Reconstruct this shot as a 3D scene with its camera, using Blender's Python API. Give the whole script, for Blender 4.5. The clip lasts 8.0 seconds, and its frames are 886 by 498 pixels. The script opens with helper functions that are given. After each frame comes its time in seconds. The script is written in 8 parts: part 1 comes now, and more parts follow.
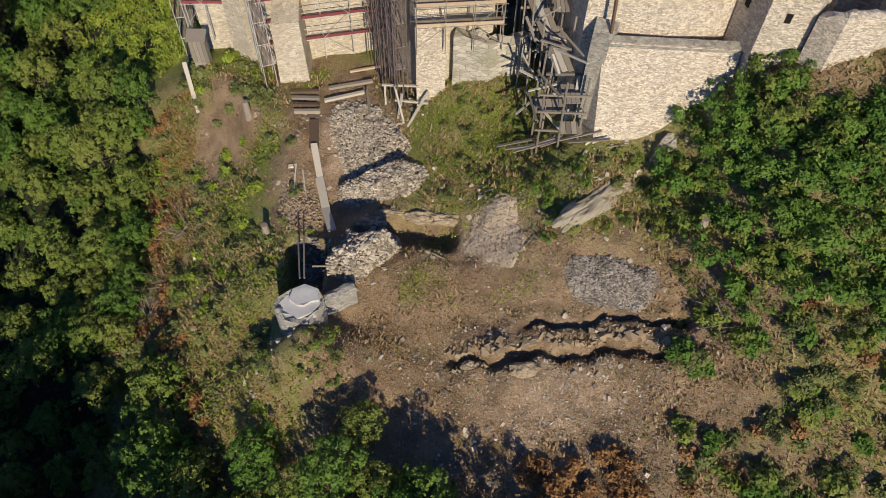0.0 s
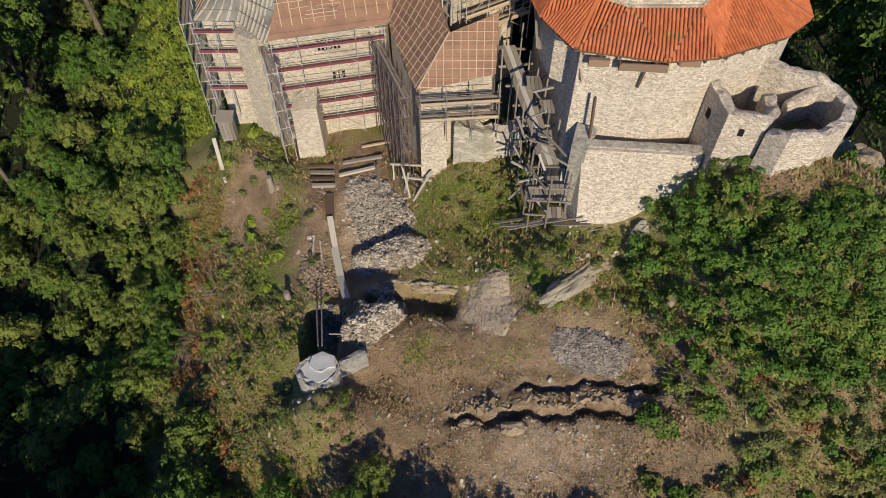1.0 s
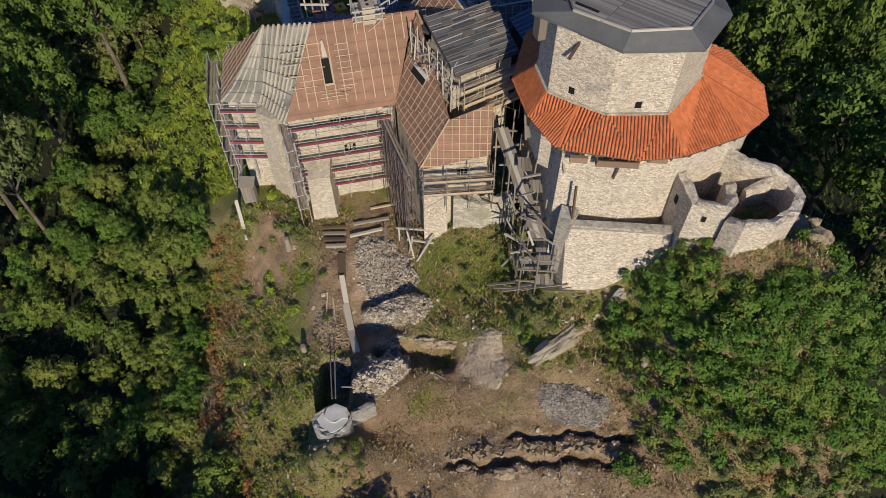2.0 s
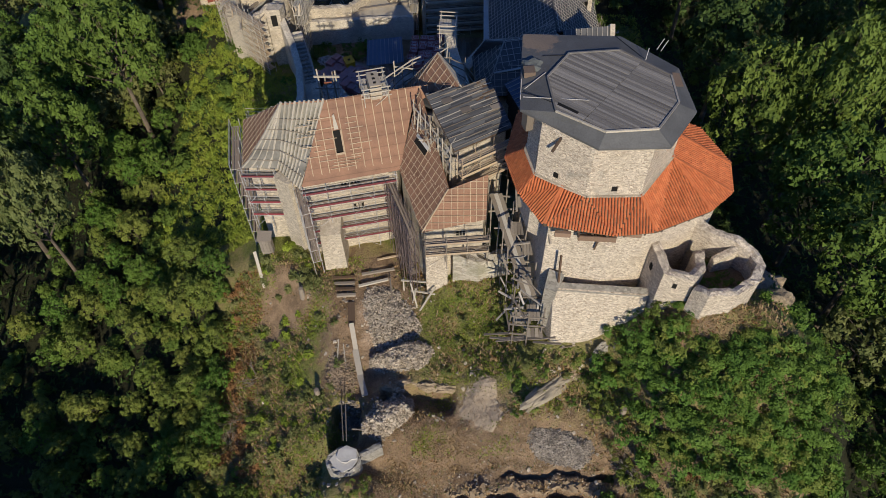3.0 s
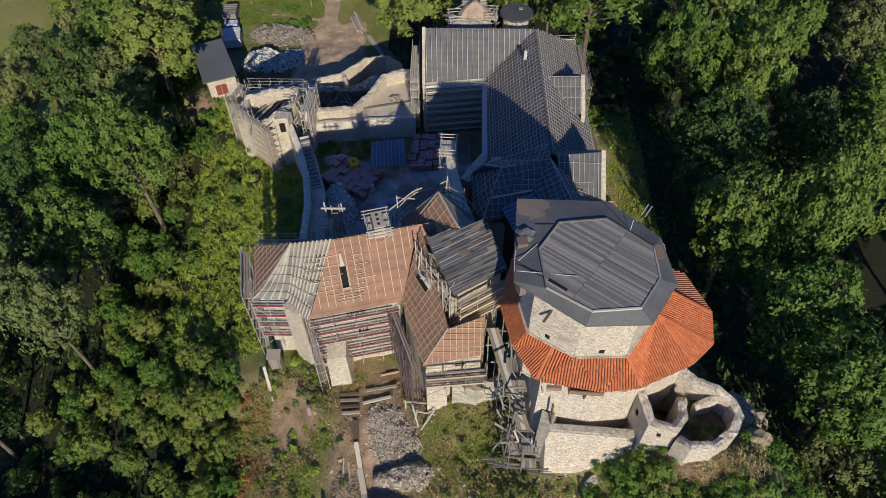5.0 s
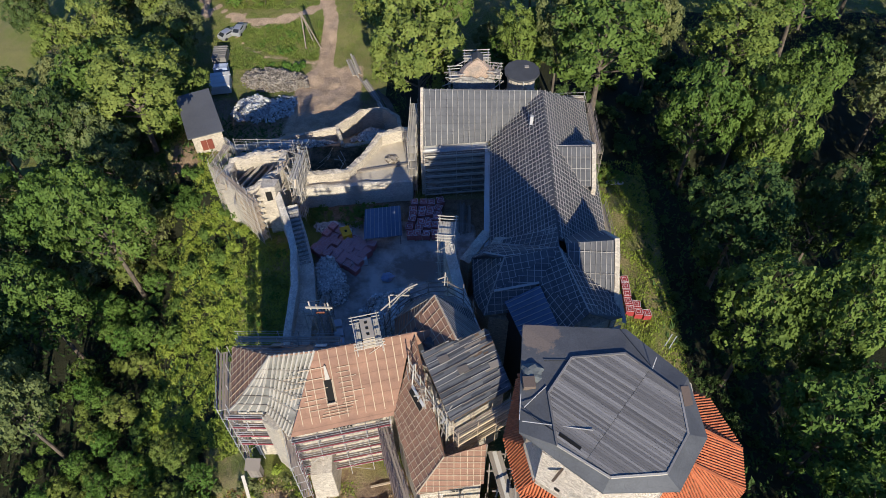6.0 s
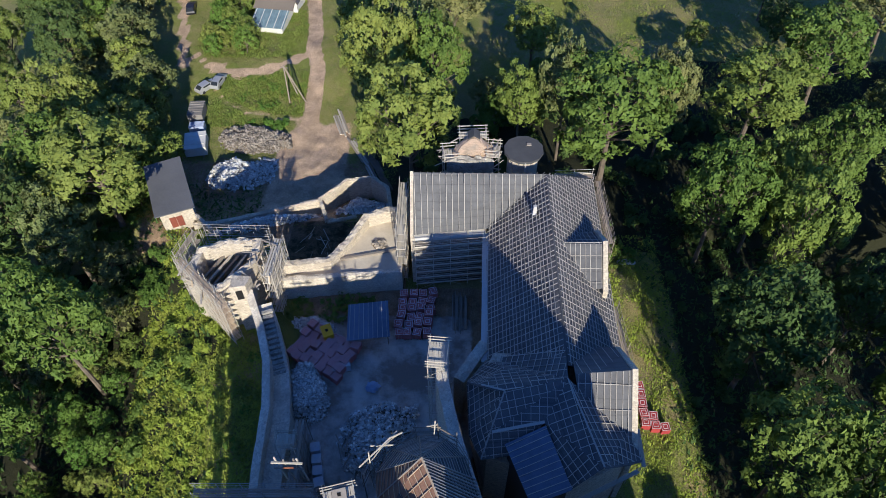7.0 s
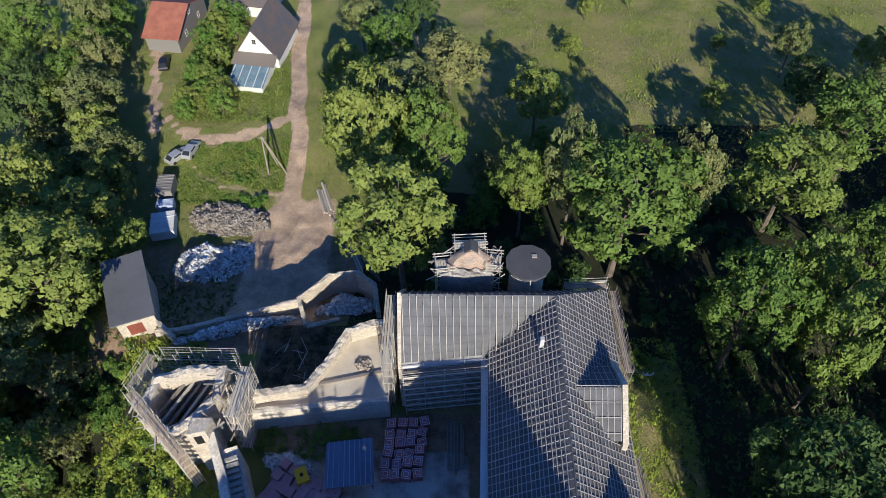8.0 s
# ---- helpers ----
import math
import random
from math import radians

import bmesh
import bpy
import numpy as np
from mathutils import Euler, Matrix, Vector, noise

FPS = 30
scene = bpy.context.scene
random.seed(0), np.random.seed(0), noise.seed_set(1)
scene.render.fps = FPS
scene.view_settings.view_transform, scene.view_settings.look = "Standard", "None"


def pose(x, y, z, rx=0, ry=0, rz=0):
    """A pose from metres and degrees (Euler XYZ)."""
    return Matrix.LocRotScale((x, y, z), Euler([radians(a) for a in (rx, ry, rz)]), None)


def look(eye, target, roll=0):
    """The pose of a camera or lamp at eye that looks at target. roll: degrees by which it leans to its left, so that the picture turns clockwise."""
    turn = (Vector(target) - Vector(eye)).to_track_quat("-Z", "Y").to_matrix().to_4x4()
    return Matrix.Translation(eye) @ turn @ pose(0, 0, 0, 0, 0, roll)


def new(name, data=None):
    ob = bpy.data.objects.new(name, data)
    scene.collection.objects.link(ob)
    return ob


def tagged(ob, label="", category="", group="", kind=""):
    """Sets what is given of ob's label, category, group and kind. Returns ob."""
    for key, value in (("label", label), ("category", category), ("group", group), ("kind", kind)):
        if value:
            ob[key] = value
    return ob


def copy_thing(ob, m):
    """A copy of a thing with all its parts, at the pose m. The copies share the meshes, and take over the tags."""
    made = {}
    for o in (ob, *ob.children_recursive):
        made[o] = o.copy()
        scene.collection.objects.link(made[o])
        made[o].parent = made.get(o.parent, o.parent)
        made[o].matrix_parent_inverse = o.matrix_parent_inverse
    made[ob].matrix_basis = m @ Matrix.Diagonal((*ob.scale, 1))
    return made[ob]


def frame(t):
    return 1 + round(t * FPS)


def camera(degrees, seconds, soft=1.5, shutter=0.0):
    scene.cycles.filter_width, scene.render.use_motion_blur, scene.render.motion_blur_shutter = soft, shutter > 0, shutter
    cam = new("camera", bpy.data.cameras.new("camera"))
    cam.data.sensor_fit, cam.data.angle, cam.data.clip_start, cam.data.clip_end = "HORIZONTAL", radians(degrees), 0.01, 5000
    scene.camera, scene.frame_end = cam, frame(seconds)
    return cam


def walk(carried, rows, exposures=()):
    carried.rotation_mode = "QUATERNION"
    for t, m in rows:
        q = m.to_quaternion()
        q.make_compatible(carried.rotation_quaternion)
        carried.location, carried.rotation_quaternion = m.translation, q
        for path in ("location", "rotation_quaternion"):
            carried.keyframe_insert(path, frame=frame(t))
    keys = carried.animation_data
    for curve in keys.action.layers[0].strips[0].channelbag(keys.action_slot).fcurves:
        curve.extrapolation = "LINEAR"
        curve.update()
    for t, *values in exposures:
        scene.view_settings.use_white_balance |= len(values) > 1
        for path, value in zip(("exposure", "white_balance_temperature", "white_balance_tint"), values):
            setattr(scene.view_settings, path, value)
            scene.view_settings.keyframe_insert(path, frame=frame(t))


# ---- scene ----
cam = camera(65.3, 8.0, soft=0.5)
PATH = [
    (0, (-0.772, 0.07, 31.214), (-0.737, 1.295, 29.634), 1.4),
    (0.5, (-0.63, 0.139, 35.338), (-0.605, 1.368, 33.76), 1.1),
    (1, (-0.156, 0.312, 39.493), (-0.151, 1.54, 37.914), 0.4),
    (1.5, (-0.082, 0.3, 43.59), (-0.082, 1.533, 42.015), 0.3),
    (3, (0.682, 0.51, 56.033), (0.658, 1.746, 54.461), -0.6),
    (3.5, (0.569, 0.298, 59.958), (0.548, 1.543, 58.393), -0.4),
    (4, (0.835, 0.391, 63.325), (0.807, 1.643, 61.766), -0.7),
    (4.5, (0.792, 2.979, 65.789), (0.766, 4.237, 64.234), -0.7),
    (6, (1.114, 20.258, 67.895), (1.08, 21.526, 66.349), -0.5),
    (6.5, (1.488, 27.935, 67.535), (1.451, 29.211, 65.996), -0.6),
    (7, (1.764, 36.28, 67.624), (1.729, 37.557, 66.085), -0.6),
    (7.5, (1.962, 45.361, 67.725), (1.929, 46.637, 66.186), -0.6),
    (8, (2.095, 54.308, 67.632), (2.064, 55.592, 66.099), -0.6),
]
EXPOSURES = [(0, 0.02, 6600, 10), (1.0, -0.02, 6550, 10), (3.0, -0.13, 6450, 10), (4.5, -0.05, 6300, 10), (6.0, 0.42, 5950, 10), (7.0, 0.58, 5800, 10), (8.0, 0.58, 5800, 10)]
walk(cam, [(t, look(eye, target, roll)) for t, eye, target, roll in PATH], EXPOSURES)

# ---- light: low morning sun from the south, a little east, under a clear sky ----
TO_SUN = Vector((0.185, -1.0, 0.465)).normalized()
world = bpy.data.worlds.new("clear_sky")
scene.world = world
world.use_nodes = True
wn = world.node_tree.nodes
sky = wn.new("ShaderNodeTexSky")
sky.sky_type = 'NISHITA'
sky.sun_disc = False
sky.dust_density, sky.ozone_density = 0.1, 6.5
sky.sun_elevation = math.asin(TO_SUN.z)
sky.sun_rotation = math.atan2(TO_SUN.x, TO_SUN.y)
deep = wn.new("ShaderNodeMix")
deep.data_type, deep.blend_type = 'RGBA', 'MULTIPLY'
deep.inputs[0].default_value = 1.0
deep.inputs[7].default_value = (0.78, 0.97, 1.34, 1)
world.node_tree.links.new(sky.outputs[0], deep.inputs[6])
world.node_tree.links.new(deep.outputs[2], wn["Background"].inputs[0])
wn["Background"].inputs[1].default_value = 0.075
sun_data = bpy.data.lights.new("sun", 'SUN')
sun_data.energy, sun_data.angle, sun_data.color = 4.5, radians(0.53), (1.0, 0.885, 0.69)
sun = new("sun", sun_data)
sun.matrix_world = look((60, -200, 120), Vector((60, -200, 120)) - TO_SUN)


# ---- materials ----
class Mat:
    """A small builder for node materials in world coordinates."""

    def __init__(self, name, rough=0.85, metal=0.0, spec=0.3):
        self.mat = bpy.data.materials.new(name)
        self.mat.use_nodes = True
        self.nt = self.mat.node_tree
        self.bsdf = self.nt.nodes["Principled BSDF"]
        self.bsdf.inputs["Roughness"].default_value = rough
        self.bsdf.inputs["Metallic"].default_value = metal
        self.bsdf.inputs["Specular IOR Level"].default_value = spec
        self.pos = self.node("ShaderNodeNewGeometry").outputs["Position"]

    def node(self, kind, operation=None, feature=None, data_type=None, blend_type=None, attribute_name=None):
        n = self.nt.nodes.new(kind)
        if operation:
            n.operation = operation
        if feature:
            n.feature = feature
        if data_type:
            n.data_type = data_type
        if blend_type:
            n.blend_type = blend_type
        if attribute_name:
            n.attribute_name = attribute_name
        return n

    def link(self, a, b):
        self.nt.links.new(a, b)

    def put(self, socket, value):
        if isinstance(value, bpy.types.NodeSocket):
            self.link(value, socket)
        elif isinstance(value, (int, float)) and socket.type == 'RGBA':
            socket.default_value = (value, value, value, 1)
        elif isinstance(value, tuple) and len(value) == 3 and socket.type == 'RGBA':
            socket.default_value = (*value, 1)
        else:
            socket.default_value = value

    def stretch(self, sx, sy, sz):
        n = self.node("ShaderNodeVectorMath", operation='MULTIPLY')
        self.link(self.pos, n.inputs[0])
        n.inputs[1].default_value = (sx, sy, sz)
        return n.outputs[0]

    def noise(self, scale, detail=3.0, rough=0.55, vec=None):
        n = self.node("ShaderNodeTexNoise")
        self.link(vec or self.pos, n.inputs["Vector"])
        n.inputs["Scale"].default_value, n.inputs["Detail"].default_value, n.inputs["Roughness"].default_value = scale, detail, rough
        return n.outputs[0]

    def voronoi(self, scale, feature='F1', vec=None, out="Distance"):
        n = self.node("ShaderNodeTexVoronoi", feature=feature)
        self.link(vec or self.pos, n.inputs["Vector"])
        n.inputs["Scale"].default_value = scale
        return n.outputs[out]

    def ramp(self, fac, stops):
        n = self.node("ShaderNodeValToRGB")
        self.link(fac, n.inputs[0])
        el = n.color_ramp.elements
        while len(el) < len(stops):
            el.new(0.5)
        for e, (at, c) in zip(el, stops):
            e.position = at
            e.color = (*c, 1) if isinstance(c, tuple) else (c, c, c, 1)
        return n.outputs[0]

    def mix(self, fac, a, b, mode='MIX'):
        n = self.node("ShaderNodeMix", data_type='RGBA', blend_type=mode)
        self.put(n.inputs[0], fac)
        self.put(n.inputs[6], a)
        self.put(n.inputs[7], b)
        return n.outputs[2]

    def math(self, op, a, b=0.0):
        n = self.node("ShaderNodeMath", operation=op)
        self.put(n.inputs[0], a)
        self.put(n.inputs[1], b)
        return n.outputs[0]

    def random(self):
        return self.node("ShaderNodeObjectInfo").outputs["Random"]

    def island(self):
        return self.node("ShaderNodeNewGeometry").outputs["Random Per Island"]

    def done(self, color, bump=None, strength=0.4, distance=0.05, rough=None):
        self.put(self.bsdf.inputs["Base Color"], color)
        if rough is not None:
            self.put(self.bsdf.inputs["Roughness"], rough)
        if bump is not None:
            n = self.node("ShaderNodeBump")
            n.inputs["Strength"].default_value, n.inputs["Distance"].default_value = strength, distance
            self.link(bump, n.inputs["Height"])
            self.link(n.outputs[0], self.bsdf.inputs["Normal"])
        return self.mat


def stone_wall_mat(name, light, dark, joint, stain=(0.25, 0.24, 0.21), scale=5.2, stain_at=0.56):
    m = Mat(name, 0.9)
    vec = m.stretch(1.0, 1.0, 2.3)
    n = m.node("ShaderNodeVectorMath", operation='ADD')
    m.link(vec, n.inputs[0])
    w = m.node("ShaderNodeVectorMath", operation='SCALE')
    m.link(m.node("ShaderNodeTexNoise").outputs["Color"], w.inputs[0])
    w.inputs["Scale"].default_value = 0.25
    m.link(w.outputs[0], n.inputs[1])
    edge = m.voronoi(scale, 'DISTANCE_TO_EDGE', n.outputs[0])
    cell = m.voronoi(scale, 'F1', n.outputs[0], "Color")
    tone = m.ramp(cell, [(0.12, dark), (0.3, tuple((a + b) / 2 for a, b in zip(light, dark))), (0.5, light), (0.9, tuple(min(1, c * 1.18) for c in light))])
    grain = m.noise(9.0, 4.0, 0.7)
    tone = m.mix(0.35, tone, m.ramp(grain, [(0.3, 0.55), (0.7, 1.0)]), 'MULTIPLY')
    soft_joint = m.mix(m.ramp(m.noise(2.2, 3.0), [(0.36, 0.3), (0.55, 1.0)]), tone, joint)
    stones = m.mix(m.ramp(edge, [(0.012, 0.0), (0.06, 1.0)]), soft_joint, tone)
    render_coat = m.mix(0.5, tuple((a + b) / 2 for a, b in zip(light, joint)), m.ramp(grain, [(0.3, 0.7), (0.7, 1.0)]), 'MULTIPLY')
    coat = m.ramp(m.noise(0.75, 5.0, 0.7), [(0.54, 0.0), (0.66, 0.6)])
    stones = m.mix(coat, stones, render_coat)
    pit = m.ramp(m.noise(13.0, 2.0, 0.6), [(0.3, 0.35), (0.42, 1.0)])
    stones = m.mix(0.7, stones, pit, 'MULTIPLY')
    stained = m.mix(m.ramp(m.noise(0.28, 5.0, 0.65), [(stain_at, 0.0), (stain_at + 0.16, 0.75)]), stones, stain)
    high = m.math('MULTIPLY', m.ramp(edge, [(0.0, 0.0), (0.12, 1.0)]), m.math('ADD', m.math('MULTIPLY', grain, 0.5), 0.6))
    return m.done(stained, m.math('ADD', m.math('MULTIPLY', high, 0.7), m.math('MULTIPLY', grain, 0.4)), 0.8, 0.06)


def wood_mat(name, a, b, axis_scale=(14, 14, 14), rough=0.8):
    m = Mat(name, rough)
    tone = m.mix(m.random(), a, b)
    streak = m.noise(1.0, 3.0, 0.6, m.stretch(*axis_scale))
    tone = m.mix(0.5, tone, m.ramp(streak, [(0.3, 0.55), (0.7, 1.05)]), 'MULTIPLY')
    return m.done(tone, streak, 0.2, 0.01)


def plain_mat(name, a, b, scale=2.0, rough=0.7, metal=0.0, bump=0.15):
    m = Mat(name, rough, metal)
    big = m.noise(scale * 0.3, 4.0, 0.6)
    small = m.noise(scale * 6, 3.0, 0.6)
    tone = m.mix(m.ramp(big, [(0.35, 0.0), (0.65, 1.0)]), a, b)
    tone = m.mix(0.3, tone, m.ramp(small, [(0.3, 0.6), (0.7, 1.0)]), 'MULTIPLY')
    return m.done(tone, small, bump, 0.02)


def leaf_mat(name, deep, bright, yellow):
    m = Mat(name, 0.65, 0.0, 0.12)
    tone = m.mix(m.math('ADD', m.math('MULTIPLY', m.island(), 0.45), 0.4), deep, bright)
    tone = m.mix(m.math('MULTIPLY', m.random(), 0.55), tone, yellow)
    tone = m.mix(m.ramp(m.noise(0.5, 2.0), [(0.45, 0.0), (0.62, 0.45)]), tone, deep)
    m.put(m.bsdf.inputs["Base Color"], tone)
    tr = m.node("ShaderNodeBsdfTranslucent")
    m.link(m.mix(1.0, tone, (0.95, 1.0, 0.6), 'MULTIPLY'), tr.inputs[0])
    mix = m.node("ShaderNodeMixShader")
    mix.inputs[0].default_value = 0.14
    m.link(m.bsdf.outputs[0], mix.inputs[1])
    m.link(tr.outputs[0], mix.inputs[2])
    m.link(mix.outputs[0], m.nt.nodes["Material Output"].inputs[0])
    return m.mat


def membrane_mat(name, a, b, rough=0.75):
    """Roofing felt: courses, scuffs, dust and faint overlaps."""
    m = Mat(name, rough)
    tone = m.mix(m.ramp(m.noise(0.6, 4.0, 0.6), [(0.35, 0.0), (0.65, 1.0)]), a, b)
    sep = m.node("ShaderNodeSeparateXYZ")
    m.link(m.pos, sep.inputs[0])
    level = m.math('ADD', sep.outputs[2], m.math('MULTIPLY', m.noise(0.9, 2.0), 0.12))
    course = m.math('FRACT', m.math('MULTIPLY', level, 1.15))
    tone = m.mix(0.6, tone, m.ramp(course, [(0.0, 0.5), (0.07, 0.95), (0.6, 1.08), (0.94, 1.0), (1.0, 0.65)]), 'MULTIPLY')
    scuff = m.noise(2.4, 5.0, 0.7)
    tone = m.mix(0.6, tone, m.ramp(scuff, [(0.3, 0.65), (0.5, 1.0), (0.7, 1.25)]), 'MULTIPLY')
    grain = m.noise(14, 3.0)
    tone = m.mix(0.3, tone, m.ramp(grain, [(0.3, 0.55), (0.7, 1.0)]), 'MULTIPLY')
    return m.done(tone, m.math('ADD', m.math('MULTIPLY', grain, 0.4), scuff), 0.3, 0.03)


STONE = stone_wall_mat("pale_rubble_masonry", (0.8, 0.705, 0.57), (0.52, 0.43, 0.33), (0.26, 0.195, 0.135), stain_at=0.62, scale=4.6)
STONE_GREY = stone_wall_mat("grey_rubble_masonry", (0.5, 0.47, 0.41), (0.27, 0.25, 0.22), (0.35, 0.33, 0.29), scale=3.8, stain_at=0.5)
PLASTER = stone_wall_mat("patched_old_plaster", (0.66, 0.58, 0.455), (0.48, 0.41, 0.32), (0.5, 0.43, 0.335), (0.4, 0.34, 0.26), 3.4, 0.52)
COPING = stone_wall_mat("weathered_wall_top", (0.42, 0.39, 0.33), (0.24, 0.22, 0.19), (0.3, 0.28, 0.24), scale=3.4)
TERRACE = plain_mat("dusty_lime_floor", (0.66, 0.58, 0.45), (0.52, 0.45, 0.34), 1.2, 0.9)
ROCK = stone_wall_mat("bare_rock", (0.42, 0.33, 0.22), (0.28, 0.22, 0.15), (0.2, 0.16, 0.11), (0.22, 0.19, 0.12), 2.2, 0.6)


def rubble_mat(name, a, b):
    """Broken stones, each of its own tone."""
    m = Mat(name, 0.9)
    tone = m.mix(m.ramp(m.noise(0.9, 4.0, 0.6), [(0.35, 0.0), (0.65, 1.0)]), a, b)
    tone = m.mix(1.0, tone, m.ramp(m.island(), [(0.0, 0.5), (0.4, 0.9), (0.8, 1.1), (1.0, 1.4)]), 'MULTIPLY')
    small = m.noise(18, 3.0)
    return m.done(m.mix(0.3, tone, m.ramp(small, [(0.3, 0.6), (0.7, 1.0)]), 'MULTIPLY'), small, 0.3, 0.02)


RUBBLE = rubble_mat("broken_stone", (0.6, 0.525, 0.42), (0.38, 0.32, 0.245))
RUBBLE_PALE = rubble_mat("pale_limestone_rubble", (0.8, 0.78, 0.73), (0.54, 0.52, 0.48))
RUBBLE_GREY = rubble_mat("grey_broken_stone", (0.4, 0.355, 0.3), (0.22, 0.19, 0.16))
WHITEWASH = stone_wall_mat("old_limewash", (0.74, 0.67, 0.55), (0.6, 0.53, 0.43), (0.64, 0.57, 0.46), (0.4, 0.35, 0.28), 4.4, 0.5)
CEMENT = plain_mat("pale_cement", (0.66, 0.65, 0.61), (0.52, 0.5, 0.47), 1.5, 0.85)
WOOD_NEW = wood_mat("fresh_sawn_timber", (0.6, 0.47, 0.32), (0.47, 0.36, 0.25))
WOOD_PALE = wood_mat("pale_treated_rafter", (0.62, 0.56, 0.46), (0.46, 0.42, 0.35))
WOOD_OLD = wood_mat("weathered_grey_timber", (0.37, 0.32, 0.26), (0.2, 0.17, 0.14))
WOOD_DARK = wood_mat("dark_brown_timber", (0.17, 0.11, 0.07), (0.1, 0.07, 0.05))
BATTEN_GREY = wood_mat("greyed_roof_batten", (0.55, 0.51, 0.45), (0.38, 0.35, 0.31))
RED_BOARD = wood_mat("dark_red_toe_board", (0.3, 0.07, 0.08), (0.19, 0.05, 0.06))
PLANK = wood_mat("dusty_scaffold_plank", (0.45, 0.37, 0.29), (0.3, 0.24, 0.19))
STEEL = plain_mat("galvanised_tube", (0.55, 0.53, 0.5), (0.4, 0.38, 0.36), 2.0, 0.5, 0.0)
TUBE_BROWN = plain_mat("rusty_tube", (0.22, 0.17, 0.16), (0.14, 0.11, 0.11), 2.0, 0.6, 0.2)
MEM_BROWN = membrane_mat("brown_roofing_membrane", (0.34, 0.19, 0.122), (0.25, 0.143, 0.096))
MEM_GREY = membrane_mat("grey_roofing_membrane", (0.142, 0.142, 0.145), (0.104, 0.105, 0.11))
BITUMEN = plain_mat("dark_bitumen_sheet", (0.092, 0.092, 0.09), (0.066, 0.066, 0.066), 1.4, 0.75)
SHINGLE = wood_mat("split_grey_shingle", (0.165, 0.17, 0.18), (0.06, 0.064, 0.075))
BOARD_GREY = wood_mat("silver_grey_deck_board", (0.37, 0.345, 0.31), (0.15, 0.14, 0.13))
TIN = plain_mat("corrugated_blue_tin", (0.2, 0.24, 0.32), (0.14, 0.17, 0.23), 1.0, 0.45, 0.5)
TEAL = plain_mat("teal_corrugated_sheet", (0.2, 0.29, 0.33), (0.13, 0.2, 0.24), 2.0, 0.6)
WHITE = plain_mat("chalky_white_paint", (0.72, 0.71, 0.67), (0.62, 0.6, 0.56), 1.0, 0.7)
RED_DOOR = plain_mat("faded_red_paint", (0.26, 0.075, 0.045), (0.18, 0.05, 0.035), 2.0, 0.7)
RED_ROOF = plain_mat("old_red_roof_tile", (0.4, 0.15, 0.09), (0.3, 0.11, 0.07), 2.0, 0.8)
SLATE_ROOF = plain_mat("rusted_dark_sheet_roof", (0.1, 0.105, 0.115), (0.16, 0.115, 0.095), 1.6, 0.65)
YELLOW = plain_mat("yellow_plastic", (0.75, 0.45, 0.02), (0.6, 0.33, 0.02), 1.0, 0.45)
CAR_PAINT = plain_mat("pale_silver_car_paint", (0.5, 0.5, 0.5), (0.42, 0.42, 0.42), 0.4, 0.3, 0.3, 0.0)
CAR_DARK = plain_mat("dark_car_paint", (0.035, 0.035, 0.04), (0.025, 0.025, 0.03), 0.4, 0.3, 0.2, 0.0)
BLACK = plain_mat("black_rubber", (0.02, 0.02, 0.02), (0.03, 0.03, 0.03), 1.0, 0.8)
# near-black for flat panels that stand for the shade inside openings
OPENING_SHADE = plain_mat("black_opening_shade", (0.012, 0.011, 0.01), (0.016, 0.015, 0.013), 1.0, 0.9)
BRICK = plain_mat("new_red_brick", (0.5, 0.2, 0.19), (0.38, 0.14, 0.135), 2.0, 0.85)
WRAP = plain_mat("white_wrapping", (0.68, 0.68, 0.7), (0.55, 0.55, 0.58), 1.0, 0.4)
STRAP = plain_mat("dusty_pallet_strap", (0.78, 0.7, 0.72), (0.66, 0.6, 0.62), 1.0, 0.5)
BLUE_TARP = plain_mat("blue_white_sheet", (0.5, 0.55, 0.68), (0.3, 0.36, 0.5), 2.0, 0.5)
BARK = plain_mat("grey_brown_bark", (0.2, 0.16, 0.12), (0.11, 0.09, 0.07), 3.0, 0.9)
BARK_DEAD = plain_mat("bleached_dead_wood", (0.36, 0.31, 0.25), (0.25, 0.2, 0.16), 3.0, 0.9)
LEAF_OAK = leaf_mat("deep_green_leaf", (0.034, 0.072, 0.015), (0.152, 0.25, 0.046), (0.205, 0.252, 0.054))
# the deep green leaf darkened: woodland shade put into the colour
LEAF_SHADED = leaf_mat("shade_painted_leaf", (0.024, 0.05, 0.015), (0.098, 0.165, 0.043), (0.13, 0.17, 0.05))
LEAF_GREEN = leaf_mat("fresh_green_leaf", (0.042, 0.1, 0.018), (0.15, 0.275, 0.048), (0.2, 0.275, 0.055))
LEAF_LIGHT = leaf_mat("bright_green_leaf", (0.09, 0.145, 0.03), (0.225, 0.295, 0.06), (0.29, 0.29, 0.07))
LEAF_LIME = leaf_mat("sunlit_yellow_green_weed", (0.145, 0.21, 0.03), (0.32, 0.4, 0.056), (0.37, 0.385, 0.073))
LEAF_DULL = leaf_mat("dull_late_summer_leaf", (0.09, 0.125, 0.04), (0.21, 0.24, 0.085), (0.29, 0.265, 0.1))
LEAF_RUST = leaf_mat("rust_brown_leaf", (0.2, 0.1, 0.04), (0.38, 0.2, 0.085), (0.42, 0.29, 0.14))
LEAF_STRAW = leaf_mat("dry_straw_stalk", (0.26, 0.17, 0.085), (0.5, 0.36, 0.2), (0.46, 0.38, 0.22))
GLASS = Mat("window_glass", 0.1, 0.0, 0.5).done((0.03, 0.035, 0.04))


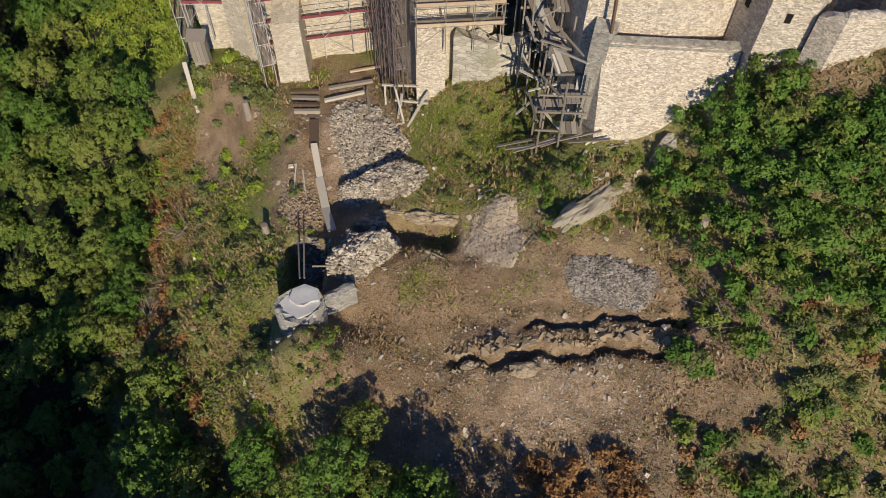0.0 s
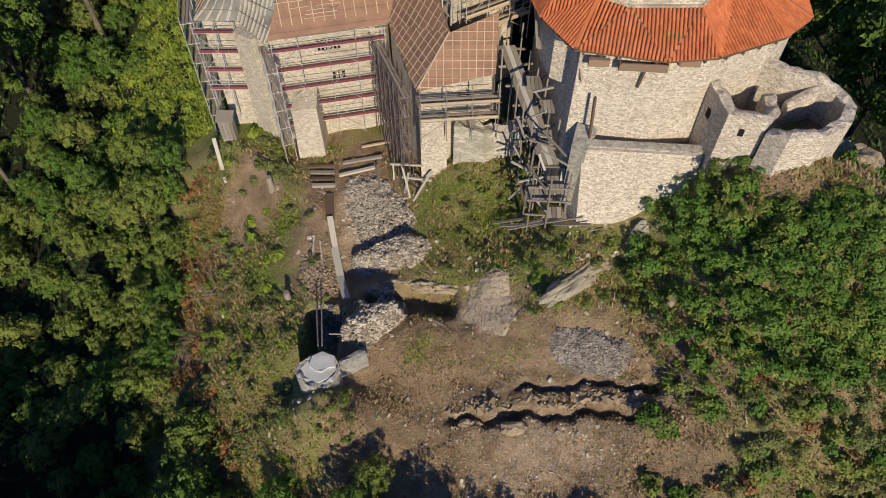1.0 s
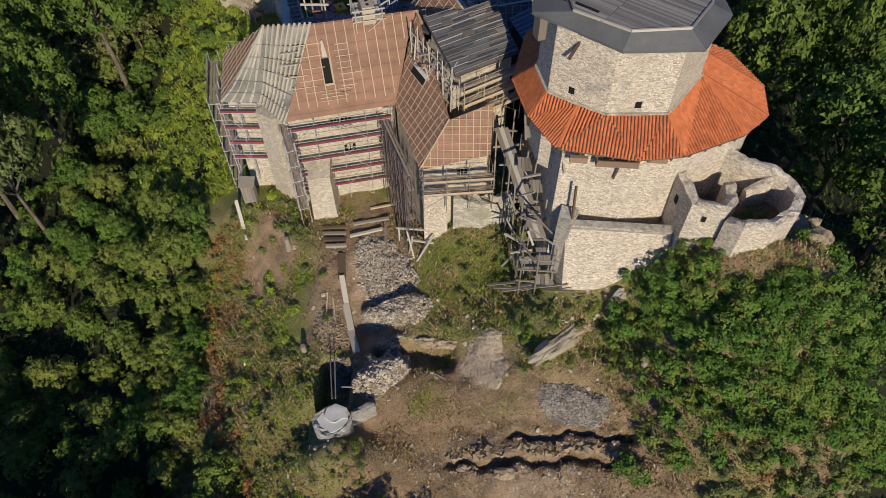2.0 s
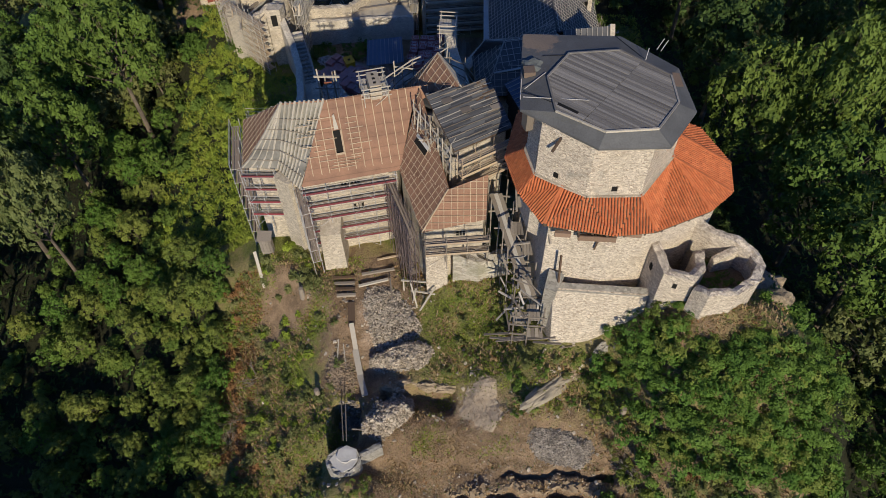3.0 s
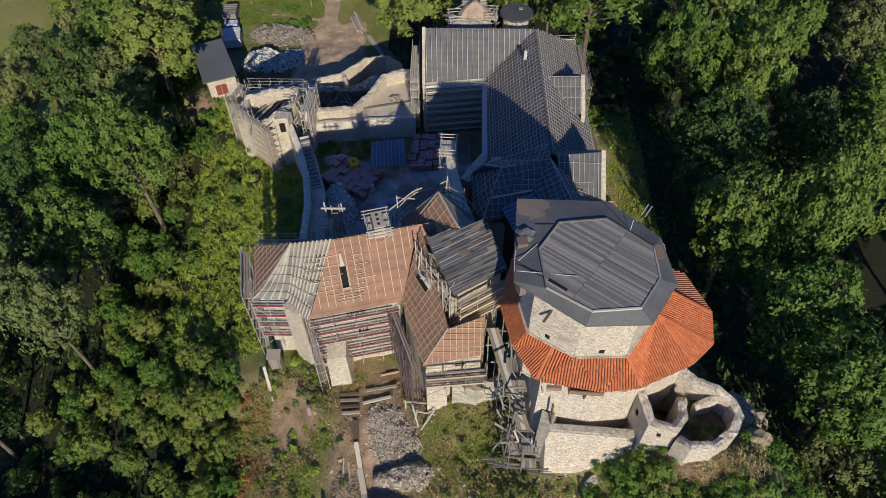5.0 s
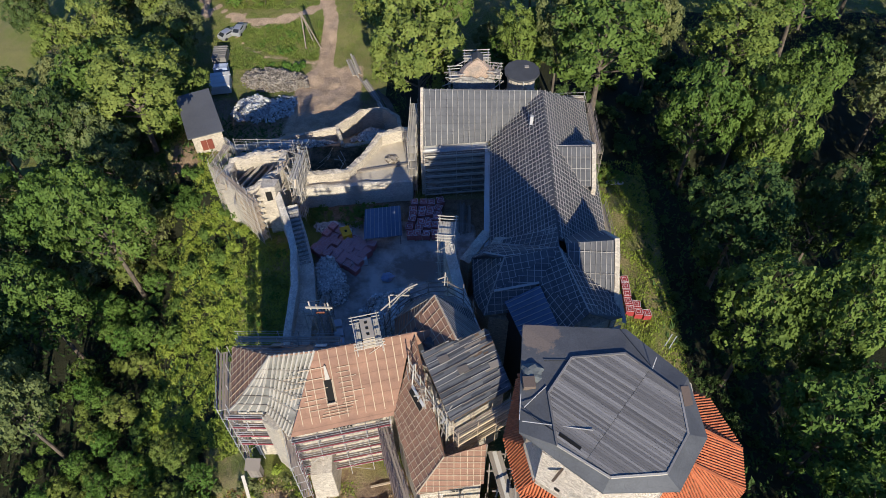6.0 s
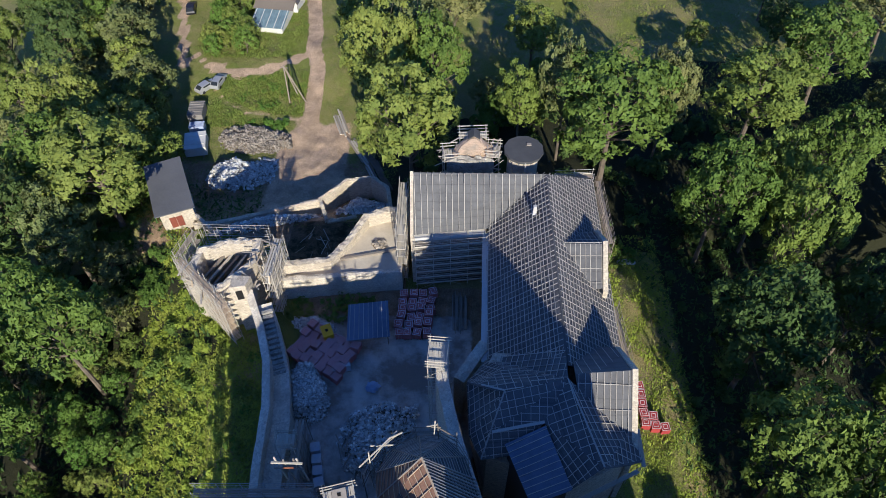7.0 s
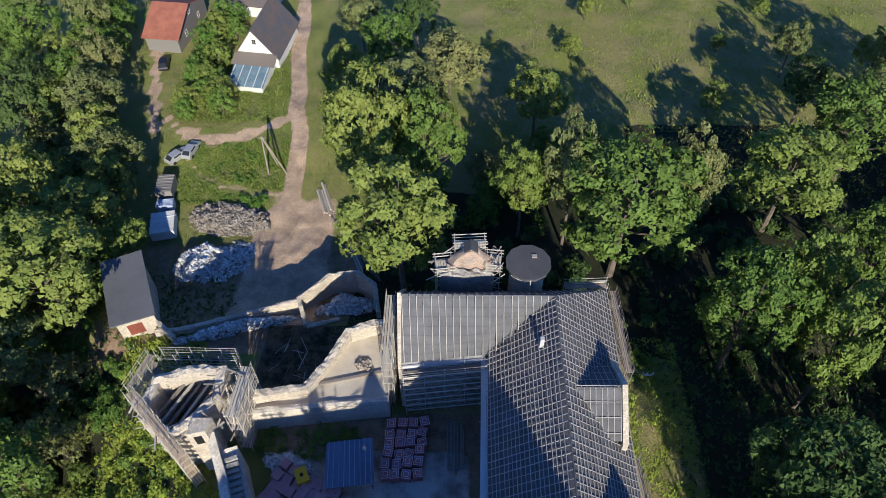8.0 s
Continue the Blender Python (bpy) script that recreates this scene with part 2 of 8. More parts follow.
def terracotta_mat():
    m = Mat("terracotta_roof_tile", 0.75)
    tone = m.ramp(m.island(), [(0.0, (0.5, 0.14, 0.055)), (0.45, (0.58, 0.17, 0.065)), (0.8, (0.62, 0.2, 0.08)), (1.0, (0.46, 0.14, 0.06))])
    dirt = m.ramp(m.noise(1.1, 4.0, 0.65), [(0.35, 0.6), (0.6, 1.0)])
    return m.done(m.mix(0.45, tone, dirt, 'MULTIPLY'), m.noise(20, 3.0), 0.2, 0.01)


TERRA = terracotta_mat()


def ground_mat():
    """Earth, dry grass and green turf in drifting patches; worn gravel where it is trodden."""
    m = Mat("hillside_soil_and_grass", 0.95)
    big, mid, fine = m.noise(0.11, 5.0, 0.6), m.noise(0.7, 4.0, 0.65), m.noise(5.0, 5.0, 0.7)
    earth = m.mix(m.ramp(mid, [(0.35, 0.0), (0.65, 1.0)]), (0.23, 0.155, 0.092), (0.41, 0.285, 0.175))
    dry = m.mix(m.ramp(fine, [(0.3, 0.0), (0.7, 1.0)]), (0.25, 0.205, 0.085), (0.4, 0.33, 0.145))
    turf = m.mix(m.ramp(fine, [(0.3, 0.0), (0.7, 1.0)]), (0.13, 0.165, 0.03), (0.28, 0.3, 0.07))
    cover = m.node("ShaderNodeAttribute", attribute_name="cover").outputs["Color"]
    sep = m.node("ShaderNodeSeparateColor")
    m.link(cover, sep.inputs[0])
    wob = m.math('SUBTRACT', m.math('ADD', m.math('MULTIPLY', mid, 0.9), m.math('MULTIPLY', fine, 0.4)), 0.65)
    green = m.ramp(m.math('ADD', sep.outputs[0], wob), [(0.4, 0.0), (0.6, 1.0)])
    parched = m.node("ShaderNodeAttribute", attribute_name="cover").outputs["Alpha"]
    parched = m.math('MULTIPLY', parched, 0.5)
    grass = m.mix(m.math('MULTIPLY', m.ramp(m.math('ADD', big, m.math('MULTIPLY', wob, 0.5)), [(0.42, 0.0), (0.58, 1.0)]), m.math('MULTIPLY', parched, 2.0)), turf, dry)
    tone = m.mix(green, earth, grass)
    speck, crumb = m.noise(16.0, 3.0, 0.7), m.noise(38.0, 2.0, 0.6)
    tone = m.mix(0.95, tone, m.ramp(speck, [(0.32, 0.3), (0.5, 0.95), (0.68, 1.35)]), 'MULTIPLY')
    tone = m.mix(m.ramp(crumb, [(0.6, 0.0), (0.67, 0.7)]), tone, (0.42, 0.34, 0.23))
    gravel = m.mix(m.ramp(m.voronoi(9.0, out="Color"), [(0.2, 0.0), (0.8, 1.0)]), (0.42, 0.295, 0.195), (0.6, 0.445, 0.305))
    gravel = m.mix(0.85, gravel, m.ramp(m.noise(0.32, 5.0, 0.7), [(0.3, 0.6), (0.5, 0.98), (0.7, 1.4)]), 'MULTIPLY')
    dust = m.mix(m.ramp(m.noise(0.22, 5.0, 0.65), [(0.4, 0.0), (0.6, 1.0)]), (0.27, 0.235, 0.2), (0.68, 0.63, 0.57))
    gravel = m.mix(m.ramp(parched, [(0.55, 0.0), (0.9, 0.9)]), gravel, dust)
    tone = m.mix(m.ramp(m.math('ADD', sep.outputs[1], m.math('MULTIPLY', wob, 0.7)), [(0.4, 0.0), (0.6, 1.0)]), tone, gravel)
    # near-black leaf floor: shade under trees and walls put into the colour
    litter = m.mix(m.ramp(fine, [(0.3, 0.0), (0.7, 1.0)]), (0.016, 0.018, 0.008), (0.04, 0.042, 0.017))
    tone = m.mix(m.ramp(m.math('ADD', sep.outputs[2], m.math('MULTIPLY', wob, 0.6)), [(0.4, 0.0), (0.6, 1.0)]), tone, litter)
    high = m.math('ADD', m.math('ADD', m.math('MULTIPLY', mid, 0.6), m.math('MULTIPLY', fine, 0.5)), m.math('MULTIPLY', speck, 0.3))
    return m.done(tone, high, 1.0, 0.3)


GROUND = ground_mat()

# ---- mesh helpers ----


class G:
    """Collects vertices and faces for one mesh."""

    def __init__(self):
        self.v, self.f = [], []

    def add(self, verts, faces):
        n = len(self.v)
        self.v += [tuple(p) for p in verts]
        self.f += [tuple(i + n for i in f) for f in faces]
        return self

    def prism(self, poly, z0, z1):
        """A closed prism over a plan polygon (anticlockwise); z0 and z1 are numbers or one number a corner."""
        n = len(poly)
        lo = z0 if isinstance(z0, (list, tuple)) else [z0] * n
        hi = z1 if isinstance(z1, (list, tuple)) else [z1] * n
        v = [(x, y, z) for (x, y), z in zip(poly, lo)] + [(x, y, z) for (x, y), z in zip(poly, hi)]
        f = [tuple(range(n))[::-1], tuple(range(n, 2 * n))] + [(i, (i + 1) % n, n + (i + 1) % n, n + i) for i in range(n)]
        return self.add(v, f)

    def slab(self, pts, thick):
        """A plate under the polygon pts (3D, anticlockwise from above)."""
        p = [Vector(q) for q in pts]
        nrm = (p[1] - p[0]).cross(p[2] - p[0]).normalized()
        n = len(p)
        v = p + [q - nrm * thick for q in p]
        f = [tuple(range(n)), tuple(range(n, 2 * n))[::-1]] + [(i, n + i, n + (i + 1) % n, (i + 1) % n) for i in range(n)]
        return self.add(v, f)

    def box(self, c, s, rz=0.0, taper=1.0):
        ca, sa = math.cos(radians(rz)), math.sin(radians(rz))
        v = []
        for k in (-1, 1):
            t = taper if k > 0 else 1.0
            for i, j in ((-1, -1), (1, -1), (1, 1), (-1, 1)):
                x, y = i * s[0] / 2 * t, j * s[1] / 2 * t
                v.append((c[0] + x * ca - y * sa, c[1] + x * sa + y * ca, c[2] + k * s[2] / 2))
        return self.add(v, [(3, 2, 1, 0), (4, 5, 6, 7), (0, 1, 5, 4), (1, 2, 6, 5), (2, 3, 7, 6), (3, 0, 4, 7)])

    def mesh(self, name, mat):
        me = bpy.data.meshes.new(name)
        me.from_pydata(self.v, [], self.f)
        me.materials.append(mat)
        me.update()
        return me


def thing(name, label, category, group="", kind="", at=(0, 0, 0)):
    ob = new(name)
    ob.location = at
    ob.empty_display_size = 0.3
    return tagged(ob, label, category, group, kind)


def part(name, g, mat, parent, label="", kind=""):
    ob = new(name, g.mesh(name, mat) if isinstance(g, G) else g)
    ob.parent = parent
    if parent is not None:
        off = Vector(parent.location)
        up = parent.parent
        while up is not None:
            off += Vector(up.location)
            up = up.parent
        ob.location = -off
    return tagged(ob, label, kind=kind)


def solo(name, g, mat, label, category, kind="", group=""):
    return tagged(new(name, g.mesh(name, mat)), label, category, group, kind)


UNIT = {}


def unit(shape, mat):
    """A shared unit box or tube along z, centred."""
    key = (shape, mat.name)
    if key not in UNIT:
        g = G()
        if shape == "box":
            g.box((0, 0, 0), (1, 1, 1))
        else:
            n = 6
            ring = [(math.cos(2 * math.pi * i / n) / 2, math.sin(2 * math.pi * i / n) / 2) for i in range(n)]
            g.prism(ring, -0.5, 0.5)
        UNIT[key] = g.mesh(shape + "_" + mat.name, mat)
    return UNIT[key]


def between(p, q, w, h, up=(0, 0, 1)):
    """The pose that stretches a unit piece from p to q, w wide and h deep along up."""
    p, q, up = Vector(p), Vector(q), Vector(up)
    d = q - p
    z = d.normalized()
    x = up.cross(z)
    if x.length < 1e-4:
        x = Vector((1, 0, 0)).cross(z)
    x.normalize()
    y = z.cross(x)
    m = Matrix((x * w, y * h, z * d.length)).transposed().to_4x4()
    m.translation = (p + q) / 2
    return m


def piece(name, p, q, w, h, mat, parent, up=(0, 0, 1), shape="box"):
    ob = new(name, unit(shape, mat))
    ob.parent = parent
    m = between(p, q, w, h, up)
    if parent is not None:
        m.translation -= parent.matrix_basis.translation
    ob.matrix_basis = m
    return ob


def tube(name, p, q, d, mat, parent):
    return piece(name, p, q, d, d, mat, parent, shape="tube")


def clip_line(poly, o, d):
    """The stretch of the line o + t d inside a convex plan polygon, or None."""
    t0, t1 = -1e9, 1e9
    n = len(poly)
    area = sum(poly[i][0] * poly[(i + 1) % n][1] - poly[(i + 1) % n][0] * poly[i][1] for i in range(n))
    sgn = 1 if area > 0 else -1
    for i in range(n):
        a, b = poly[i], poly[(i + 1) % n]
        nx, ny = -(b[1] - a[1]) * sgn, (b[0] - a[0]) * sgn
        den = nx * d[0] + ny * d[1]
        num = nx * (o[0] - a[0]) + ny * (o[1] - a[1])
        if abs(den) < 1e-9:
            if num < 0:
                return None
            continue
        t = -num / den
        if den > 0:
            t0 = max(t0, t)
        else:
            t1 = min(t1, t)
    return (t0, t1) if t1 - t0 > 0.15 else None


def plane_axes(pts):
    """Origin, level direction, upslope direction and normal of a roof plane (first two points: its eave)."""
    p = [Vector(q) for q in pts]
    nrm = Vector((0, 0, 0))
    for i in range(len(p)):
        a, b = p[i], p[(i + 1) % len(p)]
        nrm += a.cross(b)
    nrm.normalize()
    if nrm.z < 0:
        nrm = -nrm
    level = Vector((0, 0, 1)).cross(nrm)
    if level.length < 1e-3:
        level = p[1] - p[0]
    level.normalize()
    slope = nrm.cross(level)
    return p[0], level, slope, nrm


def onto(a, b, c, p):
    """p, moved up or down into the plane through a, b and c."""
    a, b, c = Vector(a), Vector(b), Vector(c)
    n = (b - a).cross(c - a)
    return (p[0], p[1], a.z - (n.x * (p[0] - a.x) + n.y * (p[1] - a.y)) / n.z)


def battens(pts, parent, mat, spacing, across=False, size=(0.06, 0.05), lift=0.02, jitter=0.0, keep=1.0, rng=None, name="batten", ends=(0.0, 0.0)):
    """Laths on a convex roof plane, running upslope or (across) level."""
    o, level, slope, nrm = plane_axes(pts)
    flat = [((Vector(q) - o).dot(level), (Vector(q) - o).dot(slope)) for q in pts]
    axis = 1 if across else 0
    lo, hi = min(f[axis] for f in flat), max(f[axis] for f in flat)
    rng = rng or random.Random(5)
    s = lo + spacing * 0.5
    while s < hi:
        at = s + rng.uniform(-jitter, jitter)
        span = clip_line(flat, (0, at) if across else (at, 0), (1, 0) if across else (0, 1))
        if span and rng.random() < keep:
            a, b = span[0] + ends[0], span[1] - ends[1]
            if b - a > 0.2:
                base = o + nrm * (lift + size[1] / 2)
                p = base + (level * a + slope * at if across else level * at + slope * a)
                q = base + (level * b + slope * at if across else level * at + slope * b)
                piece(name, p, q, size[0], size[1], mat, parent, nrm)
        s += spacing


def wall_line(pts, thick, z0, z1, rough=0.0, seed=1, step=0.8, closed=False):
    """A ruin-topped wall along a plan polyline; z1 is a number or one number a corner."""
    rng = random.Random(seed)
    P = [Vector((x, y)) for x, y in pts]
    tops = list(z1) if isinstance(z1, (list, tuple)) else [z1] * len(P)
    foot = list(z0) if isinstance(z0, (list, tuple)) else [z0] * len(P)
    if closed:
        P, tops, foot = P + [P[0]], tops + [tops[0]], foot + [foot[0]]
    line = []
    for i in range(len(P) - 1):
        n = max(1, int((P[i + 1] - P[i]).length / step)) if rough else 1
        for k in range(n):
            t = k / n
            line.append((P[i].lerp(P[i + 1], t), tops[i] + (tops[i + 1] - tops[i]) * t, foot[i] + (foot[i + 1] - foot[i]) * t))
    line.append((P[-1], tops[-1], foot[-1]))
    g, rows = G(), []
    for i, (p, top, bot) in enumerate(line):
        a = line[i - 1][0] if i else (line[-2][0] if closed else None)
        b = line[i + 1][0] if i < len(line) - 1 else (line[1][0] if closed else None)
        d1 = (p - a).normalized() if a is not None else None
        d2 = (b - p).normalized() if b is not None else None
        d = ((d1 or d2) + (d2 or d1)).normalized()
        nrm = Vector((-d.y, d.x))
        k = 1.0 / max(0.5, nrm.dot(Vector((-(d2 or d1).y, (d2 or d1).x))))
        w = thick / 2 * k
        e = [rng.uniform(-rough, rough * 0.6) for _ in range(3)]
        wob = [rng.uniform(-rough, rough) * 0.25 for _ in range(2)]
        l, r = p + nrm * (w + wob[0]), p - nrm * (w + wob[1])
        rows.append([(l.x, l.y, bot), (l.x, l.y, top + e[0]), (p.x, p.y, top + e[1] + (0.08 if rough else 0)), (r.x, r.y, top + e[2]), (r.x, r.y, bot)])
    if closed:
        rows[-1] = rows[0]
    v = [q for r in rows for q in r]
    f = []
    for i in range(len(rows) - 1):
        a, b = 5 * i, 5 * i + 5
        f += [(a + k, a + k + 1, b + k + 1, b + k) for k in range(4)]
    if not closed:
        f += [(0, 4, 3, 2, 1), tuple(5 * (len(rows) - 1) + k for k in range(5))]
    g.add(v, f)
    return g


def stone_blob(g, c, r, rng, flat=0.6):
    """An angular broken stone of eight corners."""
    s = [r * rng.uniform(0.6, 1.2), r * rng.uniform(0.5, 1.0), r * rng.uniform(0.35, 0.8) * flat / 0.6]
    rot = Euler((rng.uniform(-0.6, 0.6), rng.uniform(-0.6, 0.6), rng.uniform(0, 6.3))).to_matrix()
    v = []
    for k in (-1, 1):
        for i, j in ((-1, -1), (1, -1), (1, 1), (-1, 1)):
            q = rot @ Vector((i * s[0] * rng.uniform(0.55, 1), j * s[1] * rng.uniform(0.55, 1), k * s[2] * rng.uniform(0.6, 1)))
            v.append((c[0] + q.x, c[1] + q.y, c[2] + q.z))
    g.add(v, [(3, 2, 1, 0), (4, 5, 6, 7), (0, 1, 5, 4), (1, 2, 6, 5), (2, 3, 7, 6), (3, 0, 4, 7)])


# ---- the ground ----
def smooth(a, b, t):
    t = min(1.0, max(0.0, (t - a) / (b - a)))
    return t * t * (3 - 2 * t)


def bump(x, y, cx, cy, sx, sy):
    return math.exp(-0.5 * ((x - cx) / sx) ** 2 - 0.5 * ((y - cy) / sy) ** 2)


def ramp_to(keys, t):
    """Smooth steps through (at, value) pairs."""
    if t <= keys[0][0]:
        return keys[0][1]
    for (a, va), (b, vb) in zip(keys, keys[1:]):
        if t <= b:
            return va + (vb - va) * smooth(a, b, t)
    return keys[-1][1]


CREST = ((-60, -42), (0, -17), (14, -11.2), (23, -9.2), (28.5, -6.2), (46, -5.6), (62, -6.8), (92, -7.4), (104, -9.4), (114, -12.6), (128, -13.4), (138, -13.0), (148, -11.9), (165, -11.9), (400, -16))
WEST_EDGE = ((10, -5), (24, -9), (40, -12), (50, -21), (64, -23.5), (84, -29), (96, -36), (108, -46), (130, -52), (170, -70))
EAST_EDGE = ((0, 36), (24, 36), (32, 34.5), (40, 31.5), (47, 28), (60, 26), (80, 29), (104, 32), (130, 60), (170, 200))


# knolls and hollows of the slope: amplitude, centre, spread
KNOLLS = ((9.7, 19, 36.5, 7.5, 6.0), (1.8, 26, 33, 4.5, 4), (2.4, 9.5, 31, 4, 3), (5.2, 22, 26, 4.5, 4), (5.9, 30, 27, 5, 6), (0.7, 16, 20, 5, 5), (3.8, 24, 18, 6, 5), (-2.3, -8.5, 34, 3, 5), (1.6, 10, 24, 4, 3), (-3.3, 14, 31, 3, 3), (0.9, -15, 24, 5, 5), (2.9, 33, 34, 4, 4), (-1.8, 3, 31, 3, 3), (1.3, 11, 15, 5, 4), (3.2, -9.3, 22.0, 2.8, 1.6), (3.0, 3.5, 42.8, 3.2, 2.4), (2.6, 22.5, 32.4, 4.0, 1.6), (3.2, 30, 38.5, 2.6, 3.2), (1.3, 4.0, 32.0, 1.8, 1.3))


def trench_y(x):
    return 22.2 - 0.0055 * (x - 4) ** 2 + 0.22 * math.sin(x * 1.3) + 0.14 * math.sin(x * 3.1 + 1)


def height(x, y):
    z = ramp_to(CREST, y)
    west, east = ramp_to(WEST_EDGE, y), ramp_to(EAST_EDGE, y)
    if x < west:
        d = west - x
        deep = ramp_to(((88, 26), (104, 17)), y)
        z -= deep * (1 - math.exp(-d * ramp_to(((48, 1.0), (62, 0.85), (88, 0.8), (104, 0.5), (112, 0.72)), y) / deep))
    if x > east:
        d = x - east
        z -= (14 if y < 110 else 5) * (1 - math.exp(-d * 0.6 / 14))
    if y < 60:
        z += sum(k[0] * bump(x, y, *k[1:]) for k in KNOLLS)
    z -= 3.6 * smooth(20, 26, x) * smooth(48, 58, y) * (1 - smooth(104, 116, y))
    # the excavated wall: a slot behind it, a channel before it and the spoil thrown up to the south
    if -1.5 < x < 18 and 13 < y < 27:
        fade = smooth(-0.6, 1.6, x) * (1 - smooth(14.6, 16.5, x))
        d = trench_y(x) - y
        z += fade * (0.5 * smooth(-0.1, 0.3, -d) * (1 - smooth(0.9, 3.0, -d)) - 0.9 * smooth(0.0, 0.3, d) * (1 - smooth(0.45, 0.95, d)) + 0.45 * smooth(0.5, 1.1, d) * (1 - smooth(1.6, 5.0, d)))
        north = -d - 1.15
        z -= fade * 0.9 * smooth(0.0, 0.2, north) * (1 - smooth(0.3, 0.6, north)) * smooth(4.5, 6.5, x)
        z -= 2.2 * bump(x, y, 15.0, 22.9, 0.55, 0.6)
    # a pit beside the rubble, and its stepped edge
    z -= 1.6 * smooth(0.0, 0.4, 33.0 + 0.25 * math.sin(x * 1.7) - y - 0.7) * smooth(29.2, 30.8, y) * smooth(-6.6, -5.6, x) * (1 - smooth(0.6, 1.4, x))
    z -= 3.2 * smooth(-11.3, -10.8, x) * (1 - smooth(-8.6, -8.0, x)) * smooth(26.4, 26.8, y) * (1 - smooth(30.6, 31.2, y))
    z += 0.5 * noise.noise((x * 0.16, y * 0.16, 0)) + 0.1 * noise.noise((x * 1.7, y * 1.7, 8)) * (y < 50) + 0.3 * noise.noise((x * 0.6, y * 0.6, 3)) * (1 if y < 50 or x < -16 else 0.3)
    return z


def road_cover(x, y):
    """How trodden and bare the ground is."""
    c = 0.0
    mid = ramp_to(((104, -20), (116, -21.5), (127, -23.6), (135, -24.6), (146, -24.8), (155, -26.6), (175, -29), (240, -40)), y)
    if y > 106:
        rut = 1 - smooth(0.3, 0.7, abs(abs(x - mid) - 0.85))
        c = (1 - smooth(1.2, 1.9, abs(x - mid))) * (0.72 + 0.28 * rut if y > 134 else 1.0)
    if -50 < x < -26:
        c = max(c, 1 - smooth(0.9, 1.5, abs(y - ramp_to(((-50, 151.5), (-45, 147.0), (-40, 145.4), (-34, 146.6), (-28.8, 150.2), (-26, 153.5)), x))))
    if -43.5 < x < -25:
        c = max(c, 0.62 * (1 - smooth(0.5, 1.1, abs(y - ramp_to(((-43.5, 141.0), (-40.3, 137.3), (-35.2, 134.6), (-27.0, 133.2)), x)))))
    if 146 < y < 200:
        c = max(c, 0.8 * (1 - smooth(0.8, 1.6, abs(x + 51 + 0.25 * (y - 148)))))
    c = max(c, smooth(-30.5, -27.5, x - 0.35 * max(0.0, y - 126)) * (1 - smooth(-18.5, -15, x)) * smooth(104, 107, y) * (1 - smooth(129, 136, y)))
    c = max(c, smooth(-18, -16, x) * (1 - smooth(3, 5, x)) * smooth(55, 58, y) * (1 - smooth(86, 88, y)))
    return c


def cover(x, y):
    road = road_cover(x, y)
    green = 0.75
    if y < 50:
        green = 0.55 + 0.35 * noise.noise((x * 0.13, y * 0.13, 9))
        green -= 0.55 * bump(x, y, 5, 22, 10, 5.5) + 0.5 * bump(x, y, -8, 41, 4.5, 6) + 0.3 * bump(x, y, 3, 18, 7, 6)
        green += 0.4 * bump(x, y, -16, 34, 5, 11) - 0.9 * bump(x, y, -18, 43, 2, 2.6) + 0.35 * bump(x, y, 4, 39, 5, 4) + 0.3 * bump(x, y, 10, 28, 5, 2)
        road = max(road, 0.55 * bump(x, y, 7, 19, 6, 4.5), 0.7 * bump(x, y, 3.4, 29.6, 2.2, 2.2), 0.6 * bump(x, y, -7, 40, 3, 6))
    if y > 104 and x > -8:
        green = 0.9
    # litter blackens the ground in place of shade from woods, wing and ruin
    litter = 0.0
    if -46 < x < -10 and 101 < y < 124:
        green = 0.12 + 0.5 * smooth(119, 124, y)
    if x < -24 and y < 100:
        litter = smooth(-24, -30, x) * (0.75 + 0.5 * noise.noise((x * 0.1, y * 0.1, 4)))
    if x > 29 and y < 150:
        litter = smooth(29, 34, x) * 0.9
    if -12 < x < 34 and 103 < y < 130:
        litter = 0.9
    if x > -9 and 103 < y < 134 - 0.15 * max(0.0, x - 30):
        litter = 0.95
    # yard recess and ruin floor, darkened in colour where shade lies
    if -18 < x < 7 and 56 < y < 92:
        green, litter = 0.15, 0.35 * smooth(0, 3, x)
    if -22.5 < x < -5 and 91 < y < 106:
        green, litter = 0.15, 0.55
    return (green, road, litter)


def axis(lo, hi, fine, ends):
    """Fine steps between lo and hi that widen outwards to the ends."""
    a = list(np.arange(lo, hi + 1e-6, fine))
    for sign, end in ((-1, ends[0]), (1, ends[1])):
        s, at = fine, (a[0] if sign < 0 else a[-1])
        while sign * at < sign * end:
            s *= 1.25
            at += sign * s
            a.insert(0, at) if sign < 0 else a.append(at)
    return a


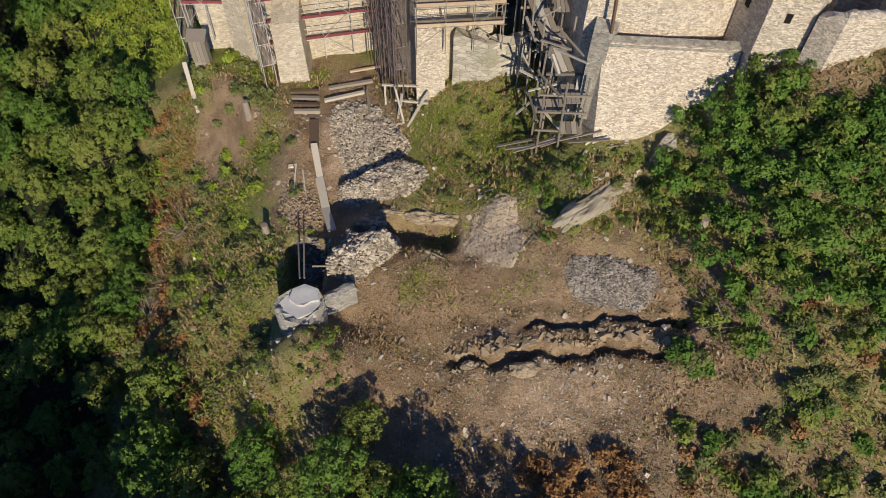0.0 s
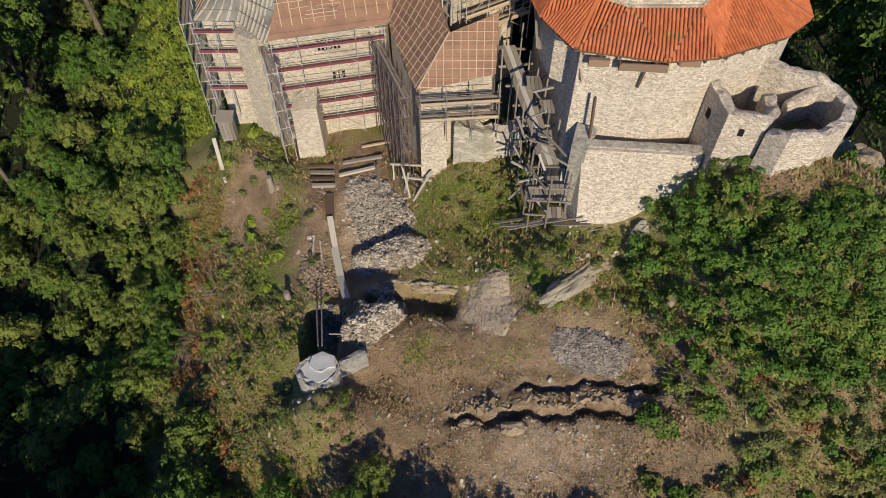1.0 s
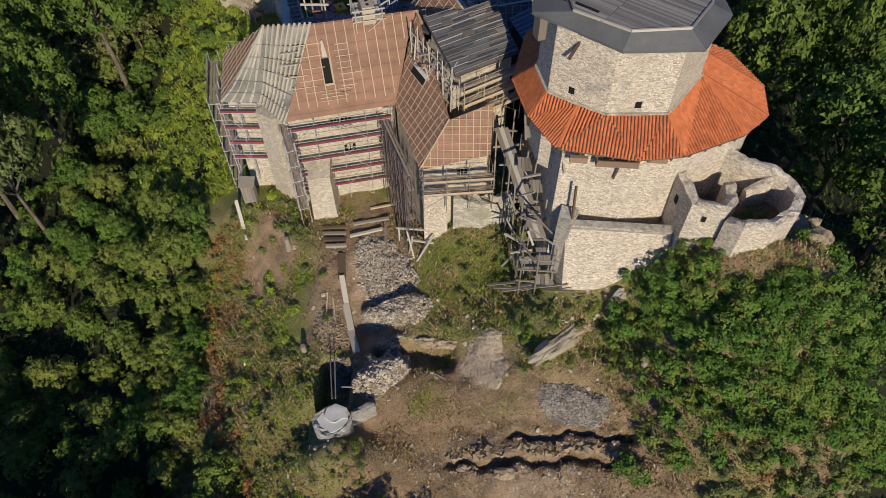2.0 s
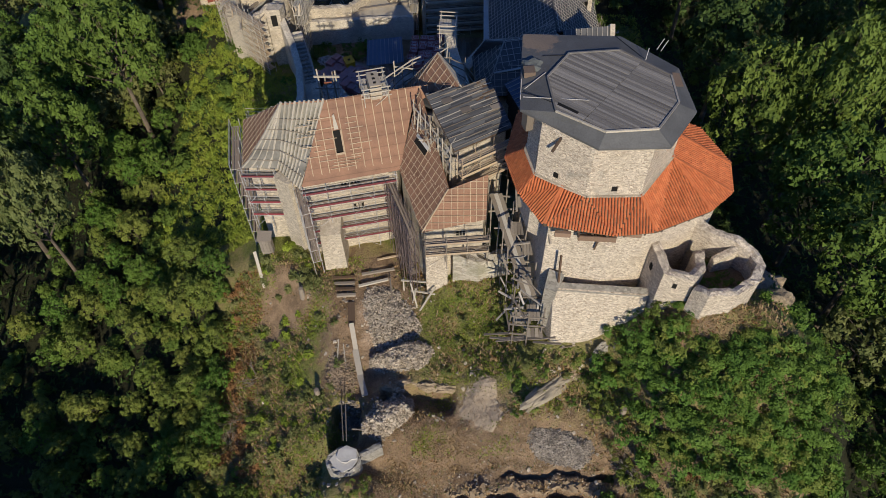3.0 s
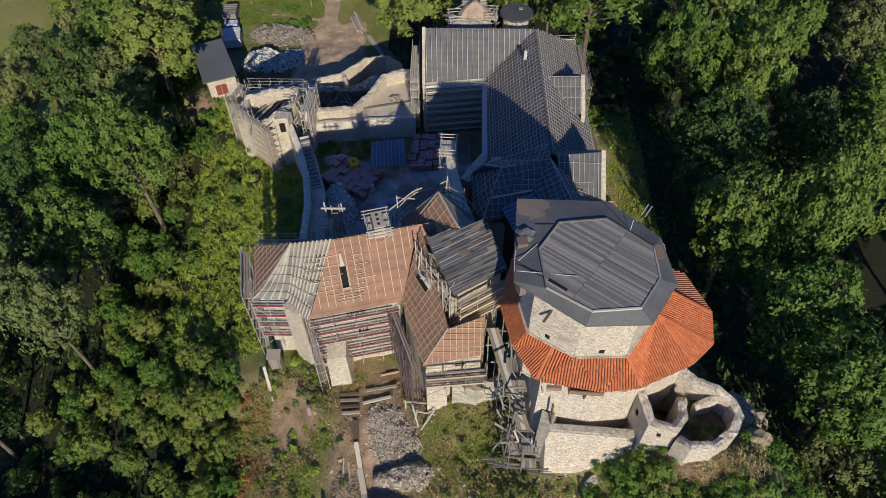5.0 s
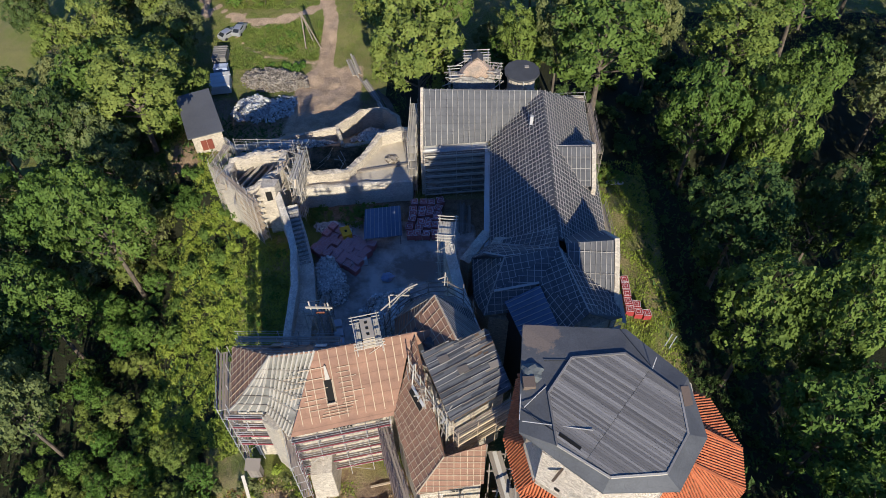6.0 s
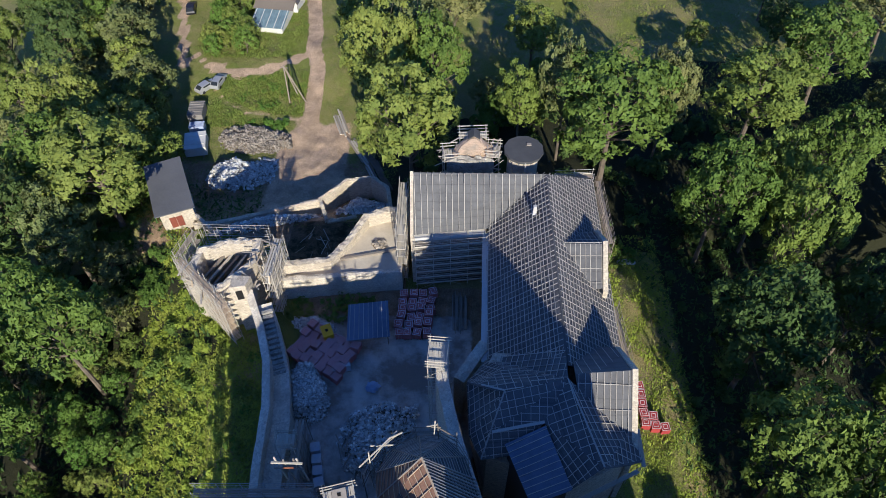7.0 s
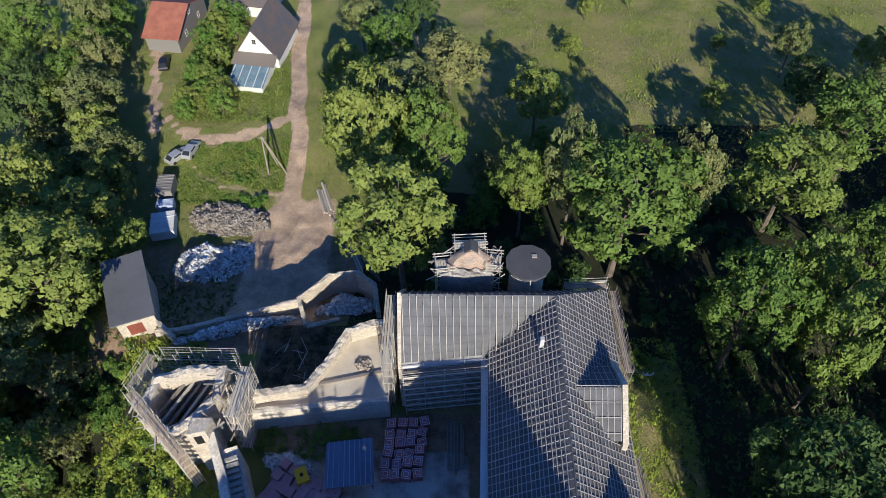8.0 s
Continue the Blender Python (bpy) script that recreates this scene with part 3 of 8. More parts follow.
def build_ground():
    xs = axis(-16, 22, 0.34, (-28, 34))
    xs = sorted(set([x for x in xs if -30 < x < 36] + list(np.arange(-70, -30.1, 1.4)) + list(np.arange(-29.95, -16, 0.55)) + list(np.arange(36, 96, 1.6)) + [-90, -130, -200, -400, -900, -2000, 110, 150, 240, 450, 900, 2000]))
    ys = sorted(set(list(np.arange(12, 36, 0.3)) + list(np.arange(36, 130, 0.7)) + list(np.arange(130, 215, 1.6)) + [10.5, 9, 6, 2, -4, -12, -25, -50, -100, -250, -700, -2000, 225, 250, 300, 400, 600, 1000, 2000]))
    nx, ny = len(xs), len(ys)
    v, col = [], []
    for y in ys:
        for x in xs:
            v.append((x, y, height(x, y)))
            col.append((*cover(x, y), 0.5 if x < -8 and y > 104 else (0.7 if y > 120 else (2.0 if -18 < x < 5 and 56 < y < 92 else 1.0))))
    f = [(j * nx + i, j * nx + i + 1, (j + 1) * nx + i + 1, (j + 1) * nx + i) for j in range(ny - 1) for i in range(nx - 1)]
    me = bpy.data.meshes.new("ground")
    me.from_pydata(v, [], f)
    layer = me.color_attributes.new("cover", 'FLOAT_COLOR', 'POINT')
    layer.data.foreach_set("color", np.array(col, np.float32).ravel())
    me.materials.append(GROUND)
    me.polygons.foreach_set("use_smooth", [True] * len(f))
    me.update()
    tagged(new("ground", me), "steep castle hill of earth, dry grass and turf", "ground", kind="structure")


build_ground()


# ---- scaffolds ----
def scaffold(p, q, z0, z1, depth=0.7, bay=2.3, lift=1.95, label="steel tube scaffold with red toe boards and plank decks", toe=RED_BOARD, pole=STEEL, deck=True, brace=True, rail=True, over=0.9, seed=3, plank=PLANK):
    """A facade scaffold along the plan line p-q, its depth to the right of the way from p to q."""
    rng = random.Random(seed)
    a, b = Vector((*p, 0)), Vector((*q, 0))
    d = (b - a)
    n = max(1, round(d.length / bay))
    u = d.normalized()
    out = Vector((u.y, -u.x, 0)) * depth
    sc = thing("scaffold", label, "scaffold", at=(a.x, a.y, z0))
    lifts = max(1, int((z1 - z0) / lift))
    zs = [z1 - lift * (lifts - k) for k in range(lifts + 1)]
    for i in range(n + 1):
        for o in (0.0, 1.0):
            base = a + d * (i / n) + out * o
            lean = Vector((rng.uniform(-0.04, 0.04), rng.uniform(-0.04, 0.04), 0))
            tube("standard", base + Vector((0, 0, z0)), base + lean + Vector((0, 0, z1 + over + rng.uniform(-0.3, 0.3))), 0.075, pole, sc)
        for z in zs[1:]:
            tube("transom", a + d * (i / n) - out * 0.1 + Vector((0, 0, z)), a + d * (i / n) + out * 1.1 + Vector((0, 0, z)), 0.055, pole, sc)
    for z in zs[1:]:
        for o in (0.0, 1.0):
            tube("ledger", a - u * 0.2 + out * o + Vector((0, 0, z - 0.05)), b + u * 0.2 + out * o + Vector((0, 0, z - 0.05)), 0.055, pole, sc)
        if rail:
            for k in (0.5, 1.0):
                tube("guard_rail", a - u * 0.2 + out + Vector((0, 0, z + k)), b + u * 0.2 + out + Vector((0, 0, z + k + rng.uniform(-0.03, 0.03))), 0.05, pole, sc)
        if deck:
            for w in (0.22, 0.5, 0.78):
                piece("plank", a + out * w + Vector((0, 0, z + 0.03)), b + out * w + Vector((0, 0, z + 0.03 + rng.uniform(-0.02, 0.02))), 0.2 * depth, 0.05, plank, sc)
        if toe:
            piece("toe_board", a + out * 1.03 + Vector((0, 0, z + 0.16)), b + out * 1.03 + Vector((0, 0, z + 0.16)), 0.04, 0.24, toe, sc)
    if brace:
        for k in range(len(zs) - 1):
            for i in range(0, n, 2):
                s = (k + i // 2) % 2
                tube("brace", a + d * ((i + s) / n) + out * 1.05 + Vector((0, 0, zs[k])), a + d * ((i + 1 - s) / n) + out * 1.05 + Vector((0, 0, zs[k + 1])), 0.045, pole, sc)
    return sc


def platform(cx, cy, z0, z1, sx, sy, rz=0.0, label="small timber working platform on steel tubes", pole=WOOD_NEW, hollow=0.0):
    """A free-standing scaffold tower with a boarded top."""
    sc = thing("scaffold_tower", label, "scaffold", at=(cx, cy, z0))
    rot = Matrix.Rotation(radians(rz), 3, 'Z')

    def at(x, y, z):
        return Vector((cx, cy, 0)) + rot @ Vector((x, y, z))

    hx, hy = sx / 2, sy / 2
    for x in (-hx, hx):
        for y in (-hy, hy):
            tube("standard", at(x, y, z0), at(x, y, z1 + 1.15), 0.09, pole, sc)
    z = z1
    while z > z0 + 0.5:
        for y in (-hy, hy):
            tube("ledger", at(-hx - 0.3, y, z), at(hx + 0.3, y, z), 0.08, pole, sc)
        for x in (-hx, hx):
            tube("transom", at(x, -hy - 0.3, z), at(x, hy + 0.3, z), 0.08, pole, sc)
        tube("brace", at(-hx, -hy, z - 1.9), at(hx, -hy, z), 0.06, pole, sc)
        tube("brace", at(hx, -hy, z - 1.9), at(hx, hy, z), 0.06, pole, sc)
        z -= 2.0
    for zz in (0.55, 1.05):
        for y in (-hy, hy):
            piece("guard_rail", at(-hx - 0.25, y, z1 + zz), at(hx + 0.25, y, z1 + zz), 0.05, 0.11, pole, sc)
        for x in (-hx, hx):
            piece("guard_rail", at(x, -hy - 0.2, z1 + zz), at(x, hy + 0.2, z1 + zz), 0.05, 0.11, pole, sc)
    n = max(3, round(sx / 0.3))
    for i in range(n):
        x = -hx + sx * (i + 0.5) / n
        if abs(x) < hollow:
            continue
        piece("plank", at(x, -hy, z1 + 0.08), at(x, hy, z1 + 0.08), sx / n * 0.86, 0.05, WOOD_PALE, sc)
    return sc


# ---- openings ----
def window(parent, c, u, w, h, rows=2, cols=2, surround=PLASTER, name="window"):
    """A framed casement set into a wall face; u is the level way along the face, the face looks to u's right."""
    c, u = Vector(c), Vector((*u, 0)).normalized()
    out = Vector((u.y, -u.x, 0))
    g = G()
    up = Vector((0, 0, 1))

    def quad_box(g, c0, sx, sz, d0, d1):
        v = []
        for dd in (d0, d1):
            for i, k in ((-1, -1), (1, -1), (1, 1), (-1, 1)):
                v.append(c0 + u * (i * sx / 2) + up * (k * sz / 2) + out * dd)
        g.add(v, [(3, 2, 1, 0), (4, 5, 6, 7), (0, 1, 5, 4), (1, 2, 6, 5), (2, 3, 7, 6), (3, 0, 4, 7)])

    # black panel just proud of the wall, painted as the window's inner shade
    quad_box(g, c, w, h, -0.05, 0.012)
    win = part(name, g, OPENING_SHADE, parent, "black panel painted as the shade inside a window")
    for nm, off, sx, sz in (("window_frame", up * (h / 2 + 0.06), w + 0.24, 0.12), ("window_sill", -up * (h / 2 + 0.06), w + 0.3, 0.12), ("window_frame", u * (w / 2 + 0.06), 0.12, h), ("window_frame", -u * (w / 2 + 0.06), 0.12, h)):
        g = G()
        quad_box(g, c + off, sx, sz, -0.05, 0.06)
        sub(nm, g, surround, win)
    for i in range(1, cols):
        g = G()
        quad_box(g, c + u * (w * (i / cols - 0.5)), 0.07, h, 0.0, 0.035)
        sub("mullion", g, WOOD_PALE, win)
    for i in range(1, rows):
        g = G()
        quad_box(g, c + up * (h * (i / rows - 0.5)), w, 0.06, 0.0, 0.03)
        sub("mullion", g, WOOD_PALE, win)
    return win


def sub(name, g, mat, parent_part):
    """A piece one level under a part that already lies in world coordinates."""
    ob = new(name, g.mesh(name, mat) if isinstance(g, G) else g)
    ob.parent = parent_part
    return ob


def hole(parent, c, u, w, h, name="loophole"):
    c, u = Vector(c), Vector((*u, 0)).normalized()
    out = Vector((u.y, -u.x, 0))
    # no real hole: a black panel on the face paints its shade
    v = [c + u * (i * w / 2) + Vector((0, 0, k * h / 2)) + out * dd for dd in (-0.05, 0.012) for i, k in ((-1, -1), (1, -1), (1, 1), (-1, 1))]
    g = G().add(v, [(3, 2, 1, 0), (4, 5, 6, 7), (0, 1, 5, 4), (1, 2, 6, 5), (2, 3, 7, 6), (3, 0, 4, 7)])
    part(name, g, OPENING_SHADE, parent, "black panel painted as the shade in an unglazed opening")


def roof_plane(name, pts, mat, parent, thick=0.14, label=""):
    p = [Vector(q) for q in pts]
    if (p[1] - p[0]).cross(p[2] - p[0]).z < 0:
        p = p[::-1]
    if len(p) == 4 and abs((p[3] - p[0]).dot((p[1] - p[0]).cross(p[2] - p[0]).normalized())) > 0.02:
        g = G().slab([p[0], p[1], p[2]], thick).slab([p[0], p[2], p[3]], thick)
    else:
        g = G().slab(p, thick)
    return part(name, g, mat, parent, label)


def rock_mass(c, r, seed, n=3, rz=0.0):
    """A rough rock with a faceted, uneven skin, turned by rz degrees."""
    ca, sa = math.cos(radians(rz)), math.sin(radians(rz))
    bm = bmesh.new()
    bmesh.ops.create_icosphere(bm, subdivisions=n, radius=1.0)
    g = G()
    for v in bm.verts:
        p = v.co.copy()
        k = 1 + 0.35 * noise.noise(p * 1.7 + Vector((seed, 0, 0))) + 0.16 * noise.noise(p * 4.5 + Vector((0, seed, 0))) + (0.07 * noise.noise(p * 11 + Vector((0, 0, seed))) if n > 3 else 0.0)
        q = (p.x * r[0] * k, p.y * r[1] * k)
        v.co = Vector((c[0] + q[0] * ca - q[1] * sa, c[1] + q[0] * sa + q[1] * ca, c[2] + p.z * r[2] * k))
    g.v = [tuple(v.co) for v in bm.verts]
    g.f = [tuple(v.index for v in f.verts) for f in bm.faces]
    bm.free()
    return g


# ---- the great tower ----
def tile_field(name, pts, parent, col=0.25, row=0.36):
    """Half-round clay tiles laid upslope over a roof plane, joined into one part."""
    o, level, slope, nrm = plane_axes(pts)
    flat = [((Vector(q) - o).dot(level), (Vector(q) - o).dot(slope)) for q in pts]
    rng = random.Random(int(pts[0][0] * 10))
    lo, hi = min(f[0] for f in flat), max(f[0] for f in flat)
    g = G()
    s = lo + col / 2
    while s < hi:
        span = clip_line(flat, (s, 0), (0, 1))
        if span:
            t = span[0] - 0.06
            while t < span[1] - 0.05:
                e = min(t + row * 1.12, span[1])
                w0, w1 = col * 0.42, col * 0.35
                off = rng.uniform(-0.012, 0.012)
                v = []
                for tt, w, up in ((t, w0, 0.045), (e, w1, 0.0)):
                    for k in range(5):
                        a = math.pi * k / 4
                        q = o + level * (s + off - w * math.cos(a)) + slope * tt + nrm * (0.02 + up + 0.13 * math.sin(a))
                        v.append(q)
                v.append(o + level * (s + off) + slope * t + nrm * 0.0)
                g.add(v, [(k, k + 1, 6 + k, 5 + k) for k in range(4)] + [(10, k + 1, k) for k in range(4)])
                t += row
        s += col
    ob = part(name, g, TERRA, parent, "rows of orange half-round clay tiles", kind="stuff")
    return ob


def stained_sheet_mat():
    """Bitumen sheet with rust-brown patches worn through near one corner and at the edges."""
    m = Mat("stained_bitumen_sheet", 0.75)
    big, small = m.noise(0.45, 4.0, 0.6), m.noise(8.0, 3.0, 0.6)
    tone = m.mix(m.ramp(big, [(0.35, 0.0), (0.65, 1.0)]), (0.135, 0.137, 0.14), (0.1, 0.102, 0.105))
    reach = m.node("ShaderNodeVectorMath", operation='DISTANCE')
    m.link(m.pos, reach.inputs[0])
    reach.inputs[1].default_value = (7.9, 49.6, 21.6)
    worn = m.math('ADD', m.math('MULTIPLY', reach.outputs["Value"], 0.33), m.math('MULTIPLY', m.noise(1.6, 5.0, 0.65), 0.9))
    tone = m.mix(m.ramp(worn, [(0.88, 0.85), (0.98, 0.0)]), tone, (0.26, 0.2, 0.15))
    seam = m.math('FRACT', m.math('MULTIPLY', m.noise(0.2, 2.0), 14.0))
    tone = m.mix(0.5, tone, m.ramp(seam, [(0.0, 0.7), (0.05, 1.0), (1.0, 1.0)]), 'MULTIPLY')
    tone = m.mix(0.4, tone, m.ramp(small, [(0.3, 0.6), (0.7, 1.1)]), 'MULTIPLY')
    return m.done(tone, small, 0.25, 0.02)


STAINED = stained_sheet_mat()
HOARDING = wood_mat("brown_hoarding_board", (0.34, 0.23, 0.16), (0.22, 0.145, 0.1))


def great_tower():
    tw = thing("tower", "round-cornered stone keep under an orange tiled skirt roof", "tower", at=(13, 43, 4))
    shaft = [(6.95, 43.2), (7.5, 40.4), (9.6, 39.0), (11.3, 37.95), (15.7, 38.05), (19.05, 42.4), (19.2, 46), (16, 49.6), (9.5, 49.6)]
    part("shaft", G().prism(shaft, 8.0, 20.75), STONE, tw, "upper shaft of pale rubble masonry")
    for (x, y, z), u in (((9.0, 39.4, 16.2), (2.1, -1.4)), ((13.5, 38.0, 16.1), (1, 0.02))):
        hole(tw, (x, y, z), u, 0.45, 0.55)
    outer = [(5.5, 44.8, 12.9), (6.45, 40.4, 12.9), (8.2, 37.05, 12.9), (13.9, 36.05, 12.75), (17.3, 36.5, 12.7), (22.3, 38.9, 12.55), (24.6, 41.0, 12.5), (25.3, 44.4, 12.5), (23.5, 49.0, 12.6), (15.5, 52.6, 12.8), (7.0, 51.0, 12.9)]
    body = [(8.1, 46.0), (8.5, 40.7), (8.75, 37.6), (13.9, 36.6), (17.1, 37.05), (21.9, 39.4), (23.9, 41.3), (24.5, 44.4), (22.8, 48.5), (15.3, 51.9), (7.6, 50.4)]
    foot = [(x, y - 0.25 if y < 40 else y) for x, y in body]
    n = len(body)
    g = G().add([(x, y, -3.0) for x, y in foot] + [(x, y, 12.7) for x, y in body], [tuple(range(n))[::-1], tuple(range(n, 2 * n))] + [(i, (i + 1) % n, n + (i + 1) % n, n + i) for i in range(n)])
    part("body", g, STONE, tw, "broad lower storeys of pale rubble masonry")
    inner = [(6.9, 43.2, 15.3), (7.5, 40.35, 15.3), (9.6, 38.95, 15.3), (11.4, 37.9, 15.3), (15.75, 38.0, 15.3), (19.1, 42.4, 15.3), (19.25, 46, 15.3), (16, 49.7, 15.3), (9.5, 49.7, 15.3)]
    faces = [(0, 1, 1, 0), (1, 2, 2, 1), (2, 3, 3, 2), (3, 4, 4, 3), (4, 5, 5, 4), (5, 6, 5, None), (6, 7, 6, 5), (7, 8, 7, 6), (8, 9, 7, None), (9, 10, 8, 7), (10, 0, 0, 8)]
    for a, b, c, d in faces:
        pts = [outer[a], outer[b], inner[c]] + ([inner[d]] if d is not None else [])
        if len(pts) == 4 and abs((Vector(pts[3]) - Vector(pts[0])).dot((Vector(pts[1]) - Vector(pts[0])).cross(Vector(pts[2]) - Vector(pts[0])).normalized())) > 0.25:
            sets = ([pts[0], pts[1], pts[2]], [pts[0], pts[2], pts[3]])
        else:
            sets = (pts,)
        for s in sets:
            # dark boards show between the tiles, adding the shade of the grooves by colour
            part("roof_boarding", G().slab(s, 0.12), WOOD_DARK, tw)
            tile_field("roof_tiles", s, tw)
    for a, c in ((1, 1), (2, 2), (4, 4), (5, 5), (6, 5), (7, 6)):
        p, q = Vector(outer[a]), Vector(inner[c])
        steps = int((q - p).length / 0.36)
        for k in range(steps):
            piece("hip_tile", p.lerp(q, k / steps) + Vector((0, 0, 0.13)), p.lerp(q, (k + 1.12) / steps) + Vector((0, 0, 0.1)), 0.24, 0.14, TERRA, tw)
    for i in range(len(inner)):
        p, q = Vector(inner[i]), Vector(inner[(i + 1) % len(inner)])
        piece("mortar_fillet", p + Vector((0, 0, 0.08)), q + Vector((0, 0, 0.08)), 0.3, 0.14, PLASTER, tw)
    # eave beams and the timber box below the front eave
    for i in (1, 2, 3, 4, 5):
        p, q = Vector(outer[i]), Vector(outer[i + 1])
        k = int((q - p).length / 1.15)
        inw = Vector((14 - (p.x + q.x) / 2, 44 - (p.y + q.y) / 2, 0)).normalized()
        for j in range(k):
            c = p.lerp(q, (j + 0.5) / k) + Vector((0, 0, -0.3))
            piece("rafter_end", c - inw * 0.02, c + inw * 1.0, 0.16, 0.2, WOOD_DARK, tw)
        piece("eave_board", p + Vector((0, 0, -0.13)), q + Vector((0, 0, -0.13)), 0.05, 0.14, WOOD_DARK, tw)
    box = G()
    for c, s in (((12.6, 36.15, 12.15), (3.0, 0.1, 0.5)), ((12.6, 36.45, 11.88), (3.1, 0.7, 0.08)), ((11.1, 36.45, 12.15), (0.1, 0.7, 0.5)), ((14.1, 36.45, 12.15), (0.1, 0.7, 0.5))):
        box.box(c, s, -4)
    part("hoarding_box", box, HOARDING, tw, "weathered timber box hanging below the eave")
    for x in (9.8, 15.6):
        part("hoarding_box", G().box((x, 36.6, 12.2), (1.3, 0.3, 0.5), -4), HOARDING, tw, "short weathered timber box below the eave")
    piece("prop", (12.9, 36.5, 11.9), (12.7, 36.6, 10.2), 0.14, 0.14, WOOD_DARK, tw)
    # upper roof: bitumen skirt and boarded octagonal deck
    low = [(5.9, 41.8, 20.9), (11.4, 37.5, 20.9), (16.7, 37.7, 20.9), (19.4, 41.6, 20.9), (18.75, 46.1, 21.5), (14.75, 50.3, 21.55), (6.6, 50.6, 21.55), (6.2, 46.1, 21.5)]
    top = [(8.4, 40.4, 21.85), (11.8, 38.15, 21.85), (15.7, 38.5, 21.85), (17.7, 41.4, 21.85), (17.75, 44.6, 21.85), (14.25, 47.85, 21.85), (10.1, 47.4, 21.85), (8.1, 44.4, 21.85)]
    m = 8
    v = low + top + [(x, y, 20.7) for x, y, z in low]
    f = [(i, (i + 1) % m, m + (i + 1) % m, m + i) for i in range(m)] + [(2 * m + i, 2 * m + (i + 1) % m, (i + 1) % m, i) for i in range(m)]
    f += [tuple(range(m, 2 * m)), tuple(range(2 * m, 3 * m))[::-1]]
    part("skirt_roof", G().add(v, f), STAINED, tw, "dark bitumen sheet roof skirt")
    poly = [(x, y) for x, y, z in top]
    cx, cy = 12.95, 42.9
    d = Vector((7.6, -5.9)).normalized()
    nrm = Vector((-d.y, d.x))
    rng = random.Random(8)
    w = 0.2
    for i in range(-30, 31):
        o = Vector((cx, cy)) + nrm * (i * w)
        span = clip_line(poly, o, d)
        if span and span[1] - span[0] > 0.4:
            cuts = [span[0], 0.1, span[1]] if span[0] + 0.5 < 0.1 < span[1] - 0.5 else [span[0], span[1]]
            for a, b in zip(cuts, cuts[1:]):
                p, q = o + d * (a + 0.015), o + d * (b - 0.015)
                zz = 21.93 + rng.uniform(-0.012, 0.012)
                piece("deck_board", (p.x, p.y, zz), (q.x, q.y, zz + rng.uniform(-0.01, 0.01)), w * 0.9, 0.06, BOARD_GREY, tw)
    for i in range(m):
        p, q = Vector(top[i]), Vector(top[(i + 1) % m])
        piece("deck_edge", p + Vector((0, 0, 0.1)), q + Vector((0, 0, 0.1)), 0.14, 0.16, BOARD_GREY if i not in (0, 1) else WOOD_PALE, tw)
    rust = wood_mat("rusty_patch", (0.26, 0.18, 0.13), (0.17, 0.13, 0.1))
    hat = rock_mass((7.1, 46.2, 21.5), (0.85, 0.9, 0.5), 91)
    part("hatch", hat, plain_mat("dull_green_sheet", (0.2, 0.215, 0.2), (0.13, 0.14, 0.135), 3.0), tw, "crumpled green-grey sheet over a roof hatch")
    part("hatch_lid", G().box((6.75, 45.3, 21.75), (0.9, 0.9, 0.5), 4), rust, tw, "rusty hatch lid")
    # flat black sheet on the deck, painted as the shade of a gap
    part("deck_slot", G().slab([(8.55, 41.1, 21.98), (9.95, 40.05, 21.98), (10.1, 40.25, 21.98), (8.7, 41.35, 21.98)], 0.02), OPENING_SHADE, tw, "black sheet as the shade where boards are missing")
    part("roof_patch", G().slab([(17.95, 43.6, 21.75), (18.7, 43.9, 21.5), (18.65, 45.4, 21.55), (17.95, 45.2, 21.8)], 0.05), rust, tw, "rusty brown patch worn into the roof sheet")
    for p, q in (((6.1, 42.25, 21.75), (11.0, 41.5, 22.06)), ((5.95, 42.6, 21.2), (6.1, 44.4, 21.75)), ((16.1, 46.6, 21.9), (16.3, 47.1, 22.7)), ((17.6, 49.0, 21.2), (18.3, 49.9, 21.6)), ((17.9, 48.8, 21.2), (18.6, 49.7, 21.6)), ((6.3, 43.4, 21.6), (8.0, 45.0, 21.9))):
        tube("loose_pole", p, q, 0.07, STEEL, tw)
    for p, q in (((14.2, 50.2, 21.7), (16.0, 46.7, 21.98)), ((6.2, 43.2, 21.5), (8.7, 41.1, 21.95)), ((8.0, 47.2, 21.85), (10.6, 47.2, 21.95))):
        tube("cable", p, q, 0.05, BLACK, tw)
    part("hoist_box", G().box((6.75, 42.6, 19.4), (0.7, 0.9, 2.0), 20), WOOD_OLD, tw, "small boarded hoist shaft under the eave")
    piece("drain_beam", (9.0, 39.5, 20.2), (8.3, 38.9, 19.2), 0.18, 0.18, WOOD_DARK, tw)
    piece("leaning_pole", (10.15, 36.0, 6.0), (10.0, 36.35, 9.6), 0.16, 0.16, WOOD_DARK, tw)


great_tower()


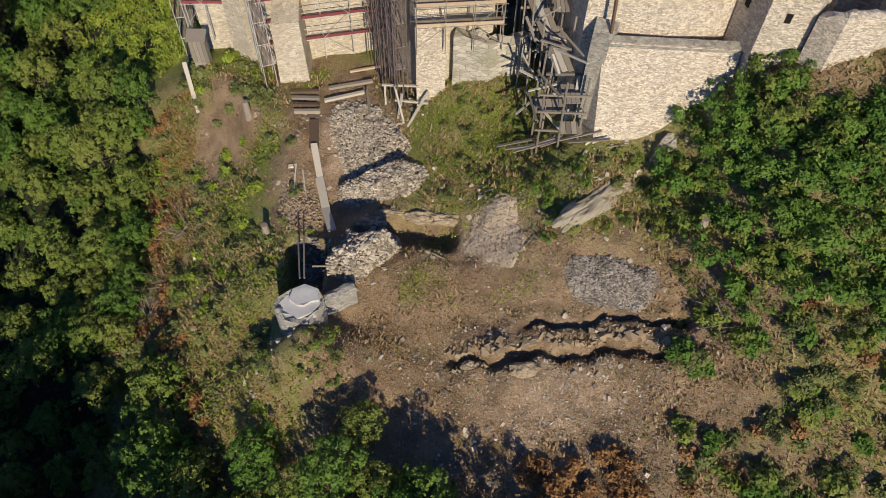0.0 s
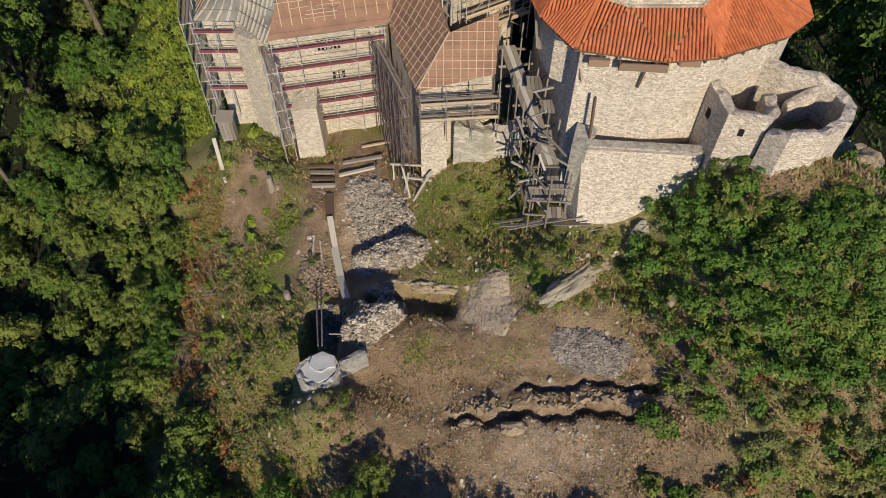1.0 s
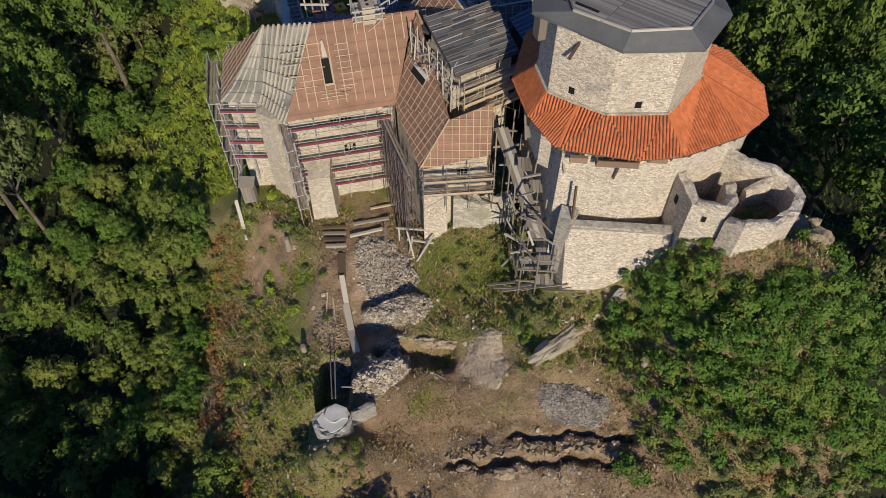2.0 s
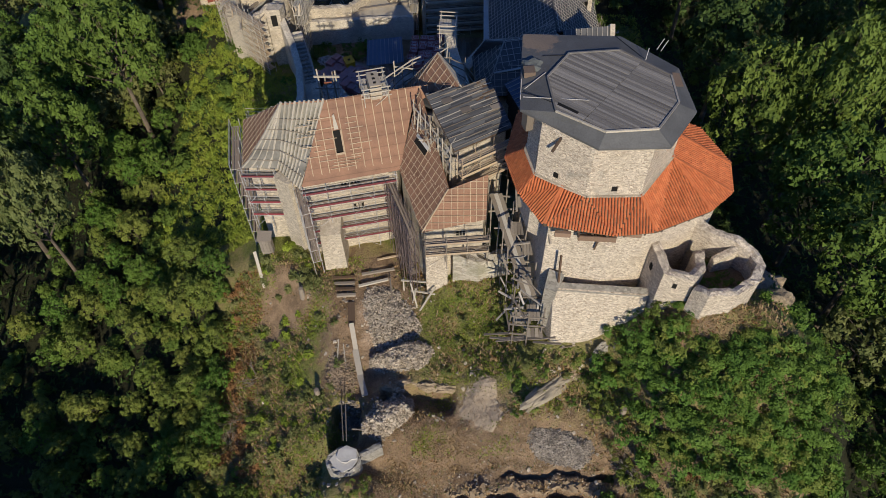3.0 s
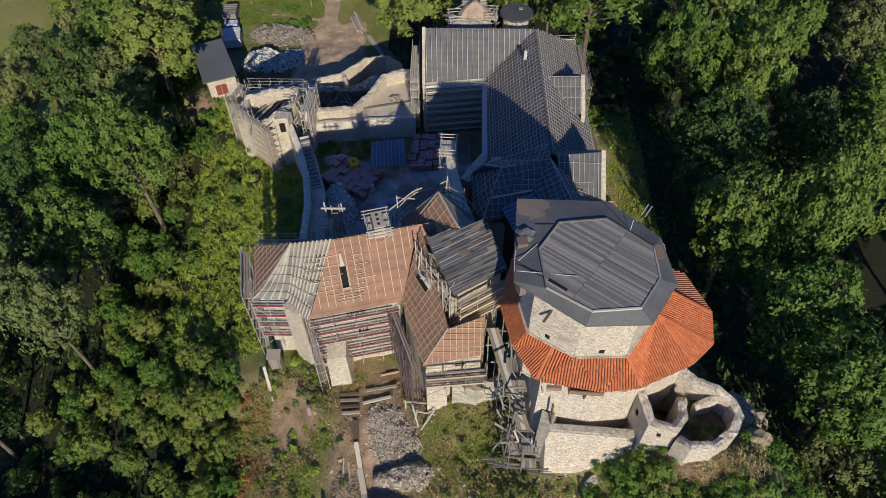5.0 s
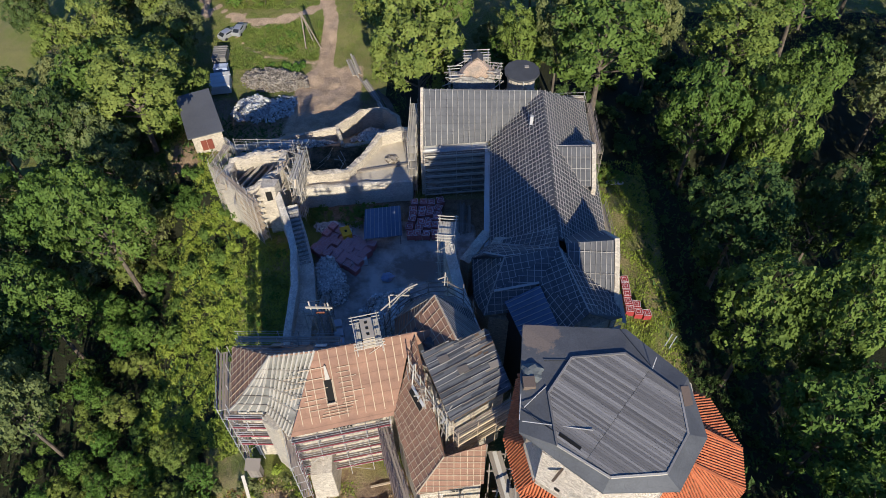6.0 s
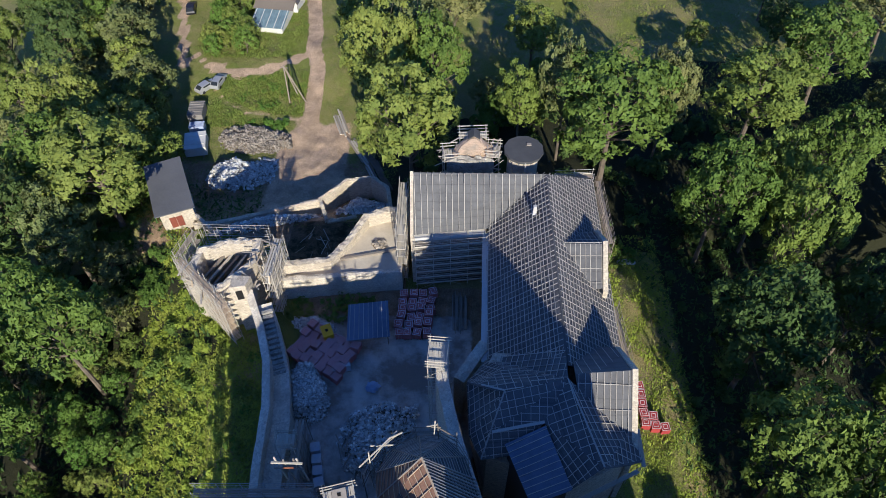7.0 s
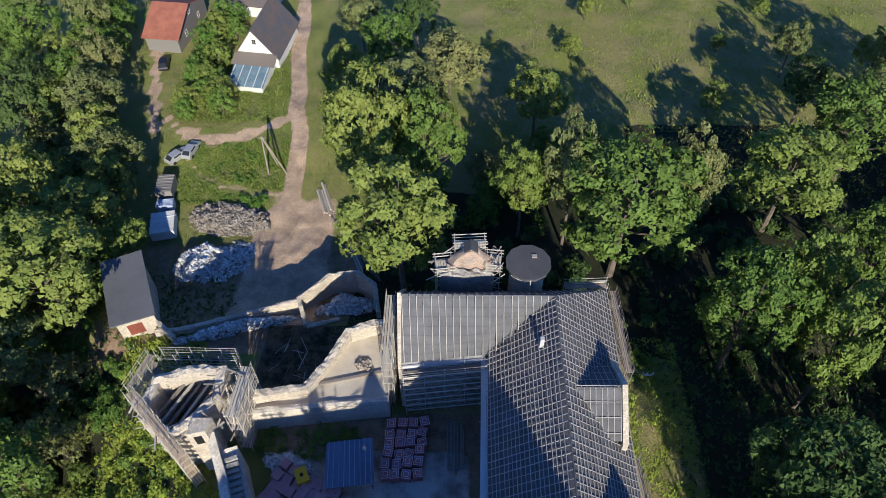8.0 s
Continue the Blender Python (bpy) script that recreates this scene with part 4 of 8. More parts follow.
def forework():
    fw = thing("outwork", "ruined stone outwork at the foot of the keep", "castle wall", at=(18, 35, 0))
    # battered retaining wall
    a = [(9.7, 35.55), (17.9, 34.85), (17.95, 35.7), (9.8, 36.3)]
    b = [(10.2, 33.2), (17.6, 32.6), (18.0, 35.7), (9.3, 36.3)]
    g = G().add([(x, y, -4) for x, y in b] + [(x, y, 5.9) for x, y in a], [(3, 2, 1, 0), (4, 5, 6, 7), (0, 1, 5, 4), (1, 2, 6, 5), (2, 3, 7, 6), (3, 0, 4, 7)])
    part("retaining_wall", g, STONE, fw, "battered pale rubble retaining wall")
    part("wall_coping", G().add([(9.65, 35.5, 5.85), (17.95, 34.8, 5.85), (17.98, 35.55, 6.05), (9.85, 36.15, 6.05), (9.65, 35.5, 5.6), (17.95, 34.8, 5.6), (17.98, 35.55, 5.6), (9.85, 36.15, 5.6)], [(0, 1, 2, 3), (4, 5, 1, 0), (5, 6, 2, 1), (6, 7, 3, 2), (7, 4, 0, 3)]), COPING, fw, "weathered sloping wall coping")
    part("corner_pier", G().prism([(8.9, 35.6), (9.9, 35.2), (10.7, 36.6), (9.4, 37.2)], 0, [5.9, 5.9, 6.6, 6.6]), COPING, fw, "weathered stone corner pier")
    # small turret with a loophole, and the broken ring wall that joins it to the keep
    part("turret_wall", wall_line([(18.0, 37.6), (18.5, 34.5), (20.4, 33.9), (21.6, 35.3), (22.0, 37.4)], 0.8, 2.0, [10.2, 10.0, 10.1, 9.5, 9.1], 0.14, 4, 0.5), STONE, fw, "roofless turret of pale rubble masonry")
    hole(fw, (19.25, 33.82, 8.8), (1.9, -0.6), 0.36, 0.6)
    hole(fw, (17.82, 36.2, 8.4), (-0.16, 1.0), 0.4, 0.7)
    r = [(20.7, 33.3), (21.5, 32.3), (23.5, 32.4), (25.6, 33.8), (26.5, 35.3), (26.2, 36.6), (24.9, 37.6), (23.2, 38.5), (21.7, 40.0)]
    part("ring_wall", wall_line(r, 0.75, 2.0, [9.5, 10.2, 10.1, 9.9, 9.8, 9.9, 10.5, 10.3, 10.5], 0.12, 9, 0.4), STONE, fw, "broken curved ring wall with a ragged top")
    part("cross_wall", wall_line([(23.1, 36.7), (24.9, 37.1)], 0.6, 2, [8.7, 9.9], 0.12, 2, 0.5), STONE, fw, "short pale cross wall")
    part("ring_fill", G().prism([(21.0, 33.6), (21.8, 32.6), (23.5, 32.7), (25.4, 34.0), (26.2, 35.4), (25.9, 36.5), (24.5, 37.4), (22.3, 38.6), (22.0, 36.5)], 1.0, 7.3), GROUND, fw, "earth and weeds inside the ring wall")
    part("rock_foot", rock_mass((15.2, 33.3, -0.7), (1.6, 0.55, 1.3), 5, 4, 30), COPING, fw, "bare rock under the retaining wall")


forework()


def hoist_frame():
    """A rough timber goal frame standing behind the roof edge."""
    f = thing("hoist_frame", "rough timber hoist frame with a red board behind the roof edge", "hoist frame", at=(-12.6, 60.0, 5))
    for x, zt in ((-13.6, 10.7), (-12.9, 10.2), (-12.0, 10.4), (-11.7, 10.5)):
        piece("upright", (x + 0.1, 60.5, 4.6), (x, 60.1, zt), 0.13, 0.11, WOOD_PALE if x < -13 or x > -11.9 else WOOD_OLD, f)
    piece("crossbar", (-14.0, 60.0, 9.8), (-11.25, 59.95, 9.85), 0.14, 0.2, WOOD_PALE, f)
    piece("crossbar", (-14.1, 60.2, 8.1), (-11.4, 60.15, 8.1), 0.1, 0.12, WOOD_OLD, f)
    piece("board", (-13.0, 59.8, 9.1), (-12.1, 59.8, 9.2), 0.1, 0.24, wood_mat("orange_red_board", (0.42, 0.16, 0.08), (0.36, 0.13, 0.07)), f)


# ---- the south house with its half-laid roof ----
def south_house():
    h = thing("south_house", "tall stone house with a brown battened roof under repair", "house", at=(-12, 54, -6))
    plan = [(-20.3, 51.0), (-17.1, 51.0), (-14.4, 48.7), (-4.9, 50.9), (-4.4, 57.4), (-14, 57.5), (-21.5, 57.3)]
    part("wall", G().prism(plan, -9, [5.6, 5.6, 5.0, 5.6, 5.7, 5.7, 5.7]), PLASTER, h, "patched pale plaster and rubble walls")
    A, B, C2, C, D = (-14.7, 48.35, 4.9), (-4.5, 50.3, 5.7), (-17.1, 50.5, 5.6), (-20.7, 50.5, 5.7), (-22.0, 57.7, 5.8)
    R1, R2, R3 = (-15.9, 52.9, 12.15), (-11.9, 53.6, 12.05), (-2.9, 55.8, 11.95)
    E1, E2 = (-13.6, 58.0, 5.8), (-4.5, 58.0, 5.9)
    A0, A = A, (-14.3, 47.85, 5.65)
    R2 = onto(A, B, R3, R2)
    main = [A, B, R3, R2]
    roof_plane("roof", main, MEM_BROWN, h, 0.16, "brown roofing membrane with pale battens")
    battens(main, h, WOOD_NEW, 0.88, False, (0.075, 0.05), 0.03, 0.06, ends=(0.9, 0.0))
    rng = random.Random(2)
    o, level, slope, nrm = plane_axes(main)
    for k in range(9):
        s = 2.2 + 0.52 * k
        a = rng.uniform(0.3, 1.2) if k % 2 else rng.uniform(1.4, 2.2)
        b = a + rng.uniform(1.6, 2.6)
        p = o + level * a + slope * s + nrm * 0.08
        piece("batten", p, p + level * (b - a), 0.07, 0.05, WOOD_NEW, h, nrm)
        a = rng.uniform(5.2, 5.6)
        p = o + level * a + slope * (s - 0.3) + nrm * 0.08
        piece("batten", p, p + level * rng.uniform(1.0, 2.2), 0.07, 0.05, WOOD_NEW, h, nrm)
    for k in range(4):
        p = o + level * (3.2 + 0.2 * k) + slope * (1.3 + 0.3 * k) + nrm * 0.08
        piece("batten", p, p + level * 2.6, 0.06, 0.05, WOOD_NEW, h, nrm)
    # dormer hatch
    hp = o + level * 4.4 + slope * 3.6
    g = G()
    for a, b, c in ((-0.4, 0, 0.12), (0.4, 0, 0.12)):
        p = hp + level * a
        g.slab([p - slope * 1.0 + nrm * 0.35 - level * 0.05, p - slope * 1.0 + nrm * 0.35 + level * 0.05, p + slope * 1.4 + nrm * 0.15 + level * 0.05, p + slope * 1.4 + nrm * 0.15 - level * 0.05], 0.3)
    g.slab([hp - slope * 1.0 - level * 0.45 + nrm * 0.4, hp - slope * 1.0 + level * 0.45 + nrm * 0.4, hp - slope * 0.8 + level * 0.45 + nrm * 0.4, hp - slope * 0.8 - level * 0.45 + nrm * 0.4], 0.4)
    dormer = part("roof_hatch", g, WOOD_NEW, h, "open timber roof hatch")
    g = G().slab([hp - slope * 0.8 - level * 0.36 + nrm * 0.06, hp - slope * 0.8 + level * 0.36 + nrm * 0.06, hp + slope * 1.4 + level * 0.36 + nrm * 0.06, hp + slope * 1.4 - level * 0.36 + nrm * 0.06], 0.04)
    sub("hatch_opening", g, OPENING_SHADE, dormer)
    g = G().slab([hp + slope * 1.5 - level * 0.2 + nrm * 0.2, hp + slope * 1.5 + level * 0.25 + nrm * 0.2, hp + slope * 3.0 + level * 0.05 + nrm * 0.3, hp + slope * 2.9 - level * 0.12 + nrm * 0.3], 0.08)
    sub("hatch_lid", g, WOOD_PALE, dormer)
    # open rafters over the corner, fanned out from the ridge
    A = A0
    part("roof_underlay", G().slab([C2, A, R2], 0.1).slab([C2, R2, R1], 0.1).slab([C, C2, R1], 0.1), plain_mat("clouded_plastic_sheet", (0.31, 0.295, 0.255), (0.12, 0.115, 0.1), 1.3, 0.55), h, "clouded plastic sheeting below open rafters")
    low = [Vector(C)] + [Vector(C).lerp(Vector(C2), k / 4) for k in range(1, 4)] + [Vector(C2)] + [Vector(C2).lerp(Vector(A), k / 8) for k in range(1, 8)] + [Vector(A)]
    for i, p in enumerate(low):
        t = i / (len(low) - 1)
        q = Vector(R1).lerp(Vector(R2), max(0.0, (t - 0.25) / 0.75))
        lift = Vector((0, -0.08, 0.14))
        # the feet flare outwards below a kink
        pts = [p + lift, p.lerp(q, 0.25) + lift + Vector((0, 0, -0.55)), p.lerp(q, 0.5) + lift + Vector((0, 0, -0.4)), q + lift]
        for a, b in zip(pts, pts[1:]):
            piece("rafter", a, b + (b - a) * 0.02, 0.13 if i % 3 else 0.17, 0.16, WOOD_PALE, h)
    for k in range(5):
        t = 0.14 + 0.16 * k
        a, b = Vector(C2).lerp(Vector(R1), t), Vector(A).lerp(Vector(R2), t)
        piece("batten", a + Vector((0, -0.1, 0.02)), b + Vector((0, -0.1, 0.02)), 0.06, 0.05, WOOD_OLD, h)
        c = Vector(C).lerp(Vector(R1), t)
        piece("batten", c + Vector((0, -0.1, 0.02)), a + Vector((0, -0.1, 0.02)), 0.06, 0.05, WOOD_OLD, h)
    hip = [D, C, R1]
    roof_plane("roof", hip, MEM_BROWN, h, 0.14, "brown membrane hip with pale battens")
    battens(hip, h, WOOD_NEW, 0.8, False, (0.06, 0.05), 0.03)
    battens(hip, h, WOOD_NEW, 0.9, True, (0.05, 0.04), 0.03)
    # the roof runs out into a narrow tongue towards the chapel
    tongue = [Vector(B).lerp(Vector(R3), 0.7), Vector((-0.6, 56.35, 11.85)), Vector(R3)]
    part("roof", G().slab(tongue, 0.14), MEM_BROWN, h, "brown membrane tongue between the roofs")
    battens([tuple(q) for q in tongue], h, WOOD_NEW, 0.8, False, (0.06, 0.05), 0.03)
    back1, back2, back3 = [E1, D, R1], [E2, E1, R2], [E2, R2, R3]
    for pts in ([E1, R1, R2], back1, back2, back3):
        roof_plane("roof", pts, MEM_BROWN, h, 0.14, "brown membrane back slope with battens")
    for x0, mat in ((-17.4, WOOD_OLD), (-13.0, CEMENT)):
        part("loose_sheet", G().slab([(x0, 57.5, 6.75), (x0 + 1.1, 57.5, 6.75), (x0 + 1.5, 55.8, 9.1), (x0 + 0.4, 55.8, 9.1)], 0.06), mat, h, "loose board lying on the back slope")
    for pts in (back1, back2, back3):
        battens(pts, h, WOOD_OLD, 0.9, False, (0.06, 0.05), 0.04)
        battens(pts, h, BATTEN_GREY, 1.3, True, (0.06, 0.05), 0.1, 0.2)
    # buttress against the front wall
    g = G().add([(-13.2, 45.6, -9), (-10.7, 46.1, -9), (-10.9, 50, -9), (-13.7, 50, -9), (-13.2, 46.6, -0.6), (-11.1, 47.0, -0.6), (-11.2, 50, 0.4), (-13.4, 50, 0.4)], [(3, 2, 1, 0), (4, 5, 6, 7), (0, 1, 5, 4), (1, 2, 6, 5), (2, 3, 7, 6), (3, 0, 4, 7)])
    part("buttress", g, PLASTER, h, "sloping buttress of pale stone")
    part("corner_strip", G().prism([(-17.6, 49.9), (-15.9, 48.75), (-15.0, 49.8), (-16.9, 51.2)], -8, 5.1), PLASTER, h, "pale plastered corner buttress")
    u = (9.5, 2.2)
    nx = lambda t, z: (-14.4 + 9.5 * t, 48.7 + 2.2 * t, z)
    for t in (0.42, 0.49, 0.56):
        window(h, nx(t, 4.0), u, 0.55, 1.0, 3, 2)
    for t, z in ((0.52, 0.7), (0.57, 0.7), (0.87, 1.1)):
        window(h, nx(t, z), u, 0.6, 0.9, 2, 2)
    part("pilaster", G().prism([(-5.75, 50.3), (-4.95, 50.48), (-4.9, 50.95), (-5.75, 50.75)], -6, 5.2), PLASTER, h)
    # chimney behind the ridge
    stack = part("chimney", G().box((-7.05, 55.5, 10.4), (1.15, 2.3, 5.4), 15, 0.98), plain_mat("beige_render", (0.52, 0.45, 0.35), (0.4, 0.34, 0.265), 2.0, 0.9), h, "long plastered chimney stack")
    for k in (-0.65, 0.0, 0.65):
        sub("flue", G().box((-7.05 - k * 0.26, 55.5 + k * 0.97, 13.11), (0.28, 0.28, 0.04), 15), OPENING_SHADE, stack)
    return h


south_house()
scaffold((-14.4, 48.2), (-5.1, 50.35), -5.2, 4.6, 0.62, 2.3, 1.95, seed=3)
scaffold((-20.9, 50.55), (-17.5, 50.55), -4.6, 4.9, 0.62, 1.7, 1.95, seed=4)
scaffold((-22.4, 57.4), (-21.1, 50.9), -9.0, 5.2, 1.0, 2.2, 2.0, seed=5)
scaffold((-14.2, 45.4), (-15.5, 48.9), -6.5, 4.2, 0.9, 1.7, 1.95, toe=RED_BOARD, seed=6, rail=False)
scaffold((-11.0, 58.9), (-21.9, 58.7), -9, 4.9, 0.8, 2.2, 2.0, toe=None, seed=14)
platform(-7.1, 55.5, 6.0, 12.0, 2.4, 3.0, 15, "boarded working platform round a chimney on the ridge", WOOD_PALE, 0.65)
hoist_frame()


def middle_house():
    h = thing("middle_house", "narrow stone house wedged between the south house and the keep", "house", at=(1, 47, -2))
    plan = [(-4.5, 50.5), (-1.85, 43.6), (3.8, 44.2), (4.6, 50.5), (-0.5, 54.5)]
    part("wall", G().prism(plan, -7, [5.4, 4.3, 5.6, 7.6, 9.5]), PLASTER, h, "patched pale rubble walls")
    B, M, N, K = (-4.6, 50.2, 5.7), (-2.15, 43.0, 4.5), (4.0, 43.7, 5.7), (0.4, 45.0, 8.5)
    K2, R3 = (4.1, 45.7, 8.3), (-2.6, 55.3, 12.0)
    roof_plane("roof", [B, M, K], MEM_BROWN, h, 0.12, "brown membrane roof slope with a grid of battens")
    roof_plane("roof", [B, K, R3], MEM_BROWN, h, 0.12)
    battens([B, M, K], h, WOOD_NEW, 0.75, False, (0.06, 0.04), 0.03, 0.06)
    battens([B, M, K], h, WOOD_NEW, 0.7, True, (0.055, 0.04), 0.06, 0.06)
    battens([B, K, R3], h, WOOD_NEW, 0.75, False, (0.06, 0.04), 0.03, 0.06)
    battens([B, K, R3], h, WOOD_NEW, 0.75, True, (0.055, 0.04), 0.06, 0.06)
    K2 = onto(M, N, K, K2)
    south = [M, N, K2, K]
    roof_plane("roof", south, MEM_BROWN, h, 0.12, "brown membrane roof slope with a grid of battens")
    battens(south, h, WOOD_NEW, 0.62, False, (0.06, 0.04), 0.03, 0.05)
    battens(south, h, WOOD_NEW, 0.7, True, (0.055, 0.04), 0.06, 0.06)
    piece("hip_board", Vector(M) + Vector((0, 0, 0.1)), Vector(K) + Vector((0, 0, 0.1)), 0.1, 0.1, WOOD_NEW, h)
    # skylight trough cut into the slope
    o, level, slope, nrm = plane_axes([B, K, R3])
    c = (Vector(B) * 0.3 + Vector(K) * 0.32 + Vector(R3) * 0.38)
    g = G().slab([c - level * 1.1 - slope * 0.45 + nrm * 0.1, c + level * 1.1 - slope * 0.45 + nrm * 0.1, c + level * 1.1 + slope * 0.2 + nrm * 0.1, c - level * 1.1 + slope * 0.2 + nrm * 0.1], 0.05)
    part("roof_opening", g, OPENING_SHADE, h, "black sheet as the shade in a slot left open in the roof")
    piece("cover_board", c - level * 1.2 + slope * 0.35 + nrm * 0.12, c + level * 1.2 + slope * 0.35 + nrm * 0.12, 0.35, 0.06, CEMENT, h, nrm)
    window(h, (1.6, 43.93, 3.4), (5.65, 0.6), 0.9, 0.7, 2, 3)
    part("pier", G().prism([(-1.9, 42.4), (0.3, 42.6), (0.3, 44.2), (-1.9, 43.9)], -6, [1.6, 1.6, 3.0, 3.0]), STONE, h, "projecting pale stone pier")
    part("rock_foot", wall_line([(1.0, 43.3), (3.4, 42.7), (6.3, 43.5)], 1.3, -7, [1.4, 1.0, 0.6], 0.35, 3, 0.7), stone_wall_mat("pale_rock_face", (0.58, 0.53, 0.44), (0.4, 0.36, 0.29), (0.26, 0.23, 0.17), (0.3, 0.29, 0.2), 1.5, 0.48), h, "pale rough rock face under the wall")


middle_house()
scaffold((-5.3, 50.0), (-2.6, 42.8), -5.5, 4.2, 1.0, 1.3, 1.95, "dense rusty tube scaffold beside the corner", toe=None, pole=TUBE_BROWN, seed=7)
scaffold((-5.0, 48.2), (-2.9, 42.6), -5.5, 3.6, 0.5, 1.0, 1.6, "dense rusty tube scaffold beside the corner", toe=None, pole=TUBE_BROWN, deck=False, seed=8)
scaffold((-1.9, 42.3), (4.2, 42.9), 0.6, 4.4, 0.9, 1.9, 1.6, "timber-railed scaffold below the eave", toe=WOOD_NEW, pole=WOOD_OLD, seed=9)


def slate_house():
    h = thing("stair_tower", "square stone stair tower under a grey shingled roof", "tower", at=(2.4, 51.5, 4))
    plan = [(-1.2, 52.6), (1.35, 47.7), (5.8, 50.7), (3.9, 55.1)]
    part("wall", G().prism(plan, 0, [12.4, 11.1, 11.0, 12.3]), PLASTER, h, "light plastered rubble walls")
    part("attic_wall", G().prism([(-3.3, 54.4), (-1.3, 52.7), (3.8, 55.3), (2.9, 57.4)], 2, [9.6, 10.8, 10.4, 8.6]), PLASTER, h, "broken plastered attic wall")
    T = [(0.95, 46.95, 11.45), (6.45, 50.35, 11.4), (4.35, 55.65, 12.95), (-1.9, 53.0, 13.1)]
    roof_plane("roof", T, WOOD_DARK, h, 0.12)
    o, level, slope, nrm = plane_axes(T)
    # courses run with the eave
    e = (Vector(T[1]) - Vector(T[0])).normalized()
    w = nrm.cross(e)
    rng = random.Random(12)
    f2 = [((Vector(q) - o).dot(e), (Vector(q) - o).dot(w)) for q in T]
    row = 0
    s = min(f[1] for f in f2) + 0.15
    top = max(f[1] for f in f2)
    while s < top:
        span = clip_line(f2, (0, s), (1, 0))
        if span:
            a = span[0]
            while a < span[1] - 0.1:
                b = min(span[1], a + rng.uniform(1.0, 3.4))
                p = o + e * (a + 0.01) + w * s + nrm * (0.05 + rng.uniform(-0.02, 0.04))
                q = o + e * (b - 0.01) + w * (s + rng.uniform(-0.03, 0.03)) + nrm * (0.05 + rng.uniform(-0.015, 0.03))
                piece("shingle_board", p, q, 0.19, 0.05, SHINGLE if rng.random() < 0.95 else WOOD_OLD, h, nrm)
                a = b
            row += 1
            if row % 3 == 1:
                a = span[0]
                while a < span[1] - 0.3:
                    b = min(span[1], a + rng.uniform(1.6, 4.0))
                    off = rng.uniform(-0.05, 0.05)
                    p, q = o + e * a + w * (s + 0.17 + off) + nrm * 0.15, o + e * b + w * (s + 0.17 + off + rng.uniform(-0.06, 0.06)) + nrm * 0.15
                    piece("batten", p, q, rng.uniform(0.04, 0.08), 0.05, BATTEN_GREY if rng.random() < 0.45 else WOOD_OLD, h, nrm)
                    a = b
        s += 0.19
    for c in ((4.9, 52.3), (2.0, 51.6), (0.2, 52.4)):
        z = o.z + (Vector((c[0], c[1], 0)) - Vector((o.x, o.y, 0))).dot(Vector((slope.x, slope.y, 0)).normalized()) * slope.z / max(0.01, Vector((slope.x, slope.y)).length)
        part("loose_sheet", G().box((c[0], c[1], z + 0.22), (1.0, 0.7, 0.04), 25), WOOD_OLD, h, "loose sheet lying on the roof")


slate_house()
scaffold((1.2, 46.6), (6.3, 49.8), 5.2, 10.6, 0.9, 1.8, 1.5, "timber-railed scaffold round the stair tower", toe=WOOD_NEW, pole=WOOD_NEW, seed=10)


def jumble():
    """Props, laths and broken masonry crammed between the stair tower and the roofs."""
    t = thing("shoring", "tangled timber shoring beside the stair tower", "shoring", at=(-0.5, 50, 8))
    rng = random.Random(91)
    for i in range(44):
        f = rng.random()
        p = Vector((-2.9 + 3.6 * f + rng.uniform(-0.5, 0.3), 53.0 - 6.0 * f + rng.uniform(-0.4, 0.4), rng.uniform(7.6, 11.6)))
        d = Vector((rng.uniform(-0.6, 0.6), rng.uniform(-1, 1), rng.uniform(-0.5, 0.8))).normalized() * rng.uniform(0.8, 2.4)
        piece("prop", p - d / 2, p + d / 2, rng.uniform(0.07, 0.16), 0.08, rng.choice((WOOD_PALE, WOOD_NEW, WOOD_OLD, BATTEN_GREY)), t)
    for i in range(7):
        f = i / 6
        tube("post", (-3.0 + 3.5 * f, 52.8 - 6.0 * f, 6.5), (-3.0 + 3.5 * f + rng.uniform(-0.2, 0.2), 52.8 - 6.0 * f, 12.4 + rng.uniform(-0.4, 0.6)), 0.11, WOOD_PALE, t)
    for k in range(4):
        z = 8.4 + 1.1 * k
        piece("rail", (-3.1, 53.0, z), (0.8, 46.6, z + rng.uniform(-0.2, 0.2)), 0.07, 0.14, WOOD_PALE, t)
    part("broken_wall", wall_line([(-2.3, 53.2), (-0.6, 50.2), (1.0, 47.4)], 0.8, 5.5, [10.6, 10.0, 9.6], 0.45, 17, 0.4), PLASTER, t, "ragged pale broken wall")


jumble()


